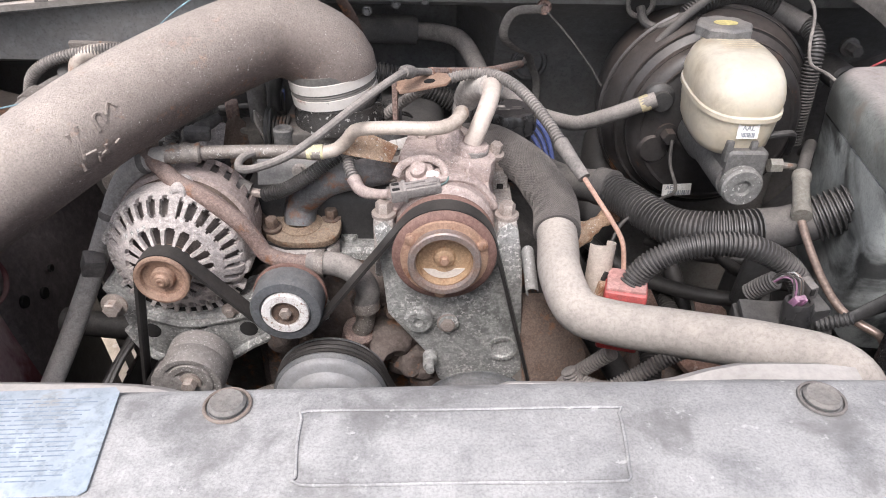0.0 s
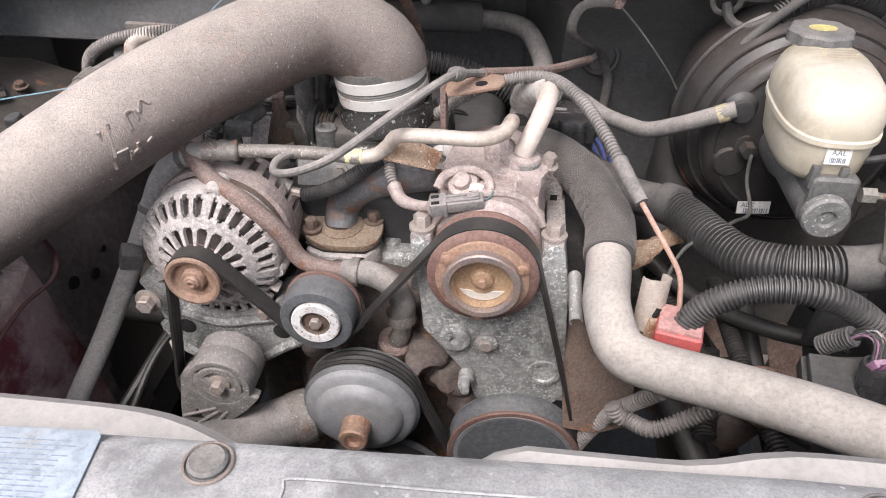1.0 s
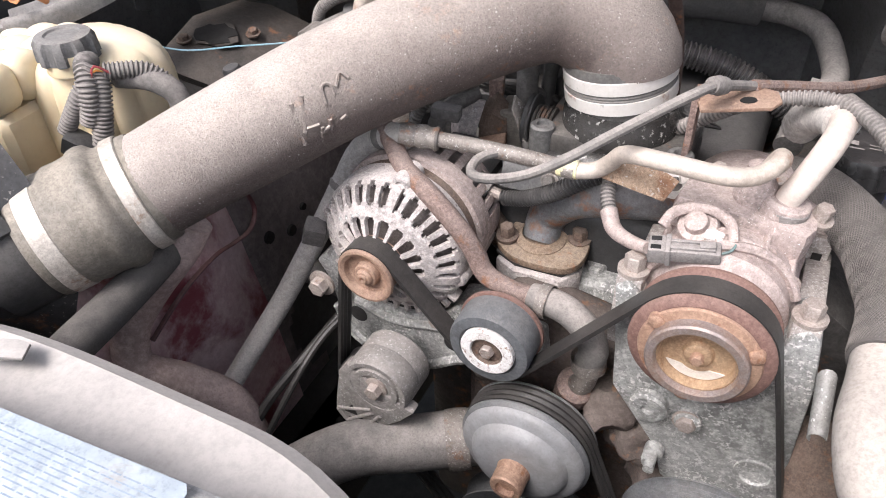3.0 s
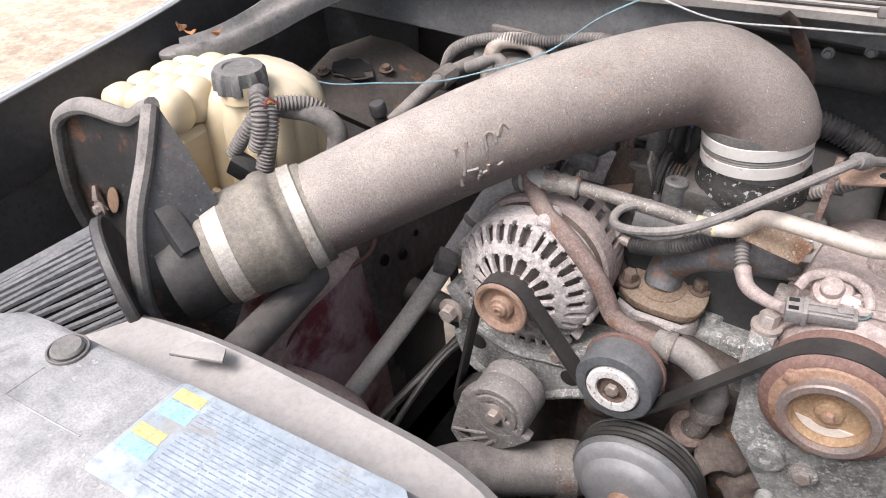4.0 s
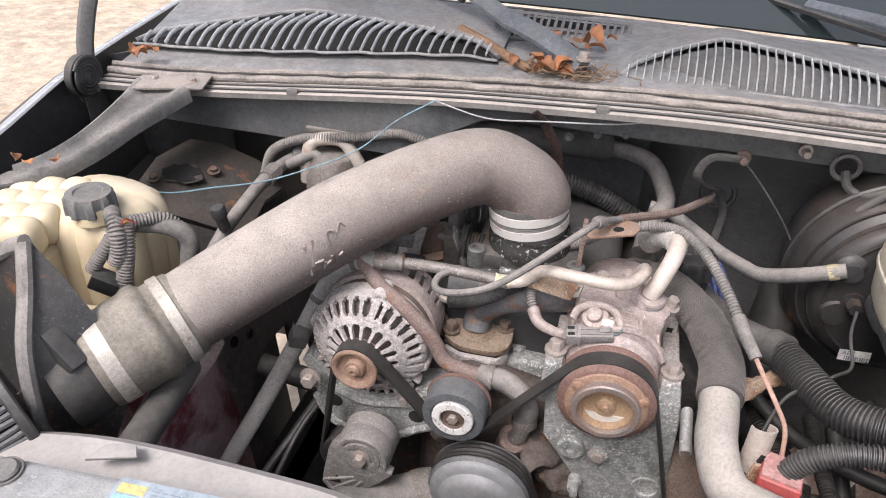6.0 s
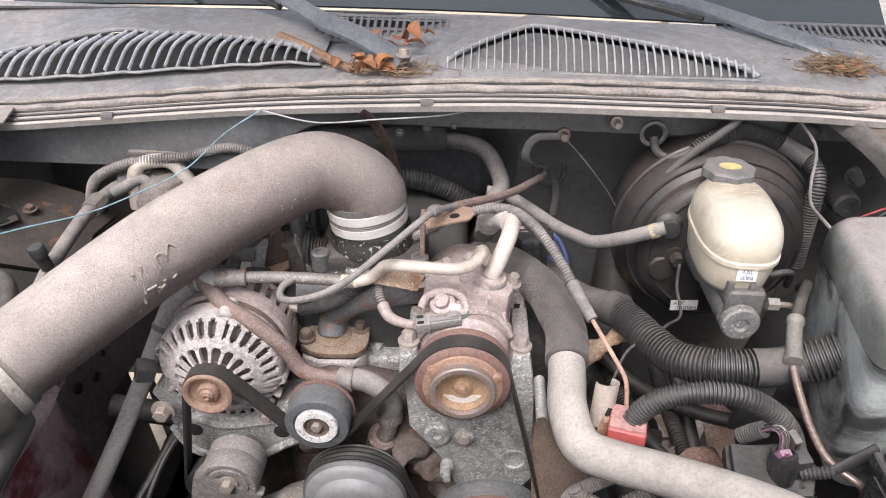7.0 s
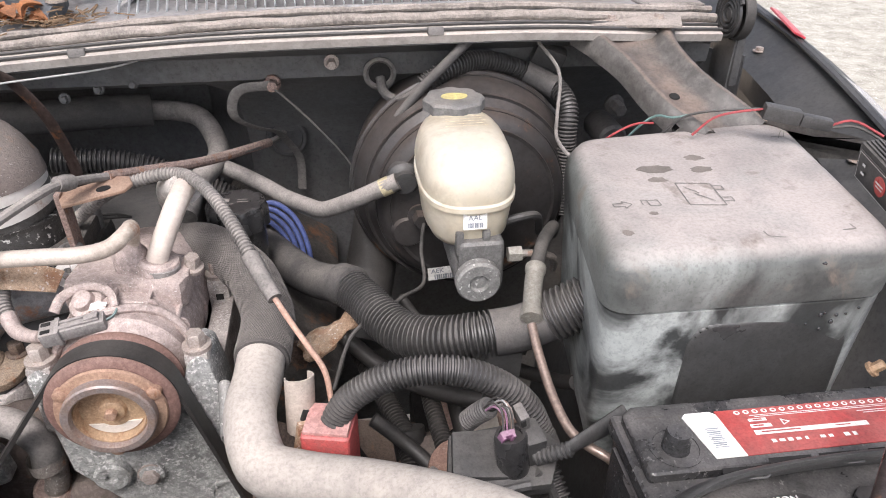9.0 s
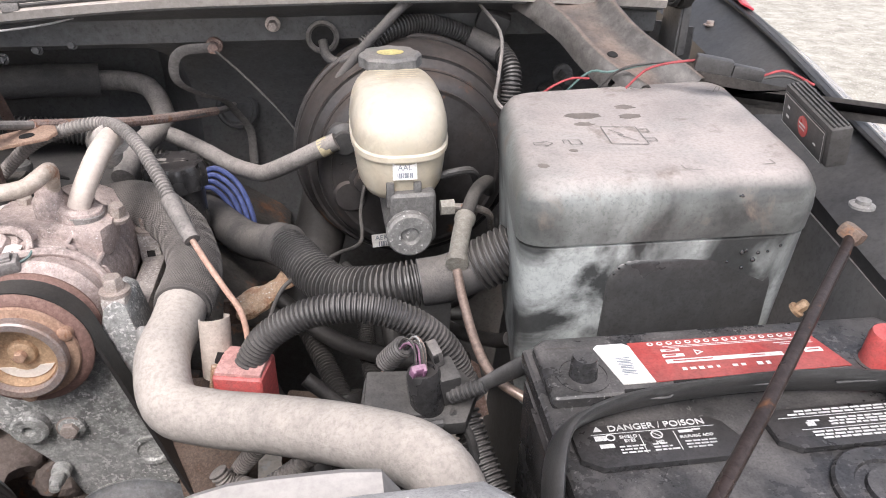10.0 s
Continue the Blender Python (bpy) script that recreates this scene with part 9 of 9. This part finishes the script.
for x0, y0, w in ((-0.073, -0.0118, 0.108), (0.064, -0.0108, 0.126)):
    part("vent_cover", slab([(-w / 2, -0.012), (-w / 2 + 0.012, -0.0215), (w / 2 - 0.014, -0.0205), (w / 2, -0.008), (w / 2 - 0.008, 0.014), (w / 2 - 0.016, 0.020), (-w / 2 + 0.006, 0.019), (-w / 2, 0.013)], 0.005, BT @ pose(x0, y0, -0.002) @ Matrix.Diagonal((1, 0.86, 1, 1)), 0.0012), "vent_black", bat, "glossy black vent cover with white warnings")
PB = BT @ pose(-0.0745, -0.0100, 0.0034) @ Matrix.Diagonal((0.92, 0.84, 1, 1))
words("DANGER / POISON", 0.0082, PB @ pose(0.004, 0.0125, 0), "print", "warning_text", bat)
part("warning_triangle", lathe([(0.0036, 0), (0.0036, 0.0003), (0, 0.0003)], PB @ pose(-0.0385, 0.0122, 0, 0, 0, 90), 3), "print", bat)
bars([(0.0, 0.0075, 0.088, 0.0007), (-0.011, -0.0045, 0.0007, 0.019), (0.0135, -0.0045, 0.0007, 0.019)], PB, "print", "warning_lines", bat)
words("SHIELD\nEYES", 0.0040, PB @ pose(-0.019, 0.0012, 0), "print", "warning_text", bat)
words("SULFURIC ACID", 0.0034, PB @ pose(0.028, -0.0015, 0), "print", "warning_text", bat)
words("NO", 0.0036, PB @ pose(0.001, -0.0045, 0), "print", "warning_text", bat)
part("no_flame_ring", lathe([(0.0042, 0), (0.0042, 0.0003), (0.0033, 0.0003), (0.0033, 0)], PB @ pose(0.001, 0.0028, 0), 24, cap=False), "print", bat)
bars([(0.0, 0.0, 0.0008, 0.0074)], PB @ pose(0.001, 0.0028, 0.0001, 0, 0, 45), "print", "no_flame_slash", bat)
part("goggle_sign", lathe([(0.0034, 0), (0.0034, 0.0003), (0.0024, 0.0003), (0.0024, 0)], PB @ pose(-0.0315, 0.0035, 0), 18, cap=False), "print", bat)
rnd = random.Random(3)
rects = []
for cx_, w_ in ((-0.020, 0.016), (0.001, 0.012), (0.028, 0.020)):
    for k in range(3):
        x, end = cx_ - w_ / 2, cx_ + w_ / 2 + rnd.uniform(-0.003, 0.002)
        while x < end:
            w = rnd.uniform(0.002, 0.0055)
            rects.append((x + w / 2, -0.0062 - 0.0030 * k, w, 0.0015))
            x += w + 0.0009
bars(rects + [(-0.0385, 0.0035, 0.008, 0.005), (-0.036, -0.0045, 0.010, 0.004), (0.022, 0.0040, 0.010, 0.0028), (0.030, 0.0050, 0.006, 0.0016)], PB, "print", "warning_print", bat, "small white warning print")
PB2 = BT @ pose(0.064, -0.0108, 0.0034) @ Matrix.Diagonal((1, 0.84, 1, 1))
rects = []
for y, x0_, x1_ in ((0.0150, -0.040, 0.05), (0.0118, -0.046, 0.05), (0.0052, -0.020, 0.028), (0.0022, -0.022, 0.030), (-0.0008, -0.022, 0.026), (-0.0075, -0.038, 0.050), (-0.0108, -0.038, 0.046), (-0.0140, -0.034, 0.040)):
    x = x0_
    while x < x1_:
        w = rnd.uniform(0.003, 0.0085)
        rects.append((x + w / 2, y, w, 0.0019))
        x += w + 0.0011
bars(rects + [(0.0, 0.0088, 0.108, 0.0007), (0.0, -0.0045, 0.088, 0.0007), (0.034, 0.002, 0.0007, 0.012), (-0.032, 0.004, 0.008, 0.002), (-0.035, 0.001, 0.006, 0.0045)], PB2, "print", "warning_print", bat, "small white warning print")
part("vent_cap", lathe([(0.036, 0), (0.036, 0.004), (0.034, 0.0055), (0.024, 0.0055), (0.023, 0.0035), (0.018, 0.0035), (0.017, 0.0065), (0, 0.0065)], BT @ pose(0.050, -0.066, -0.003), 40), "battery", bat)
part("side_fin", rbox((0.006, 0.16, 0.14), BT @ pose(-0.134, 0, -0.09), 0.002), "battery", bat)
part("edge_groove", rbox((0.004, 0.12, 0.05), BT @ pose(-0.1375, -0.01, -0.045), 0.001), "vent_black", bat)
solo("battery_tray", rbox((0.30, 0.22, 0.02), pose(0.538, 0.43, 0.985, 0, 0, ba), 0.005), "under", "black battery tray under the battery", "tray")
rod = thing("bonnet_prop_rod", (0.645, 0.52, 1.25), "rusty brown bonnet prop rod hooked to the wing", "rod")
part("rod", sweep([(0.648, 0.525, 1.277), (0.635, 0.512, 1.270), (0.60, 0.478, 1.268), (0.50, 0.38, 1.262), (0.40, 0.285, 1.255), (0.34, 0.22, 1.25)], 0.0042, 0.012, 12), "rod", rod)
part("eye", rbox((0.016, 0.018, 0.012), pose(0.650, 0.527, 1.277, 20, 20, 30), 0.004), "rust", rod, "small worn pivot block")
part("pivot_bolt", lathe([(0.0095, 0), (0.0095, 0.002), (0.0055, 0.003), (0.0055, 0.006), (0, 0.006)], pose(0.676, 0.555, 1.284), 20), "cast_light", rod)
solo("brass_fitting", hexbolt(pose(0.640, 0.548, 1.195, 20, 30), 0.0045, 0.012), "brass", "small brass fitting behind the battery", "fitting")

# ---- right wing: controller plate, plug, wires, decals ----
ctl = thing("winch_controller", (0.68, 0.65, 1.28), "black control box with a red round badge on the wing", "control box")
CT = pose(0.666, 0.632, 1.322) @ pose(0, 0, 0, 0, 0, -97) @ pose(0, 0, 0, 0, 8) @ pose(0, 0, 0, 100) @ Matrix.Diagonal((0.80, 0.86, 0.78, 1))
part("box", rbox((0.108, 0.040, 0.022), CT @ pose(0, 0.002, -0.0115), 0.003), "plastic", ctl)
part("plate", slab([(-0.047, -0.0165), (0.047, -0.0165), (0.047, 0.0165), (-0.047, 0.0165)], 0.001, CT, 0.0003), "plastic", ctl, "black printed plate with a pale border")
part("badge", lathe([(0.0105, 0), (0.0105, 0.0008), (0, 0.0008)], CT @ pose(0.0, 0, 0.001), 28), "label_red", ctl, "red round badge")
bars([(0, 0.0155, 0.092, 0.0007), (0, -0.0155, 0.092, 0.0007), (-0.046, 0, 0.0007, 0.031), (0.046, 0, 0.0007, 0.031), (-0.034, 0.005, 0.006, 0.003), (-0.034, -0.005, 0.007, 0.003), (0.030, -0.004, 0.006, 0.002), (0, 0.002, 0.015, 0.002), (0, -0.002, 0.013, 0.0016)], CT @ pose(0, 0, 0.0022), "print", "plate_print", ctl)
for k in range(4):
    part("cooling_fin", rbox((0.100, 0.0022, 0.004), CT @ pose(0, 0.022, -0.005 - 0.0046 * k, 90), 0.0005), "plastic", ctl)
plug = thing("inline_plug", (0.62, 0.74, 1.34), "black inline power plug with red and black wires", "plug")
part("plug", rbox((0.036, 0.016, 0.015), pose(0.647, 0.760, 1.340, 0, 8, -20), 0.003), "plastic", plug)
part("plug", rbox((0.030, 0.013, 0.012), pose(0.678, 0.749, 1.334, 0, 8, -20), 0.003), "plastic", plug)
for pts, m_ in (([(0.632, 0.768, 1.343), (0.605, 0.773, 1.339), (0.587, 0.780, 1.331), (0.571, 0.785, 1.312)], "wire_red"), ([(0.632, 0.774, 1.341), (0.596, 0.800, 1.331), (0.562, 0.812, 1.321), (0.547, 0.826, 1.318), (0.524, 0.832, 1.294), (0.51, 0.84, 1.26)], "wire_green"),
                ([(0.632, 0.771, 1.341), (0.600, 0.788, 1.336), (0.570, 0.802, 1.326), (0.55, 0.815, 1.30)], "rubber"), ([(0.545, 0.822, 1.312), (0.525, 0.818, 1.314), (0.505, 0.815, 1.308), (0.49, 0.82, 1.295)], "wire_red"),
                ([(0.692, 0.744, 1.332), (0.710, 0.738, 1.338), (0.728, 0.715, 1.330)], "wire_red"), ([(0.692, 0.742, 1.330), (0.710, 0.732, 1.334), (0.728, 0.710, 1.326)], "rubber")):
    part("wire", sweep(pts, 0.0013, 0.006, 8), m_, plug)
# something red mirrored in the wing, added here as a solid strip
for x, y, z, L in ((0.848, 1.085, 1.3425, 0.05),):
    solo("red_reflection", slab([(-L, -0.008), (L, -0.008), (L * 0.9, 0.010), (-L, 0.012)], 0.003, pose(x, y, z, 25, -7.5, 81), 0.001), "reflected_red", "red reflection on the glossy wing edge, built as a strip", "trim")
dec = thing("wing_decal", (0.74, 0.80, 1.33), "glossy pale decal strip with faded print on the wing edge", "decal")
DM = pose(0.822, 0.740, 1.2800, 31, -7.4, 80)
part("strip", slab([(-0.17, -0.024), (0.20, -0.024), (0.20, 0.024), (-0.17, 0.024)], 0.0008, DM, 0), "decal_dark", dec)
bars([(-0.11 + 0.009 * k, 0.004 * (k % 2) - 0.004, 0.0048, 0.006) for k in range(22)], DM @ pose(0, 0, 0.0011), "ink", "print", dec, "faded lettering, too worn to read")

# ---- leaves, twigs and straw on the cowl ----
rnd = random.Random(11)


def leaf(x, y, z, size, name="dry_leaf"):
    size *= 0.75
    bm = bmesh.new()
    rows = []
    curl = rnd.uniform(0.5, 1.4)
    tip = rnd.uniform(-0.3, 0.3)
    for i in range(7):
        t = i / 6
        wdt = math.sin(math.pi * min(1, t * 0.95 + 0.04)) ** 0.7 * 0.42
        row = []
        for j in (-1, -0.5, 0, 0.5, 1):
            row.append(((t - 0.5), j * wdt + tip * t * t, 0.22 * curl * (j * j) * wdt * 2 + 0.25 * curl * math.sin(t * 3) + rnd.uniform(-0.07, 0.07)))
        rows.append(row)
    m_ = pose(x, y, z, rnd.uniform(-35, 35), rnd.uniform(-35, 35), rnd.uniform(0, 360)) @ Matrix.Scale(size, 4)
    loft([[m_ @ Vector(p) for p in row] for row in rows], bm, thick=0.0006)
    solo(name, bm, "leaf", "curled dry orange-brown leaf on the cowl", "leaf", "dry leaves", sharp=60)


for k in range(12):
    leaf(-0.16 + rnd.uniform(-0.055, 0.055), 1.066 + rnd.uniform(-0.015, 0.02), 1.379 + rnd.uniform(0, 0.012), rnd.uniform(0.02, 0.042))
for k in range(7):
    leaf(-0.115 + rnd.uniform(-0.04, 0.05), 1.14 + rnd.uniform(-0.03, 0.04), 1.395 + rnd.uniform(0, 0.02), rnd.uniform(0.02, 0.042))
for k in range(5):
    leaf(-0.80 + rnd.uniform(-0.03, 0.03), 1.01 + rnd.uniform(-0.03, 0.03), 1.338, rnd.uniform(0.025, 0.04))
for k in range(3):
    leaf(-0.775 + rnd.uniform(-0.03, 0.03), 0.735 + rnd.uniform(-0.02, 0.02), 1.284, rnd.uniform(0.02, 0.032))
for k in range(5):
    leaf(0.565 + rnd.uniform(-0.03, 0.03), 1.115 + rnd.uniform(-0.02, 0.02), 1.396, rnd.uniform(0.02, 0.035))
solo("dry_twig", sweep([(-0.31, 1.185, 1.388), (-0.26, 1.148, 1.384), (-0.21, 1.105, 1.378), (-0.175, 1.078, 1.374)], lambda i, s, f: 0.010 - 0.004 * f, 0.01, 10), "bark", "short dry bark twig below the wiper", "twig")
bm = bmesh.new()
for k in range(620):
    c = Vector((0.560 + rnd.gauss(0, 0.026), 1.112 + rnd.gauss(0, 0.016), 1.390 + abs(rnd.gauss(0, 0.008))))
    if k % 3 == 0:
        c = Vector((-0.11 + rnd.gauss(0, 0.04), 1.07 + rnd.gauss(0, 0.014), 1.376 + abs(rnd.gauss(0, 0.006))))
    a, L = rnd.uniform(0, 6.28), rnd.uniform(0.006, 0.024)
    d = Vector((math.cos(a), math.sin(a), rnd.uniform(-0.2, 0.3))) * L
    s = Vector((-math.sin(a), math.cos(a), 0)) * 0.0007
    v = [bm.verts.new(c + e) for e in (-s, s, d + s, d - s)]
    w_ = [bm.verts.new(c + e + Vector((0, 0, 0.0012))) for e in (-s, s, d + s, d - s)]
    bm.faces.new(w_), bm.faces.new(v[::-1])
    for j in range(4):
        bm.faces.new((v[j], v[(j + 1) % 4], w_[(j + 1) % 4], w_[j]))
solo("straw_litter", bm, "straw", "dry straw and pine needle litter on the cowl", "litter", kind="stuff")

# ---- distance behind the truck ----
bm = bmesh.new()
for k in range(60):
    x, y = rnd.uniform(3.5, 12), rnd.uniform(9, 13)
    for j in range(14):
        p = Vector((x + rnd.gauss(0, 0.3), y + rnd.gauss(0, 0.2), GROUND + 0.05))
        tip = p + Vector((rnd.gauss(0, 0.08), rnd.gauss(0, 0.08), rnd.uniform(0.12, 0.4)))
        s = Vector((0.012, 0, 0))
        bm.faces.new([bm.verts.new(q) for q in (p - s, p + s, tip)])
solo("grass", bm, "grass", "patches of dry grass at the gravel's edge", "grass", kind="stuff")

# ---- clutter low in the bay and round the throttle ----
rnd = random.Random(21)
LOW = [([(0.20, 0.86, 1.04), (0.26, 0.80, 1.02), (0.33, 0.74, 1.03), (0.40, 0.70, 1.05)], 0.010, "low_rubber"),
       ([(0.22, 0.88, 1.00), (0.25, 0.80, 0.98), (0.27, 0.72, 0.97), (0.26, 0.64, 0.95)], 0.013, "low_loom"),
       ([(0.28, 0.90, 1.06), (0.31, 0.84, 1.05), (0.36, 0.80, 1.07), (0.42, 0.79, 1.10)], 0.006, "low_rubber"),
       ([(0.30, 0.86, 1.00), (0.30, 0.78, 1.00), (0.31, 0.68, 0.99), (0.33, 0.60, 0.97)], 0.011, "low_loom"),
       ([(0.23, 0.72, 1.03), (0.27, 0.70, 1.00), (0.31, 0.66, 0.98), (0.36, 0.62, 0.98)], 0.008, "low_rubber"),
       ([(0.17, 0.76, 1.02), (0.20, 0.72, 0.98), (0.24, 0.68, 0.93), (0.27, 0.62, 0.90)], 0.016, "low_rubber"),
       ([(0.34, 0.78, 1.10), (0.37, 0.75, 1.09), (0.40, 0.73, 1.11), (0.42, 0.72, 1.14)], 0.005, "low_rubber")]
for pts, r, m_ in LOW:
    if m_ == "low_loom":
        solo("low_loom", conduit(pts, r, 0.0048), "belt", "grimy black ribbed loom low in the bay", "wiring loom", "low looms")
    else:
        solo("low_hose", sweep(pts, r, 0.008, 12), m_, "grimy black hose low in the bay", "hose", "low hoses")
gear = thing("steering_gear", (0.30, 0.72, 0.86), "rusty cast steering gear low beside the frame rail", "steering gear")
part("housing", lathe([(0.045, -0.06), (0.050, -0.04), (0.050, 0.03), (0.040, 0.045), (0.024, 0.05), (0.024, 0.07), (0, 0.07)], at_axis((0.30, 0.72, 0.92), (0.1, -0.4, 1)), 28), "iron_scale", gear)
part("cap_plate", lathe([(0.034, 0), (0.034, 0.008), (0.028, 0.012), (0, 0.013)], at_axis((0.315, 0.66, 1.0), (0.1, -0.5, 1)), 24), "scrap", gear, "dusty brown cap")
part("side_lug", rbox((0.05, 0.04, 0.05), pose(0.35, 0.74, 0.93, 10, 20, 15), 0.012, seg=3), "rust", gear)
part("bolt", hexbolt(at_axis((0.27, 0.68, 0.955), (-0.2, -0.5, 1)), 0.010, 0.016), "rust", gear)

# rough castings on the front of the engine
for x, y, z, r in ((-0.06, 0.735, 0.985, 0.030), (-0.015, 0.74, 1.015, 0.024), (-0.185, 0.735, 1.0, 0.026), (-0.03, 0.735, 0.95, 0.028), (0.0, 0.745, 0.91, 0.035)):
    bm = bmesh.new()
    bmesh.ops.create_icosphere(bm, subdivisions=3, radius=r)
    for v in bm.verts:
        v.co = v.co * (1 + 0.45 * noise.noise(v.co * 45 + Vector((x * 50, 0, z * 40))) + 0.12 * noise.noise(v.co * 160)) + Vector((x, y - 0.030, z))
    part("cast_lump", bm, "iron_scale", engine, "scaly brown casting")
for x, z in ((-0.055, 1.03), (-0.015, 0.985), (-0.165, 0.985)):
    part("cover_bolt", hexbolt(front(x, 0.705, z), 0.007, 0.012), "rust", engine)

# small fittings round the throttle body
thr = thing("vacuum_fitting", (-0.2, 0.80, 1.16), "black plastic vacuum tee with short hoses beside the throttle", "fitting")
part("tee", sweep([(-0.225, 0.815, 1.165), (-0.20, 0.808, 1.168), (-0.178, 0.802, 1.166)], 0.0075, 0.005, 12), "plastic", thr)
part("branch", sweep([(-0.20, 0.808, 1.168), (-0.203, 0.815, 1.188), (-0.212, 0.825, 1.205)], 0.006, 0.005, 12), "rubber", thr)
part("nut", lathe([(0.0095, -0.004), (0.0095, 0.004), (0, 0.004)], at_axis((-0.188, 0.805, 1.167), (1, -0.3, 0)), 6), "bolt", thr)
for k, (x, y, z) in enumerate(((-0.335, 0.835, 1.185), (-0.30, 0.87, 1.175), (-0.175, 0.93, 1.20), (-0.065, 0.90, 1.205))):
    p = thing("sensor_plug", (x, y, z - 0.015), "small black sensor plug with two wires", "connector", "sensor plugs")
    a = (20, -35, 70, 10)[k]
    part("plug", rbox((0.024, 0.016, 0.018), pose(x, y, z, 8, 6, a), 0.003), "plastic", p)
    part("latch", rbox((0.010, 0.006, 0.004), pose(x, y, z, 8, 6, a) @ pose(0, -0.004, 0.010), 0.001), "plastic_grey", p)
    for j in (-1, 1):
        part("wire", sweep([(x, y + 0.004 * j, z - 0.002), (x + 0.02, y + 0.02 + 0.004 * j, z - 0.012), (x + 0.028, y + 0.05, z - 0.03)], 0.0016, 0.006, 6), "rubber", p)
for k in range(3):
    solo("ignition_lead", sweep([(-0.335 + 0.02 * k, 0.95, 1.15), (-0.33 + 0.025 * k, 0.91, 1.195), (-0.30 + 0.03 * k, 0.89, 1.205 + 0.004 * k), (-0.25 + 0.03 * k, 0.915, 1.185), (-0.22 + 0.02 * k, 0.95, 1.15)], 0.0042, 0.007, 8), "rubber", "ignition lead arching under the intake tube", "cable", "ignition leads")
